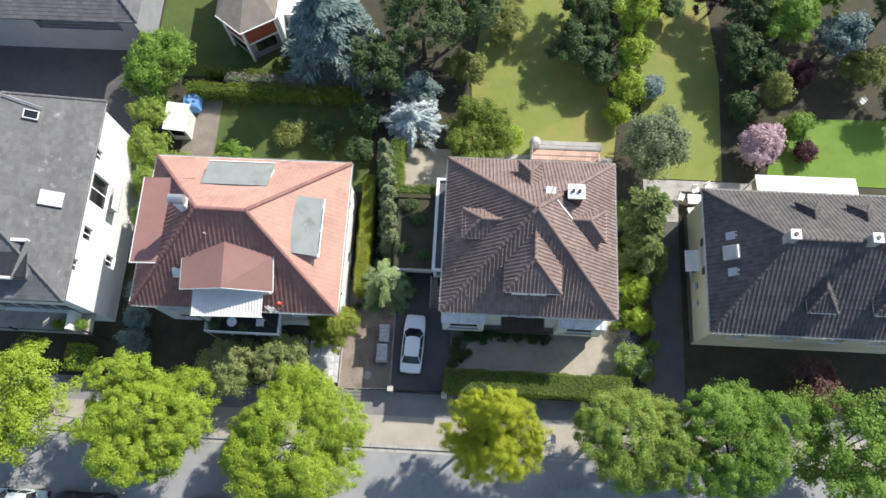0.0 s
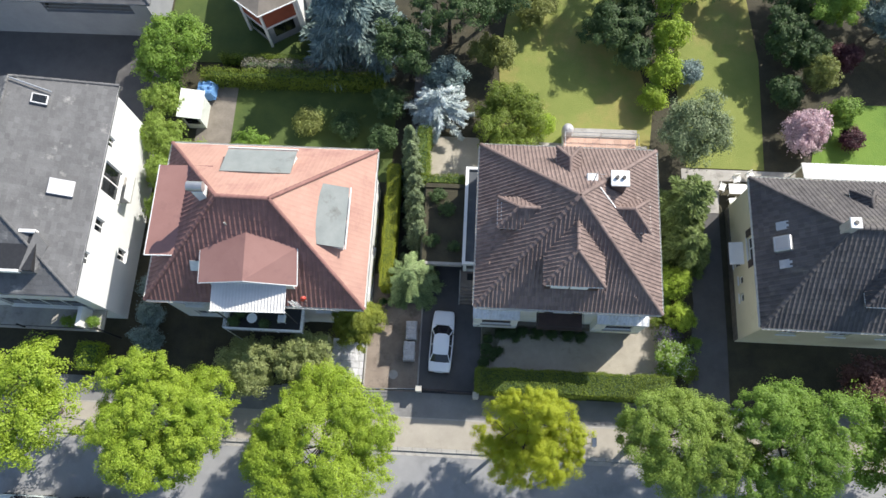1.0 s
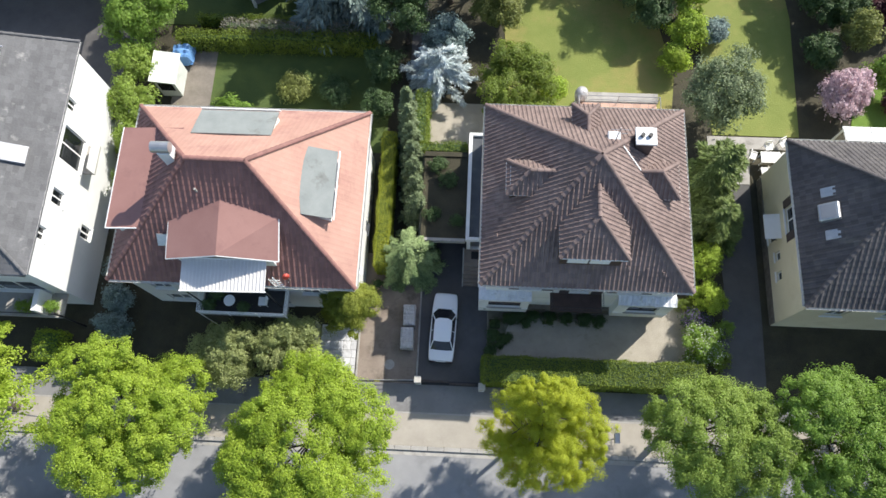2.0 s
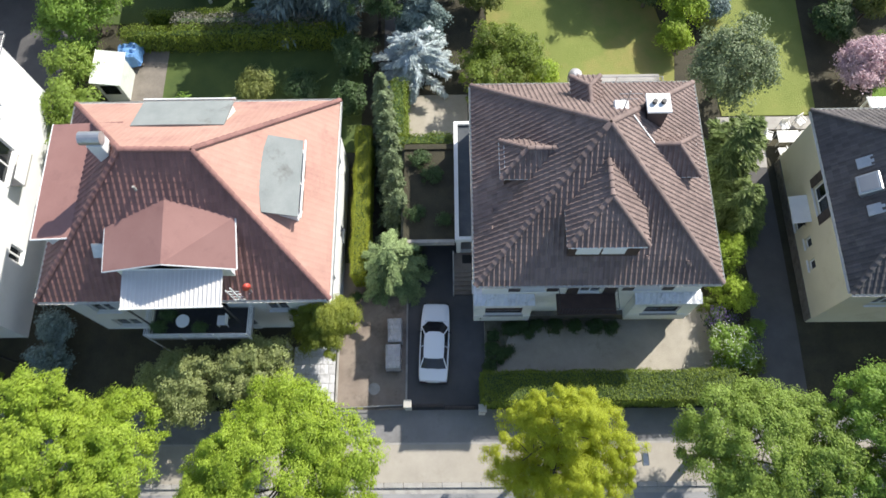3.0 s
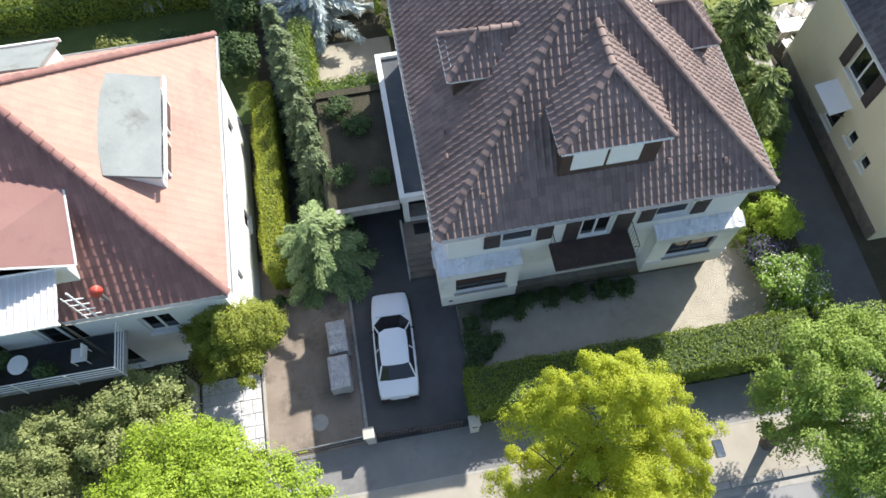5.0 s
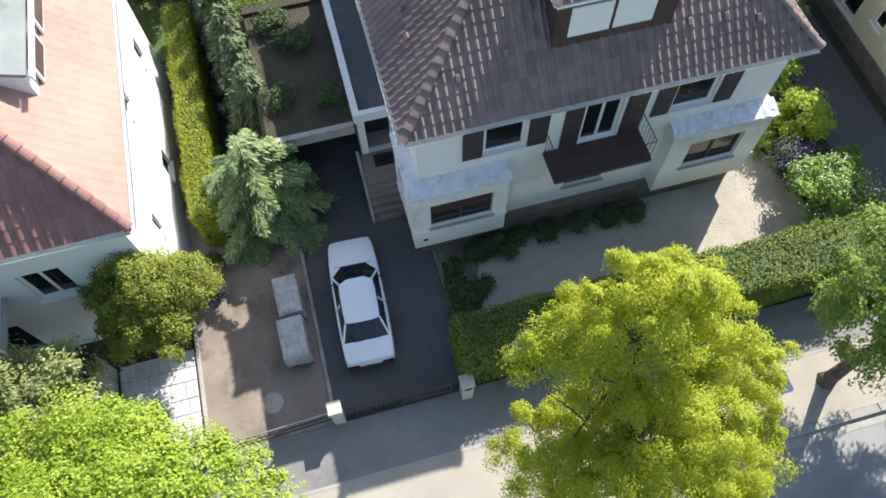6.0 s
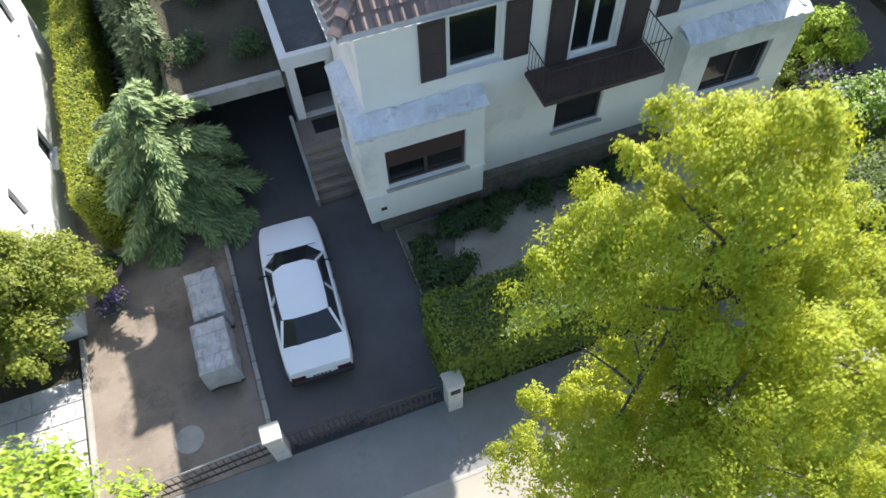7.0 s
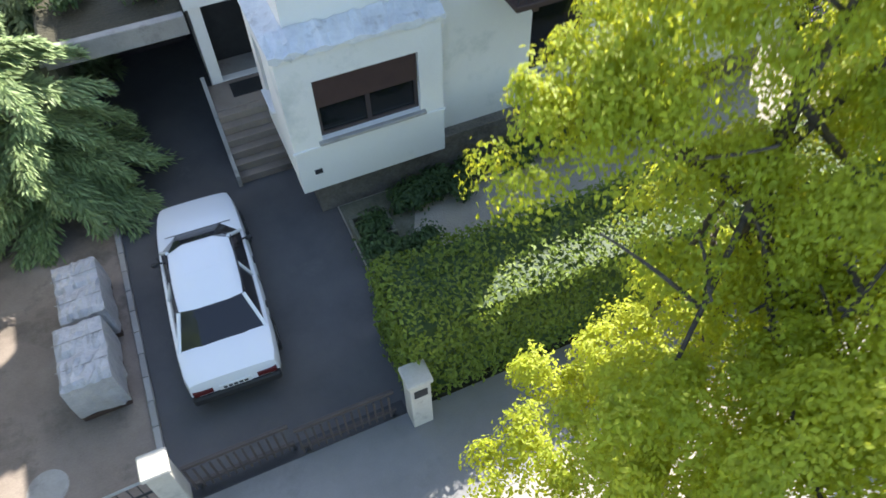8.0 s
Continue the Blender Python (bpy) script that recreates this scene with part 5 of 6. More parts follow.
def conifer(label, at, height, radius, mat, seed=1, tiers=16, sprays=1500, leaf=0.09, droop=0.35, name="conifer", base=0.3, lean=(0, 0), upright=False, power=0.8, fan=0.28, bough=11, long=1.9):
    """A conifer of tiers of drooping boughs, each a fan of long sprays, round a straight trunk."""
    ob = thing(name, label, "tree")
    ob.location = at
    rng = np.random.default_rng(seed)
    pts, nrm, aims = [], [], []
    bm = rod((0, 0, -0.1), (lean[0] * height, lean[1] * height, height * 0.98), 0.05 * radius + 0.06, 0.02, sides=7)
    for t in range(tiers):
        f = (t + rng.random() * 0.6) / tiers
        z = base + (height - base) * f
        reach = radius * (1 - f) ** power * rng.uniform(0.85, 1.1) + 0.12
        boughs = max(4, int(bough * (1 - f)) + 3)
        for k in range(boughs):
            ang = rng.random() * 6.283
            out = np.array([math.cos(ang), math.sin(ang), 0.0])
            r = reach * rng.uniform(0.75, 1.15)
            rise = 0.4 if upright else 0.12
            n = max(6, int(sprays / (tiers * boughs) * (0.5 + 1.2 * (1 - f)) * 4))
            s = rng.random(n) ** 0.7
            across = np.array([-out[1], out[0], 0.0])
            wide = r * fan * (1.1 - s * 0.7)
            off = rng.normal(size=n) * wide
            p = out[None] * (s * r)[:, None] + across[None] * off[:, None]
            way = out[None] + across[None] * np.clip(off / (0.1 * r + 0.02), -1.1, 1.1)[:, None]
            way[:, 2] = rise - 2 * droop * s
            aims.append(way)
            p[:, 2] = z + rise * r * s - droop * r * s * s + rng.normal(size=n) * 0.06
            p[:, 0] += lean[0] * z
            p[:, 1] += lean[1] * z
            pts.append(p)
            nrm.append(np.array([0, 0, 1.0])[None] + out[None] * 0.35 + rng.normal(size=(n, 3)) * 0.4)
            a = Vector((lean[0] * z, lean[1] * z, z))
            rod(a, a + Vector((out[0] * r * 0.85, out[1] * r * 0.85, rise * r * 0.8 - droop * r * 0.72)), 0.022, 0.006, sides=4, bm=bm)
    pts, nrm, aims = np.concatenate(pts), np.concatenate(nrm), np.concatenate(aims)
    keep = pts[:, 2] > 0.03
    c = new("crown", leaf_mesh("crown", leaf_cloud(pts[keep], nrm[keep], leaf, seed + 1, long, 0.12, aims[keep]), mat))
    c.parent = ob
    part("trunk", bm, BARK, ob)
    return ob


def round_lobes(r, h, z0, count, seed, squash=1.0):
    """Lobes for a broad uneven crown of radius r that reaches from z0 up to h."""
    rng = random.Random(seed)
    mid = (z0 + h) / 2
    out = [(0, 0, mid, r * 0.66, r * 0.66, (h - z0) / 2 * 0.95)]
    count = int(count * 1.7)
    for k in range(count):
        a = 6.283 * (k + rng.uniform(-0.3, 0.3)) / count
        f = rng.uniform(0.45, 0.8)
        rr = r * rng.uniform(0.24, 0.42)
        out.append((math.cos(a) * r * f, math.sin(a) * r * f, mid + rng.uniform(-0.22, 0.25) * (h - z0), rr, rr * rng.uniform(0.8, 1.2), rr * squash * rng.uniform(0.75, 1.05)))
    return out


STREET = "street trees along the pavement"
# an upright crown of loose tiers, from the tree's foot
AIRY = ((0.2, -0.3, 4.3, 1.5, 1.3, 1.1), (0.5, 0.2, 6.3, 1.1, 1.0, 0.8), (1.5, 0.1, 5.8, 0.9, 0.9, 0.7), (0.9, -0.5, 5.3, 1.1, 1.0, 0.9), (-0.2, 0.5, 5.7, 0.9, 0.8, 0.8), (0.2, 1.3, 7.9, 1.2, 1.1, 1.2), (0.9, 0.9, 8.4, 0.9, 0.9, 1.0), (1.3, 1.5, 7.7, 0.9, 0.9, 0.9), (-0.5, 1.5, 7.0, 0.9, 0.9, 0.9), (-1.2, 1.2, 6.6, 1.0, 0.8, 0.7), (-1.3, -0.9, 5.0, 1.0, 0.6, 0.6),
        (-2.1, -0.8, 5.1, 0.7, 0.45, 0.4), (-1.85, 1.2, 6.6, 0.75, 0.6, 0.5), (2.7, 0.1, 5.6, 1.2, 1.0, 0.8), (3.1, -0.7, 4.1, 1.0, 0.9, 0.8), (3.6, 0.0, 5.7, 0.6, 0.5, 0.4), (2.0, 0.9, 6.6, 1.1, 0.9, 0.9), (0.3, -2.0, 4.6, 1.4, 1.1, 0.9),
        (1.8, -1.9, 4.6, 1.3, 1.1, 0.9), (-0.8, -1.6, 5.4, 1.0, 0.9, 0.8), (1.0, -1.1, 6.6, 1.2, 1.1, 0.9), (1.2, -1.0, 3.9, 1.5, 1.2, 0.8), (-0.9, -1.9, 4.3, 1.1, 0.9, 0.7), (-0.4, -2.6, 3.8, 0.9, 0.7, 0.6), (2.6, -1.6, 3.8, 1.3, 1.1, 0.8),
        (-2.7, 0.1, 3.3, 0.45, 0.3, 0.25), (-1.9, 0.6, 3.3, 0.7, 0.6, 0.45), (-1.6, -0.1, 3.4, 0.9, 0.8, 0.5), (-1.9, -0.7, 3.3, 0.8, 0.7, 0.45), (-0.7, 0.1, 3.5, 1.0, 1.0, 0.6), (-0.9, -1.1, 3.5, 1.0, 0.9, 0.6))
tree("broad street tree with bright lime-green leaves on the pavement", "tree", (-19.3, 1.6, 0), round_lobes(4.25, 8.2, 2.4, 11, 11), LEAF_LIME, 900, 210, 0.24, 0.056, 0.2, shell=0.58, seed=21, name="street_tree", group=STREET)
tree("spreading street tree with lime-green leaves and a ragged outline", "tree", (-9.6, 0.9, 0), round_lobes(4.65, 7.4, 2.6, 9, 12), LEAF_LIME, 920, 220, 0.25, 0.052, 0.2, shell=0.55, seed=22, name="street_tree", group=STREET)
tree("airy yellow-green street tree with dark forked limbs", "tree", (2.95, 2.2, 0), AIRY, LEAF_YELLOW, 720, 310, 0.2, 0.034, 0.16, fork=(0.4, 0.8, 7.2), seed=23, name="street_tree", group=STREET, droop=0.7, shell=0.6, tips=13)
tree("dense mid-green street tree beside the pavement", "tree", (10.85, 2.2, 0), [(l[0] + 1.35, *l[1:]) for l in round_lobes(3.7, 7.6, 2.6, 8, 14)], LEAF_SOFT, 560, 220, 0.25, 0.052, 0.22, shell=0.62, seed=24, name="street_tree", group=STREET)
tree("broad green street tree with lobed crown", "tree", (18.9, 2.3, 0), round_lobes(4.2, 7.8, 2.6, 8, 15), LEAF_MID, 560, 180, 0.25, 0.062, 0.22, shell=0.64, seed=25, name="street_tree", group=STREET)
tree("green street tree partly in shade", "tree", (26.5, 2.3, 0), round_lobes(4.0, 7.6, 2.6, 8, 16), LEAF_MID, 200, 180, 0.36, 0.09, 0.22, seed=26, name="street_tree", group=STREET)
tree("lime-green street tree at the road's edge", "tree", (-28.6, 2.3, 0), round_lobes(4.0, 7.8, 2.6, 8, 17), LEAF_LIME, 200, 200, 0.36, 0.085, 0.22, seed=27, name="street_tree", group=STREET)

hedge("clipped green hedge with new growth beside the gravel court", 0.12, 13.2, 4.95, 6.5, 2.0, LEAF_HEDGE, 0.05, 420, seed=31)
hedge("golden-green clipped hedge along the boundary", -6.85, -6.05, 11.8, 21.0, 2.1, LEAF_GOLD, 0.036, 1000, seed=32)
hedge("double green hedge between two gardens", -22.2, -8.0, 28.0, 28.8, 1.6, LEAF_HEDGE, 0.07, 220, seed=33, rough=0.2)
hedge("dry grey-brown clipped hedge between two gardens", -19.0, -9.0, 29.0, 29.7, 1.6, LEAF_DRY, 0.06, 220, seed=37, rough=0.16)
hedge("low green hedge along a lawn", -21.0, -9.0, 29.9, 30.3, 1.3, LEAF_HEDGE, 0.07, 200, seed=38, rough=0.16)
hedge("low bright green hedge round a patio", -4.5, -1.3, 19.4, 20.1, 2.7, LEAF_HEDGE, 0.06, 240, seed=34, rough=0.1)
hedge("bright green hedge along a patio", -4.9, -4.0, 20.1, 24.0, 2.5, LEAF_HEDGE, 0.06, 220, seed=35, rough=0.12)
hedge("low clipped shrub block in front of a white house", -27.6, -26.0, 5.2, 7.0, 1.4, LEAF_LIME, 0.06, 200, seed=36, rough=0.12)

conifer("spreading grey-green cedar beside the drive", (-4.75, 12.5, 0), 4.3, 2.25, LEAF_CEDAR, seed=41, sprays=12000, leaf=0.038, tiers=9, power=0.45, droop=0.4, fan=0.1, bough=13, long=2.8)
conifer("large blue-grey spruce behind the hedge", (-10.3, 32.0, 0), 10.6, 4.4, LEAF_BLUE, seed=42, sprays=7000, leaf=0.15, tiers=13, fan=0.17, bough=10, long=2.4, power=0.6)
conifer("silvery blue conifer with pale tips", (-3.4, 25.9, 0), 4.2, 2.7, LEAF_SILVER, seed=43, sprays=3600, leaf=0.08, droop=0.2, tiers=8, power=0.35, fan=0.075, bough=9, long=2.8)
for k in range(7):
    conifer("narrow dark green conifer in a row", (-5.3 + k * 0.17, 22.6 - k * 1.12, 0), 4.9 - 0.2 * k, 0.75 + 0.06 * k, LEAF_GREY, seed=44 + k, sprays=2000, leaf=0.085, upright=True, tiers=13, fan=0.2, long=2.2)
tree("round glossy green shrub by the lawn", "shrub", (1.9, 24.9, 0), round_lobes(2.7, 3.4, 0.3, 9, 51), LEAF_HEDGE, 300, 90, 0.26, 0.075, 0.1, seed=51, name="shrub")
tree("pale green rounded shrub", "shrub", (4.4, 25.2, 0), round_lobes(1.0, 1.8, 0.2, 5, 52), LEAF_LIME, 90, 40, 0.2, 0.08, 0.05, seed=52, name="shrub")
tree("dense rounded tree with yellowing green leaves", "tree", (-8.05, 8.95, 0), [(l[0], l[1] * 1.15, *l[2:]) for l in round_lobes(1.7, 5.0, 0.4, 7, 53)], LEAF_AUTUMN, 320, 170, 0.18, 0.045, 0.1, seed=53, shell=0.7)
tree("loose olive-green bush beside the pavement", "bush", (-14.9, 5.7, 0), round_lobes(2.1, 4.8, 0.5, 8, 54), LEAF_WILLOW, 320, 110, 0.22, 0.06, 0.1, seed=54, name="bush")
tree("loose olive-green bush in a front garden", "bush", (-11.3, 6.3, 0), round_lobes(2.2, 5.0, 0.5, 8, 55), LEAF_WILLOW, 320, 110, 0.22, 0.06, 0.1, seed=55, name="bush")
tree("dusty grey-green round tree", "tree", (14.9, 24.0, 0), round_lobes(2.7, 5.6, 0.8, 7, 56), LEAF_GREY, 400, 44, 0.3, 0.085, 0.14, seed=56)
conifer("broad green yew with spreading sprays beside the path", (14.3, 18.6, 0), 6.2, 2.6, LEAF_YEW, seed=57, sprays=6000, leaf=0.09, tiers=11, fan=0.13, bough=11, long=2.4, power=0.5)
conifer("green yew with drooping sprays beside the path", (14.5, 15.6, 0), 4.6, 2.1, LEAF_YEW, seed=58, sprays=4200, leaf=0.085, tiers=9, fan=0.13, bough=10, long=2.4, power=0.5)
tree("clipped bright green shrub ball", "shrub", (13.6, 13.2, 0), round_lobes(1.25, 2.2, 0.15, 6, 58), LEAF_LIME, 160, 50, 0.16, 0.06, 0.05, seed=58, name="shrub", shell=0.75)
tree("clipped bright green shrub ball", "shrub", (14.0, 10.8, 0), round_lobes(1.05, 1.9, 0.15, 6, 59), LEAF_LIME, 140, 50, 0.15, 0.06, 0.05, seed=59, name="shrub", shell=0.75)
tree("shrub with white blossom beside the hedge", "shrub", (13.3, 7.7, 0), round_lobes(1.3, 1.9, 0.2, 6, 60), LEAF_MID, 160, 46, 0.2, 0.07, 0.05, seed=60, name="shrub", extra=(BLOSSOM_WHITE, 0.1))
tree("low shrub with violet blossom", "shrub", (13.3, 9.4, 0), round_lobes(0.9, 1.1, 0.1, 5, 61), LEAF_DARK, 90, 40, 0.18, 0.06, 0.04, seed=61, name="shrub", extra=(BLOSSOM_VIOLET, 0.35))
tree("weeping pink-blossomed cherry on the lawn", "tree", (23.9, 25.2, 0), round_lobes(1.7, 3.2, 0.5, 7, 62), LEAF_PINK, 280, 46, 0.22, 0.075, 0.1, seed=62, droop=0.6)
tree("dusty red-leaved shrub in a front garden", "shrub", (26.0, 6.3, 0), round_lobes(2.0, 3.4, 0.4, 6, 63), LEAF_ROSE, 240, 40, 0.28, 0.09, 0.08, seed=63, name="shrub")
tree("bright green leafy tree behind the yard", "tree", (-24.2, 29.4, 0), round_lobes(2.9, 5.2, 0.8, 8, 64), LEAF_MID, 420, 60, 0.26, 0.085, 0.14, seed=64)
for k, (x, y, r, h) in enumerate(((-24.3, 25.4, 1.6, 3.8), (-24.0, 22.3, 1.7, 4.0), (-23.4, 19.6, 1.4, 3.6), (-21.6, 21.2, 1.2, 2.6), (-23.2, 16.8, 1.2, 3.2))):
    tree("loose bright green shrub between two houses", "shrub", (x, y, 0), round_lobes(r, h, 0.3, 6, 65 + k), LEAF_SOFT, 200, 50, 0.22, 0.075, 0.08, seed=65 + k, name="shrub")
for k, (x, y) in enumerate(((-22.9, 11.3), (-22.8, 9.2), (-22.7, 7.4))):
    tree("dull blue-green shrub beside a path", "shrub", (x, y, 0), round_lobes(0.95, 2.4, 0.2, 5, 72 + k), LEAF_BLUE, 120, 40, 0.2, 0.07, 0.05, seed=72 + k, name="shrub")
WOODS = [(-3.0, 32.8, 3.4, 9.2, "d"), (0.2, 35.0, 3.4, 7.6, "d"), (3.6, 35.6, 1.9, 2.4, "o"), (0.6, 30.9, 1.5, 2.8, "o"), (-3.2, 28.2, 1.6, 4.2, "b"), (-5.9, 29.2, 2.2, 7.0, "d"), (5.2, 42.0, 2.2, 5.0, "l"),
         (9.4, 33.4, 2.2, 4.2, "d"), (10.0, 37.2, 2.6, 5.2, "d"), (11.4, 31.0, 1.4, 3.2, "d"), (11.6, 34.6, 1.6, 3.8, "d"), (14.0, 35.8, 1.8, 5.4, "l"), (13.9, 32.4, 1.35, 4.4, "l"), (13.5, 29.6, 1.2, 3.2, "l"), (12.8, 27.7, 0.9, 2.0, "l"),
         (15.7, 30.1, 0.9, 1.6, "b"), (14.2, 40.0, 2.2, 6.0, "l"), (16.8, 38.0, 1.6, 3.6, "d"), (22.9, 32.6, 2.1, 4.4, "d"), (22.8, 28.6, 1.2, 2.4, "d"), (23.4, 36.6, 2.4, 5.0, "d"), (24.6, 32.0, 1.5, 3.2, "d"), (21.1, 38.2, 1.7, 4.4, "p"),
         (26.2, 35.2, 2.5, 6.0, "m"), (30.2, 34.2, 1.8, 5.4, "b"), (32.4, 32.0, 1.7, 4.2, "o"), (29.0, 39.0, 3.0, 7.0, "m"), (34.5, 37.0, 3.2, 7.0, "d"), (25.0, 29.4, 1.05, 4.2, "o"), (26.6, 26.8, 1.1, 2.8, "m"), (27.6, 31.6, 1.1, 2.4, "p"),
         (27.6, 25.2, 0.7, 1.2, "p"), (35.0, 29.0, 1.6, 3.6, "d"), (-7.3, 26.2, 1.2, 3.0, "d"), (-7.6, 23.3, 1.0, 2.2, "d"), (-17.6, 22.0, 1.5, 1.6, "m"), (-10.6, 24.6, 0.9, 1.1, "d"), (-13.6, 24.9, 0.9, 1.0, "o")]
LOOK = dict(d=(LEAF_DARK, "dark green garden tree with dense leaves"), o=(LEAF_OLIVE, "olive-green garden shrub with loose leaves"), l=(LEAF_LIME, "bright lime-green garden tree"),
            m=(LEAF_MID, "mid-green leafy garden tree"), b=(LEAF_BLUE, "blue-grey leafy garden tree"), p=(LEAF_PLUM, "dark plum-leaved garden tree"))
for k, (x, y, r, h, kind_key) in enumerate(WOODS):
    mat, text = LOOK[kind_key]
    low_edge = 0.3 if h < 5 else 1.2
    tree(text, "tree" if h > 3 else "shrub", (x, y, 0), round_lobes(r, h, low_edge, 7, 100 + k), mat, int(48 * r) + 24, 130, 0.26, 0.085, 0.05 * r + 0.03, seed=100 + k, name="garden_tree" if h > 3 else "garden_shrub", tips=8)

# ---- the car on the drive and the parked cars ----
def loft(rings, bm=None, caps=True):
    bm = bm or bmesh.new()
    made = [[bm.verts.new(p) for p in r] for r in rings]
    for r, s in zip(made, made[1:]):
        for k in range(len(r)):
            j = (k + 1) % len(r)
            bm.faces.new((r[k], r[j], s[j], s[k]))
    if caps:
        bm.faces.new(made[0][::-1])
        bm.faces.new(made[-1])
    return bm


def sedan(label, m, paint, group=""):
    """A boxy saloon car 4.35 m long that points along +y before the pose m is applied."""
    car = thing("car", label, "car", group)
    rings = []
    for y, hw, low, shoulder, mid in ((-2.175, 0.62, 0.36, 0.62, 0.64), (-2.13, 0.71, 0.27, 0.83, 0.86), (-1.95, 0.755, 0.23, 0.885, 0.925), (-1.5, 0.785, 0.21, 0.905, 0.955),
                                      (-0.8, 0.80, 0.2, 0.91, 0.95), (0.2, 0.80, 0.2, 0.89, 0.91), (0.85, 0.79, 0.2, 0.87, 0.908), (1.35, 0.775, 0.21, 0.82, 0.872),
                                      (1.85, 0.735, 0.23, 0.72, 0.77), (2.1, 0.68, 0.27, 0.64, 0.68), (2.175, 0.58, 0.36, 0.54, 0.57)):
        half = [(0.0, mid), (hw * 0.55, mid - 0.006), (hw * 0.86, shoulder + 0.018), (hw * 0.965, shoulder - 0.02), (hw, shoulder - 0.13), (hw + 0.012, (low + shoulder) / 2), (hw * 0.985, low + 0.1), (hw * 0.93, low)]
        rings.append([(x, y, z) for x, z in half] + [(-x, y, z) for x, z in half[:0:-1]])
    body = part("body", loft(rings), paint, car, smooth=True)
    body.data.set_sharp_from_angle(angle=radians(28))

    base, top = [], []
    for x, y in ((0.70, -1.5), (0.715, -0.9), (0.72, 0.0), (0.72, 0.74), (0.40, 1.07), (-0.40, 1.07), (-0.72, 0.74), (-0.72, 0.0), (-0.715, -0.9), (-0.70, -1.5), (-0.35, -1.57), (0.35, -1.57)):
        base.append((x, y, 0.915))
    for x, y in ((0.53, -1.02), (0.55, -0.7), (0.555, -0.1), (0.535, 0.28), (0.27, 0.42), (-0.27, 0.42), (-0.535, 0.28), (-0.555, -0.1), (-0.55, -0.7), (-0.53, -1.02), (-0.27, -1.06), (0.27, -1.06)):
        top.append((x, y, 1.325))
    part("cabin", loft([base, top]), CAR_GLASS, car, "dark tinted windows")
    crown = [(x * 0.985, y * 0.99 - 0.003, 1.328) for x, y, z in top]
    mid_top = [(x * 0.8, (y + 0.4) * 0.86 - 0.4, 1.372) for x, y, z in top]
    bm = loft([[(x * 1.012, y * 1.005, 1.3) for x, y, z in top], crown, mid_top])
    roof = part("roof", bm, paint, car, smooth=True)
    roof.data.set_sharp_from_angle(angle=radians(35))
    part("sunroof", box(-0.32, 0.32, -0.32, 0.08, 1.3725, 1.3765, bevel=0.003), paint, roof)
    for s in (1, -1):
        for a, b in (((0.73, 0.76), (0.53, 0.30)), ((0.71, -1.5), (0.53, -1.03))):
            part("pillar", rod((s * a[0], a[1], 0.9), (s * b[0], b[1], 1.335), 0.034, sides=6), paint, car)
        part("pillar", rod((s * 0.732, -0.36, 0.9), (s * 0.566, -0.36, 1.33), 0.03, sides=6), paint, car)
        part("drip_rail", rod((s * 0.572, 0.3, 1.338), (s * 0.566, -1.0, 1.338), 0.012, sides=5), IRON, car)
        part("waist_trim", box(s * 0.79 - 0.012, s * 0.79 + 0.022, -1.7, 1.6, 0.5, 0.55, bevel=0.006) if s > 0 else box(-0.812, -0.778, -1.7, 1.6, 0.5, 0.55, bevel=0.006), RUBBER, car)
        mirror = part("mirror", box(s * 0.845 - 0.06, s * 0.845 + 0.06, 0.42, 0.5, 0.92, 1.01, bevel=0.025), RUBBER, car)
        part("mirror_arm", rod((s * 0.72, 0.5, 0.93), (s * 0.82, 0.48, 0.97), 0.02, sides=6), RUBBER, mirror)
        for y in (0.1, -0.95):
            part("door_handle", box(s * 0.81 - 0.014, s * 0.81 + 0.014, y - 0.1, y + 0.06, 0.76, 0.785, bevel=0.005), IRON, car)
        for y in (0.72, -0.36, -1.28):
            part("door_gap", box(s * 0.808 - 0.006, s * 0.808 + 0.006, y - 0.004, y + 0.004, 0.3, 0.86), IRON, car)
        tail = part("tail_light", box(s * 0.52 - 0.16, s * 0.52 + 0.16, -2.185, -2.12, 0.56, 0.68, bevel=0.01), LAMP_RED, car, "red tail light")
        part("headlight", box(s * 0.5 - 0.15, s * 0.5 + 0.15, 2.06, 2.14, 0.52, 0.63, bevel=0.012), CAR_GLASS, car)
        for y in (1.33, -1.29):
            wheel = part("wheel", rod((s * 0.64, y, 0.3), (s * 0.822, y, 0.3), 0.185, sides=18), STEEL, car)
            bm = bmesh.new()
            ring = []
            for w, r in ((0.63, 0.2), (0.63, 0.29), (0.66, 0.305), (0.80, 0.305), (0.828, 0.29), (0.828, 0.19)):
                ring.append([(s * w, y + r * math.cos(6.283 * k / 20), 0.3 + r * math.sin(6.283 * k / 20)) for k in range(20)])
            part("tyre", loft(ring, bm, caps=False), RUBBER, wheel, smooth=True)
    part("rear_bumper", box(-0.72, 0.72, -2.235, -2.1, 0.36, 0.55, bevel=0.03), RUBBER, car, "dark grey bumper")
    part("front_bumper", box(-0.68, 0.68, 2.08, 2.23, 0.33, 0.5, bevel=0.03), RUBBER, car, "dark grey bumper")
    plate = part("number_plate", box(-0.26, 0.26, -2.195, -2.17, 0.56, 0.67, bevel=0.004), TRIM, car, "white plate with dark bars")
    for k in range(5):
        part("plate_bar", box(-0.2 + k * 0.085, -0.14 + k * 0.085, -2.2, -2.1955, 0.585, 0.645), IRON, plate)
    part("grille", box(-0.3, 0.3, 2.1, 2.16, 0.51, 0.6, bevel=0.008), IRON, car)
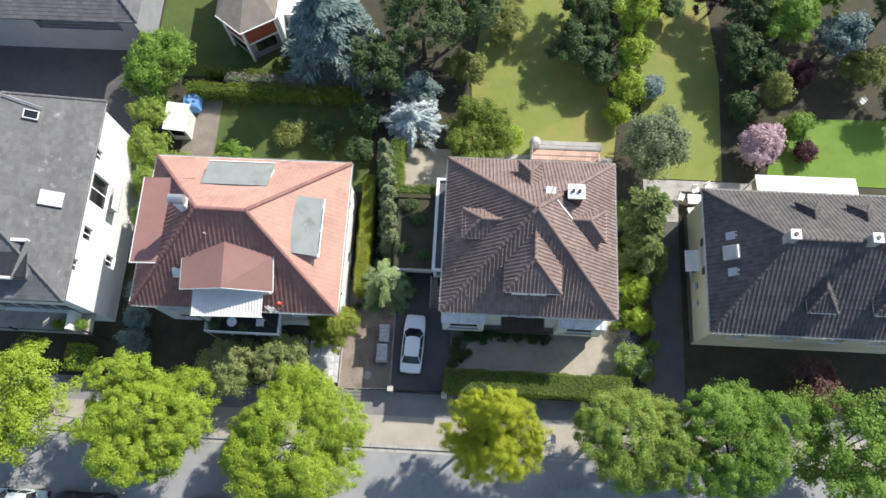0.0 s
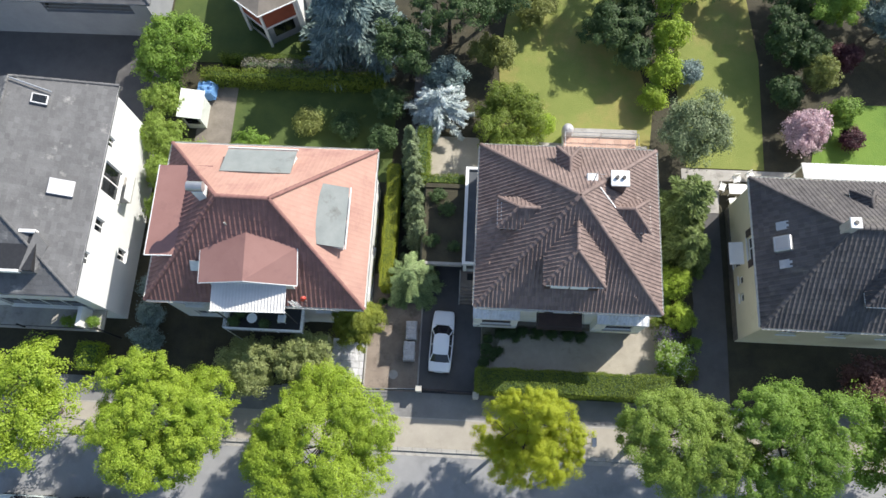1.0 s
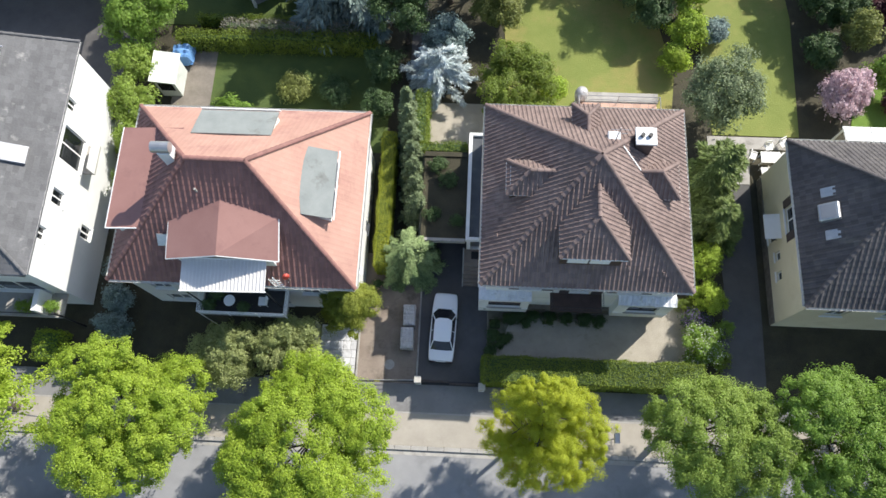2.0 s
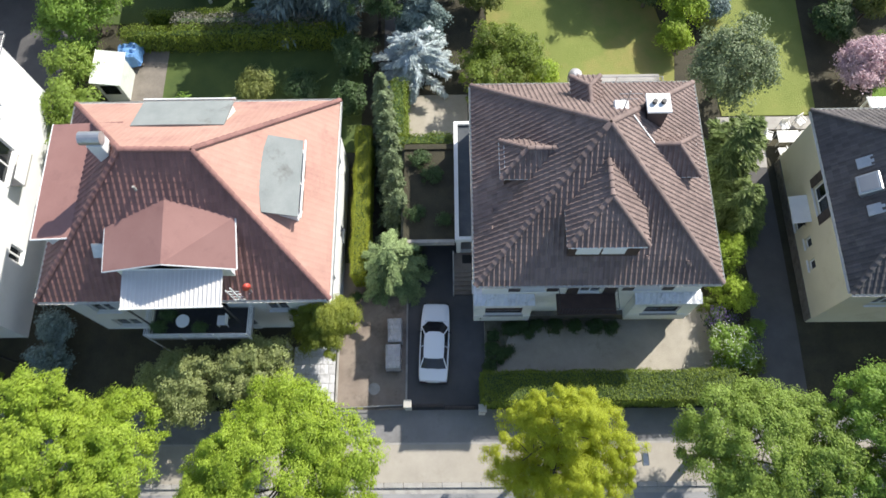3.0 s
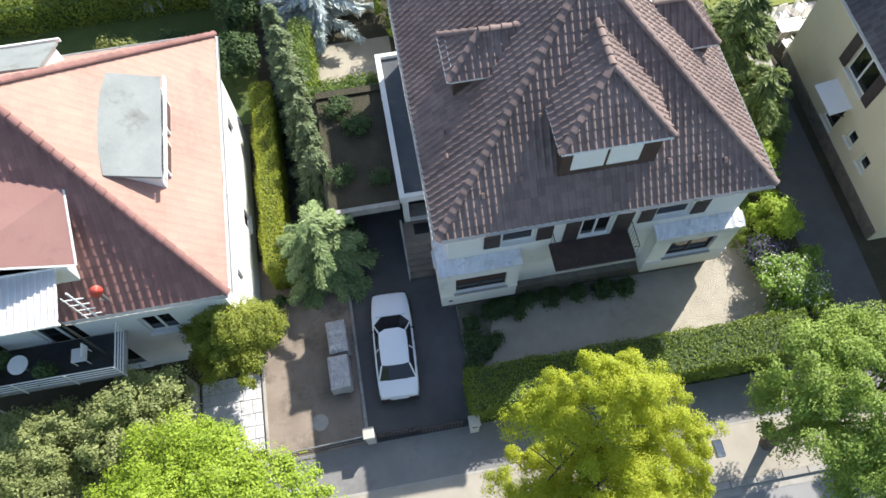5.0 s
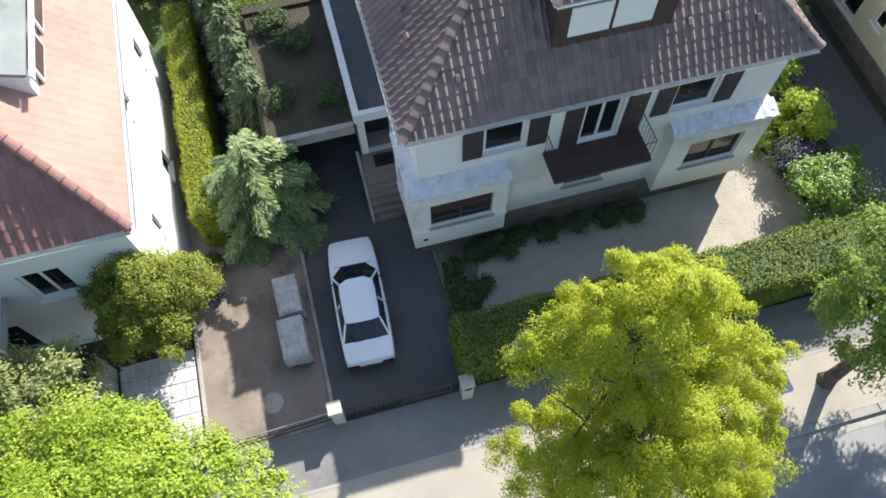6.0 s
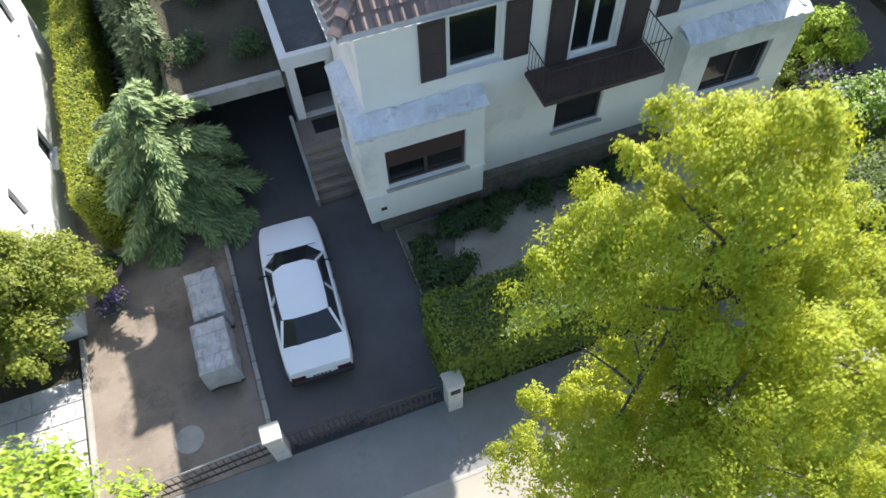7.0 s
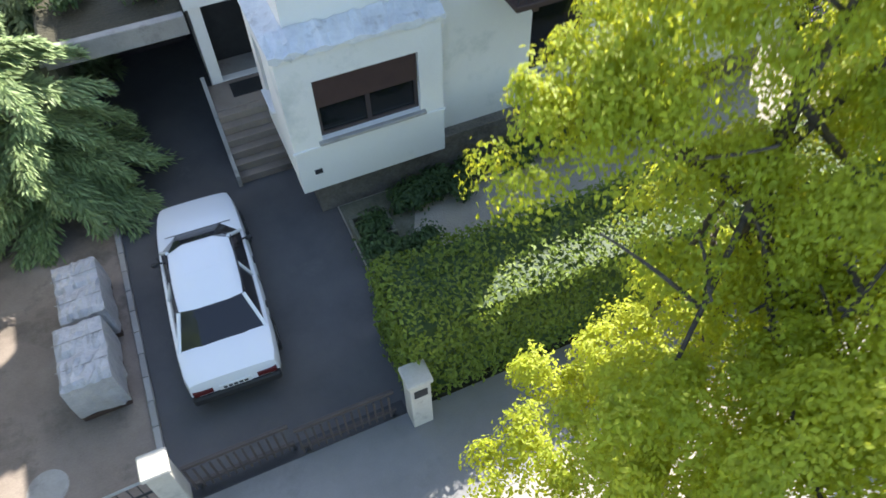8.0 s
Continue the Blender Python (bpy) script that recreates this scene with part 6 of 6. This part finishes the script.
    part("bonnet_gap", box(-0.6, 0.6, 1.09, 1.097, 0.885, 0.9), IRON, car)
    car.matrix_basis = m
    return car


sedan("white saloon car parked on the dark asphalt drive", pose(-2.36, 8.38, 0.004, 0, 0, -2.4), CAR_WHITE)
PAINT_DARK = material("black_car_paint", (0.02, 0.021, 0.023), (0.03, 0.03, 0.032), scale=1, fine=5, rough=0.25, bump=0)
PAINT_PALE = material("pale_green_car_paint", (0.5, 0.56, 0.54), (0.54, 0.6, 0.58), scale=1, fine=5, rough=0.25, bump=0)
PARKED = "cars parked along the road"
sedan("pale green saloon parked along the road", pose(-29.4, -4.0, -0.125, 0, 0, 90), PAINT_PALE, PARKED)
sedan("black saloon parked along the road", pose(-24.6, -4.0, -0.125, 0, 0, 90), PAINT_DARK, PARKED)
sedan("silver-grey saloon parked along the road", pose(-15.0, -4.0, -0.125, 0, 0, 90), STEEL, PARKED)
sedan("silver-grey saloon parked along the road", pose(-8.6, -4.0, -0.125, 0, 0, 90), STEEL, PARKED)


# ---- beside the drive ----
def wrapped_pallet(label, x0, x1, y0, y1, z1, seed, turn=0.0):
    """A load on a wooden pallet under a creased plastic sheet tied with cords."""
    rng = random.Random(seed)
    ob = thing("wrapped_pallet", label, "pallet", "wrapped pallets on the court")
    cx, cy = (x0 + x1) / 2, (y0 + y1) / 2
    hx, hy = (x1 - x0) / 2, (y1 - y0) / 2
    n = 12
    bm = bmesh.new()
    grid = [[bm.verts.new((-hx + 2 * hx * i / n, -hy + 2 * hy * j / n,
                           z1 + rng.uniform(-0.025, 0.03) - (0.05 if i in (0, n) or j in (0, n) else 0) - 0.04 * math.exp(-((j - n / 2) * 1.4) ** 2))) for j in range(n + 1)] for i in range(n + 1)]
    for i in range(n):
        for j in range(n):
            bm.faces.new((grid[i][j], grid[i + 1][j], grid[i + 1][j + 1], grid[i][j + 1]))
    rim = [grid[i][0] for i in range(n + 1)] + [grid[n][j] for j in range(1, n + 1)] + [grid[i][n] for i in range(n - 1, -1, -1)] + [grid[0][j] for j in range(n - 1, 0, -1)]
    prev = rim
    for z, out in ((z1 * 0.6, 0.03), (0.16, 0.06)):
        row = [bm.verts.new((v.co.x * (1 + out) + rng.uniform(-0.02, 0.02), v.co.y * (1 + out * 0.7) + rng.uniform(-0.02, 0.02), z + rng.uniform(-0.03, 0.03))) for v in rim]
        for k in range(len(rim)):
            j = (k + 1) % len(rim)
            bm.faces.new((prev[k], prev[j], row[j], row[k]))
        prev = row
    part("sheet", bm, WRAP, ob, "creased grey plastic sheet")
    for y in (-hy * 0.4, hy * 0.45):
        part("cord", rod((-hx - 0.02, y, z1 + 0.008), (hx + 0.02, y, z1 + 0.008), 0.009, sides=5), CONCRETE, ob)
    for y in (-hy * 0.9, 0, hy * 0.9):
        part("runner", box(-hx, hx, y - 0.05, y + 0.05, 0.0, 0.1), WOOD_DARK, ob)
    part("deck_board", box(-hx, hx, -hy, hy, 0.102, 0.13), WOOD_DARK, ob)
    ob.matrix_basis = pose(cx, cy, 0.006, 0, 0, turn)


wrapped_pallet("pallet under a creased grey plastic sheet", -4.9, -4.16, 8.36, 9.66, 0.92, 1, 2)
wrapped_pallet("pallet under a pale grey plastic sheet tied with cord", -4.98, -4.2, 6.92, 8.2, 1.0, 2, 1)

edging = thing("edging", "low worn concrete edging between drive and court", "edging", kind="structure")
for i in range(16):
    part("edging_stone", box(-3.955, -3.845, 5.3 + i * 0.5, 5.79 + i * 0.5, -0.1, 0.1, bevel=0.012), KERB, edging)
manhole = thing("manhole", "round iron manhole cover in the court", "manhole")
part("rim", rod((-5.64, 5.99, -0.05), (-5.64, 5.99, 0.012), 0.35, sides=28), COURT, manhole)
part("cover", rod((-5.64, 5.99, 0.0), (-5.64, 5.99, 0.018), 0.32, sides=28), CONCRETE, manhole)


def gate_post(x, y, h, plate):
    ob = thing("gate_post", "pale rendered gate post with a flat cap", "post", "gate posts")
    part("shaft", box(x - 0.17, x + 0.17, y - 0.17, y + 0.17, -0.05, h, bevel=0.012), PALE_STONE, ob)
    part("cap", box(x - 0.21, x + 0.21, y - 0.21, y + 0.21, h + 0.002, h + 0.09, bevel=0.02), PALE_STONE, ob)
    if plate:
        part("letter_slot", box(x - 0.11, x + 0.11, y - 0.185, y - 0.172, h - 0.34, h - 0.14, bevel=0.004), IRON, ob, "dark letter box flap")


gate_post(-3.76, 4.99, 1.22, False)
gate_post(0.12, 4.72, 1.3, True)
gate = thing("gate", "low dark red-brown wooden drive gate, closed", "gate")
GATE_WOOD = material("red_brown_gate_wood", (0.05, 0.04, 0.036), (0.075, 0.06, 0.054), scale=3, fine=25, rough=0.7, bump=0.3, pieces=0.15)
for leaf in range(2):
    x0 = -3.52 + leaf * 1.68
    y = 5.02 - leaf * 0.12
    part("rail", box(x0, x0 + 1.62, y - 0.03, y + 0.03, 0.76, 0.83, bevel=0.008), GATE_WOOD, gate)
    part("rail", box(x0, x0 + 1.62, y - 0.03, y + 0.03, 0.16, 0.24, bevel=0.008), GATE_WOOD, gate)
    for k in range(13):
        x = x0 + 0.02 + k * 0.123
        part("slat", box(x, x + 0.035, y - 0.052, y - 0.031, 0.08, 0.76, bevel=0.004), GATE_WOOD, gate)
part("track", box(-3.58, -0.06, 4.84, 5.1, 0.0, 0.018, bevel=0.004), IRON, gate, "dark iron ground track")
for x in (-3.45, -1.95, -1.76, -0.3):
    part("foot", box(x, x + 0.05, 4.9 if x > -1.9 else 5.0, 4.94 if x > -1.9 else 5.04, 0.018, 0.2), IRON, gate)
gate = thing("gate", "light metal bar gate in front of the court", "gate")
for z in (0.25, 0.6, 0.98):
    part("rail", rod((-7.55, 4.84, z), (-3.96, 4.97, z), 0.022, sides=6), STEEL if z > 0.9 else IRON, gate)
for k in range(25):
    f = k / 24
    part("bar", rod((-7.55 + 3.59 * f, 4.84 + 0.13 * f, 0.12), (-7.55 + 3.59 * f, 4.84 + 0.13 * f, 0.97), 0.01, sides=5), IRON, gate)
part("lock", box(-6.4, -6.1, 4.8, 4.92, 0.72, 0.95, bevel=0.02), material("yellow_lock_paint", (0.42, 0.40, 0.06), (0.5, 0.47, 0.1), rough=0.5, bump=0), gate, "yellowish gate lock case")
sill_wall = thing("garden_wall", "low concrete boundary wall of a front garden", "wall")
part("wall", box(-13.2, -7.7, 4.62, 4.9, -0.1, 0.7, bevel=0.015), CONCRETE, sill_wall)

# white stone slabs in the front garden of the red-roofed house
slabs = thing("stone_terrace", "front terrace of irregular white stone slabs", "terrace", kind="structure")
rng = random.Random(8)
part("bedding", box(-10.1, -7.73, 5.3, 8.2, -0.05, 0.05), CONCRETE, slabs)
y = 5.35
while y < 7.9:
    deep, x = rng.uniform(0.4, 0.62), -10.05
    while x < -7.9:
        wide = min(rng.uniform(0.4, 0.85), -7.77 - x)
        part("slab", box(x, x + wide - 0.02, y, y + deep - 0.02, 0.0, 0.07 + rng.uniform(0, 0.02), bevel=0.012), MARBLE, slabs)
        x += wide
    y += deep
part("edge_wall", box(-7.71, -7.602, 4.95, 9.3, 0.0, 0.16, bevel=0.01), CONCRETE, slabs)
fence = thing("fence", "grey timber fence beside a front garden", "fence")
for k in range(7):
    part("board", box(-10.22, -10.18, 5.4 + k * 0.42, 5.78 + k * 0.42, 0.0, 1.5, bevel=0.008), CONCRETE, fence)

planter = thing("planter", "square concrete planter with low green plants", "planter")
for a in (box(0.42, 1.22, 8.42, 8.5, 0, 0.2, bevel=0.01), box(0.42, 1.22, 9.1, 9.18, 0, 0.2, bevel=0.01), box(0.42, 0.5, 8.502, 9.098, 0, 0.2, bevel=0.01), box(1.14, 1.22, 8.502, 9.098, 0, 0.2, bevel=0.01)):
    part("side", a, MOSSY, planter)
part("soil", box(0.502, 1.138, 8.502, 9.098, 0.0, 0.13), SOIL, planter)


def low_plants(label, x, y, r, mat, seed, h=0.3, extra=None):
    return tree(label, "plant", (x, y, 0), [(0, 0, h * 0.45, r, r * 0.85, h * 0.6), (r * 0.5, r * 0.3, h * 0.4, r * 0.5, r * 0.5, h * 0.55)], mat, int(60 * r + 20), 30, 0.12, 0.05, 0.0, seed=seed, name="plant", extra=extra)


low_plants("low green plant in a planter", 0.82, 8.8, 0.28, LEAF_DARK, 201)
for k, (x, y, r) in enumerate(((0.95, 7.65, 0.55), (1.5, 7.95, 0.4), (2.0, 9.2, 0.4), (3.2, 9.35, 0.35), (4.2, 9.3, 0.45), (5.3, 9.3, 0.4), (6.4, 9.3, 0.45), (7.3, 9.2, 0.4), (0.6, 7.1, 0.3), (2.7, 8.9, 0.3), (1.7, 9.2, 0.35), (2.4, 9.35, 0.3), (0.75, 8.15, 0.3))):
    low_plants("low dark green plant by the house", x, y, r, LEAF_DARK, 210 + k, 0.35)
for k, (x, y, r) in enumerate(((12.9, 11.9, 0.7), (12.6, 10.4, 0.5), (15.0, 9.0, 0.6), (14.6, 7.0, 0.7), (12.9, 14.8, 0.9), (12.5, 16.6, 0.8), (13.0, 19.4, 1.0))):
    low_plants("green ground-cover shrub in a bed", x, y, r, LEAF_HEDGE if k % 2 else LEAF_MID, 230 + k, 0.8)

pot = thing("plant_pot", "round dark plant pot with a pale figure beside it", "pot")
bm = loft([[(-6.75 + r * math.cos(6.283 * k / 18), 11.0 + r * math.sin(6.283 * k / 18), z) for k in range(18)] for r, z in ((0.2, 0.006), (0.3, 0.2), (0.34, 0.42), (0.3, 0.43), (0.28, 0.34))])
part("pot", bm, TERRACOTTA, pot, smooth=True)
low_plants("low plant growing in a pot", -6.75, 11.0, 0.26, LEAF_DARK, 251, 0.7)
low_plants("violet flowers in a small pot", -6.9, 9.95, 0.22, LEAF_DARK, 252, 0.4, (BLOSSOM_VIOLET, 0.5))


for k, (x, y, r) in enumerate(((-3.4, 15.0, 0.5), (-2.5, 17.3, 0.6), (-3.2, 18.3, 0.6), (-1.8, 14.6, 0.35))):
    ob = low_plants("low plants on the garage deck", x, y, r, LEAF_DARK, 280 + k, 0.4)
    ob.location.z = 2.72

# ---- street furniture ----
def street_lamp(x, y):
    ob = thing("street_lamp", "slim grey post lamp with a flat dark head", "lamp", "street lamps")
    part("post", rod((x, y, 0.0), (x, y, 3.75), 0.055, 0.04, sides=10), STEEL, ob)
    part("base", rod((x, y, 0.0), (x, y, 0.35), 0.09, 0.075, sides=10), STEEL, ob)
    part("head", box(x - 0.16, x + 0.16, y - 0.28, y + 0.28, 3.75, 3.9, bevel=0.04), STEEL, ob)
    part("lens", box(x - 0.12, x + 0.12, y - 0.22, y + 0.22, 3.725, 3.749), TRIM, ob)


street_lamp(7.55, 1.95)
street_lamp(-26.6, 1.8)

# ---- gardens behind ----
shed = thing("shed", "small white garden shed with green glazed side", "shed")
part("wall", box(-23.0, -21.6, 24.3, 26.3, 0, 1.9), SHED_PAINT, shed)
part("roof", slab([(-23.15, 24.1, 2.3), (-21.45, 24.1, 2.0), (-21.45, 26.5, 2.0), (-23.15, 26.5, 2.3)], 0.08), SHED_PAINT, shed, "white sloping shed roof")
for k in range(5):
    part("batten", slab([(-23.14 + k * 0.42, 24.1, 2.325 - k * 0.074), (-23.09 + k * 0.42, 24.1, 2.316 - k * 0.074), (-23.09 + k * 0.42, 26.5, 2.316 - k * 0.074), (-23.14 + k * 0.42, 26.5, 2.325 - k * 0.074)], 0.02), TRIM, shed)
part("window", box(-22.8, -21.8, 24.27, 24.299, 0.8, 1.7), GLASS, shed)
tarp = thing("tarpaulin", "crumpled blue tarpaulin over a garden store", "tarpaulin")
rng = random.Random(5)
bm = bmesh.new()
grid = [[bm.verts.new((-22.6 + 1.5 * i / 8, 26.6 + 1.4 * j / 8, 1.15 + rng.uniform(-0.1, 0.12) - (0.8 if i in (0, 8) or j in (0, 8) else 0))) for j in range(9)] for i in range(9)]
for i in range(8):
    for j in range(8):
        bm.faces.new((grid[i][j], grid[i + 1][j], grid[i + 1][j + 1], grid[i][j + 1]))
part("sheet", bm, BLUE, tarp)
part("store", box(-22.4, -21.3, 26.8, 27.8, 0.0, 0.95), WOOD_DARK, tarp)

deck = thing("rear_terrace", "raised terracotta terrace with a pale rim and metal rail", "terrace")
part("base", box(6.0, 11.4, 20.31, 24.9, 0.0, 0.98), CREAM, deck)
part("rim", box(5.9, 11.5, 24.3, 25.0, 0.982, 1.1, bevel=0.015), CONCRETE, deck)
for i in range(10):
    for j in range(7):
        part("floor_tile", box(6.02 + i * 0.538, 6.54 + i * 0.538, 20.42 + j * 0.55, 20.95 + j * 0.55, 0.98, 1.005, bevel=0.006), TERRACOTTA, deck)
for x in (6.0, 8.7, 11.4):
    part("rail_post", rod((x, 24.2, 1.0), (x, 24.2, 2.0), 0.025, sides=6), STEEL, deck)
for z in (1.5, 2.0):
    part("rail", rod((6.0, 24.2, z), (11.4, 24.2, z), 0.025, sides=6), STEEL, deck)
for x in (6.0, 11.4):
    part("rail", rod((x, 20.6, 2.0), (x, 24.2, 2.0), 0.025, sides=6), STEEL, deck)
barbecue = thing("covered_barbecue", "barbecue under a pale grey cover", "barbecue")
part("cover", loft([[(6.25 + r * math.cos(6.283 * k / 14), 24.6 + r * math.sin(6.283 * k / 14), z) for k in range(14)] for r, z in ((0.42, 1.1), (0.45, 1.5), (0.38, 1.85), (0.15, 1.98))]), WRAP, barbecue, smooth=True)


def garden_chair(x, y, z, turn):
    ob = thing("garden_chair", "white plastic garden chair", "chair", "garden chairs")
    part("seat", box(-0.25, 0.25, -0.25, 0.25, 0.4, 0.44, bevel=0.015), TRIM, ob)
    part("backrest", box(-0.25, 0.25, 0.22, 0.27, 0.44, 0.88, bevel=0.015), TRIM, ob)
    for a in (-0.22, 0.22):
        for b in (-0.22, 0.22):
            part("leg", rod((a, b, 0.0), (a, b, 0.4), 0.02, sides=6), TRIM, ob)
        part("armrest", box(a - 0.03, a + 0.03, -0.22, 0.22, 0.6, 0.63, bevel=0.01), TRIM, ob)
    ob.matrix_basis = pose(x, y, z, 0, 0, turn)


table = thing("garden_table", "white garden table on a paved patio", "table")
part("tabletop", box(18.2, 19.5, 20.3, 21.1, 0.72, 0.76, bevel=0.015), TRIM, table)
for a in (18.3, 19.4):
    for b in (20.4, 21.0):
        part("leg", rod((a, b, 0.03), (a, b, 0.72), 0.025, sides=6), TRIM, table)
for x, y, turn in ((17.8, 20.9, 70), (18.9, 21.6, 10), (19.9, 20.9, -80), (18.5, 19.85, 190), (19.9, 21.9, 30)):
    garden_chair(x, y, 0.03, turn)
garden_chair(32.8, 30.0, 0.0, 40)
cover = thing("patio_awning", "white patio roof sheet behind a house", "awning")
part("sheet", slab([(22.6, 19.5, 3.3), (30.0, 19.5, 3.3), (30.0, 22.0, 2.9), (22.6, 22.0, 2.9)], 0.05), TRIM, cover)
for k in range(18):
    part("rib", slab([(22.65 + k * 0.42, 19.5, 3.33), (22.69 + k * 0.42, 19.5, 3.33), (22.69 + k * 0.42, 22.0, 2.93), (22.65 + k * 0.42, 22.0, 2.93)], 0.025), SHEET, cover)
for x in (22.8, 29.8):
    part("post", box(x - 0.05, x + 0.05, 21.85, 21.95, 0, 2.9), TRIM, cover)
porch_top = thing("canopy", "small white curved door canopy on the side wall", "canopy")
part("sheet", slab([(17.2, 14.3, 2.55), (18.09, 14.3, 2.8), (18.09, 15.9, 2.8), (17.2, 15.9, 2.55)], 0.06), TRIM, porch_top)
part("bracket", rod((17.3, 14.4, 2.5), (18.08, 14.4, 2.1), 0.025, sides=6), IRON, porch_top)

# ---- on the balcony of the red-roofed house ----
dish = thing("satellite_dish", "red satellite dish on a short mast", "satellite dish")
turn = pose(-10.75, 9.35, 7.75, 55, 0, 30)
part("dish", loft([[tuple(turn @ Vector((r * math.cos(6.283 * k / 18), r * math.sin(6.283 * k / 18), z))) for k in range(18)] for r, z in ((0.02, 0.0), (0.1, 0.02), (0.19, 0.05), (0.2, 0.06))]), RED_PAINT, dish, smooth=True)
part("arm", rod(turn @ Vector((0, -0.36, 0.1)), turn @ Vector((0, -0.1, 0.5)), 0.018, sides=6), STEEL, dish)
part("mast", rod((-10.75, 9.4, 6.6), (-10.75, 9.4, 7.75), 0.03, sides=6), STEEL, dish)
table = thing("balcony_table", "small round white table on the balcony", "table")
part("tabletop", rod((-14.6, 8.55, 4.82), (-14.6, 8.55, 4.86), 0.33, sides=24), TRIM, table)
part("stem", rod((-14.6, 8.55, 4.12), (-14.6, 8.55, 4.82), 0.035, sides=8), STEEL, table)
for k, (x, y) in enumerate(((-15.9, 8.3), (-15.5, 8.9), (-13.9, 8.2))):
    ob = low_plants("pot plant on the balcony", x, y, 0.3, LEAF_DARK, 260 + k, 0.8)
    ob.location.z = 4.12
chair = thing("balcony_chair", "pale plastic chair on the balcony", "chair")
part("seat", box(-13.0, -12.5, 8.4, 8.9, 4.52, 4.57, bevel=0.015), TRIM, chair)
part("backrest", box(-12.5, -12.45, 8.4, 8.9, 4.57, 5.0, bevel=0.015), TRIM, chair)
for a in (-12.97, -12.53):
    for b in (8.43, 8.87):
        part("leg", rod((a, b, 4.12), (a, b, 4.52), 0.02, sides=6), TRIM, chair)
for k, (x, y) in enumerate(((-26.6, 8.2), (-27.4, 8.0), (-25.7, 8.0))):
    ob = low_plants("pot plant on the front terrace", x, y, 0.35, LEAF_MID, 270 + k, 0.9)
    ob.location.z = 2.95

# ---- single roof tiles nearest to the walk ----
place_pieces()
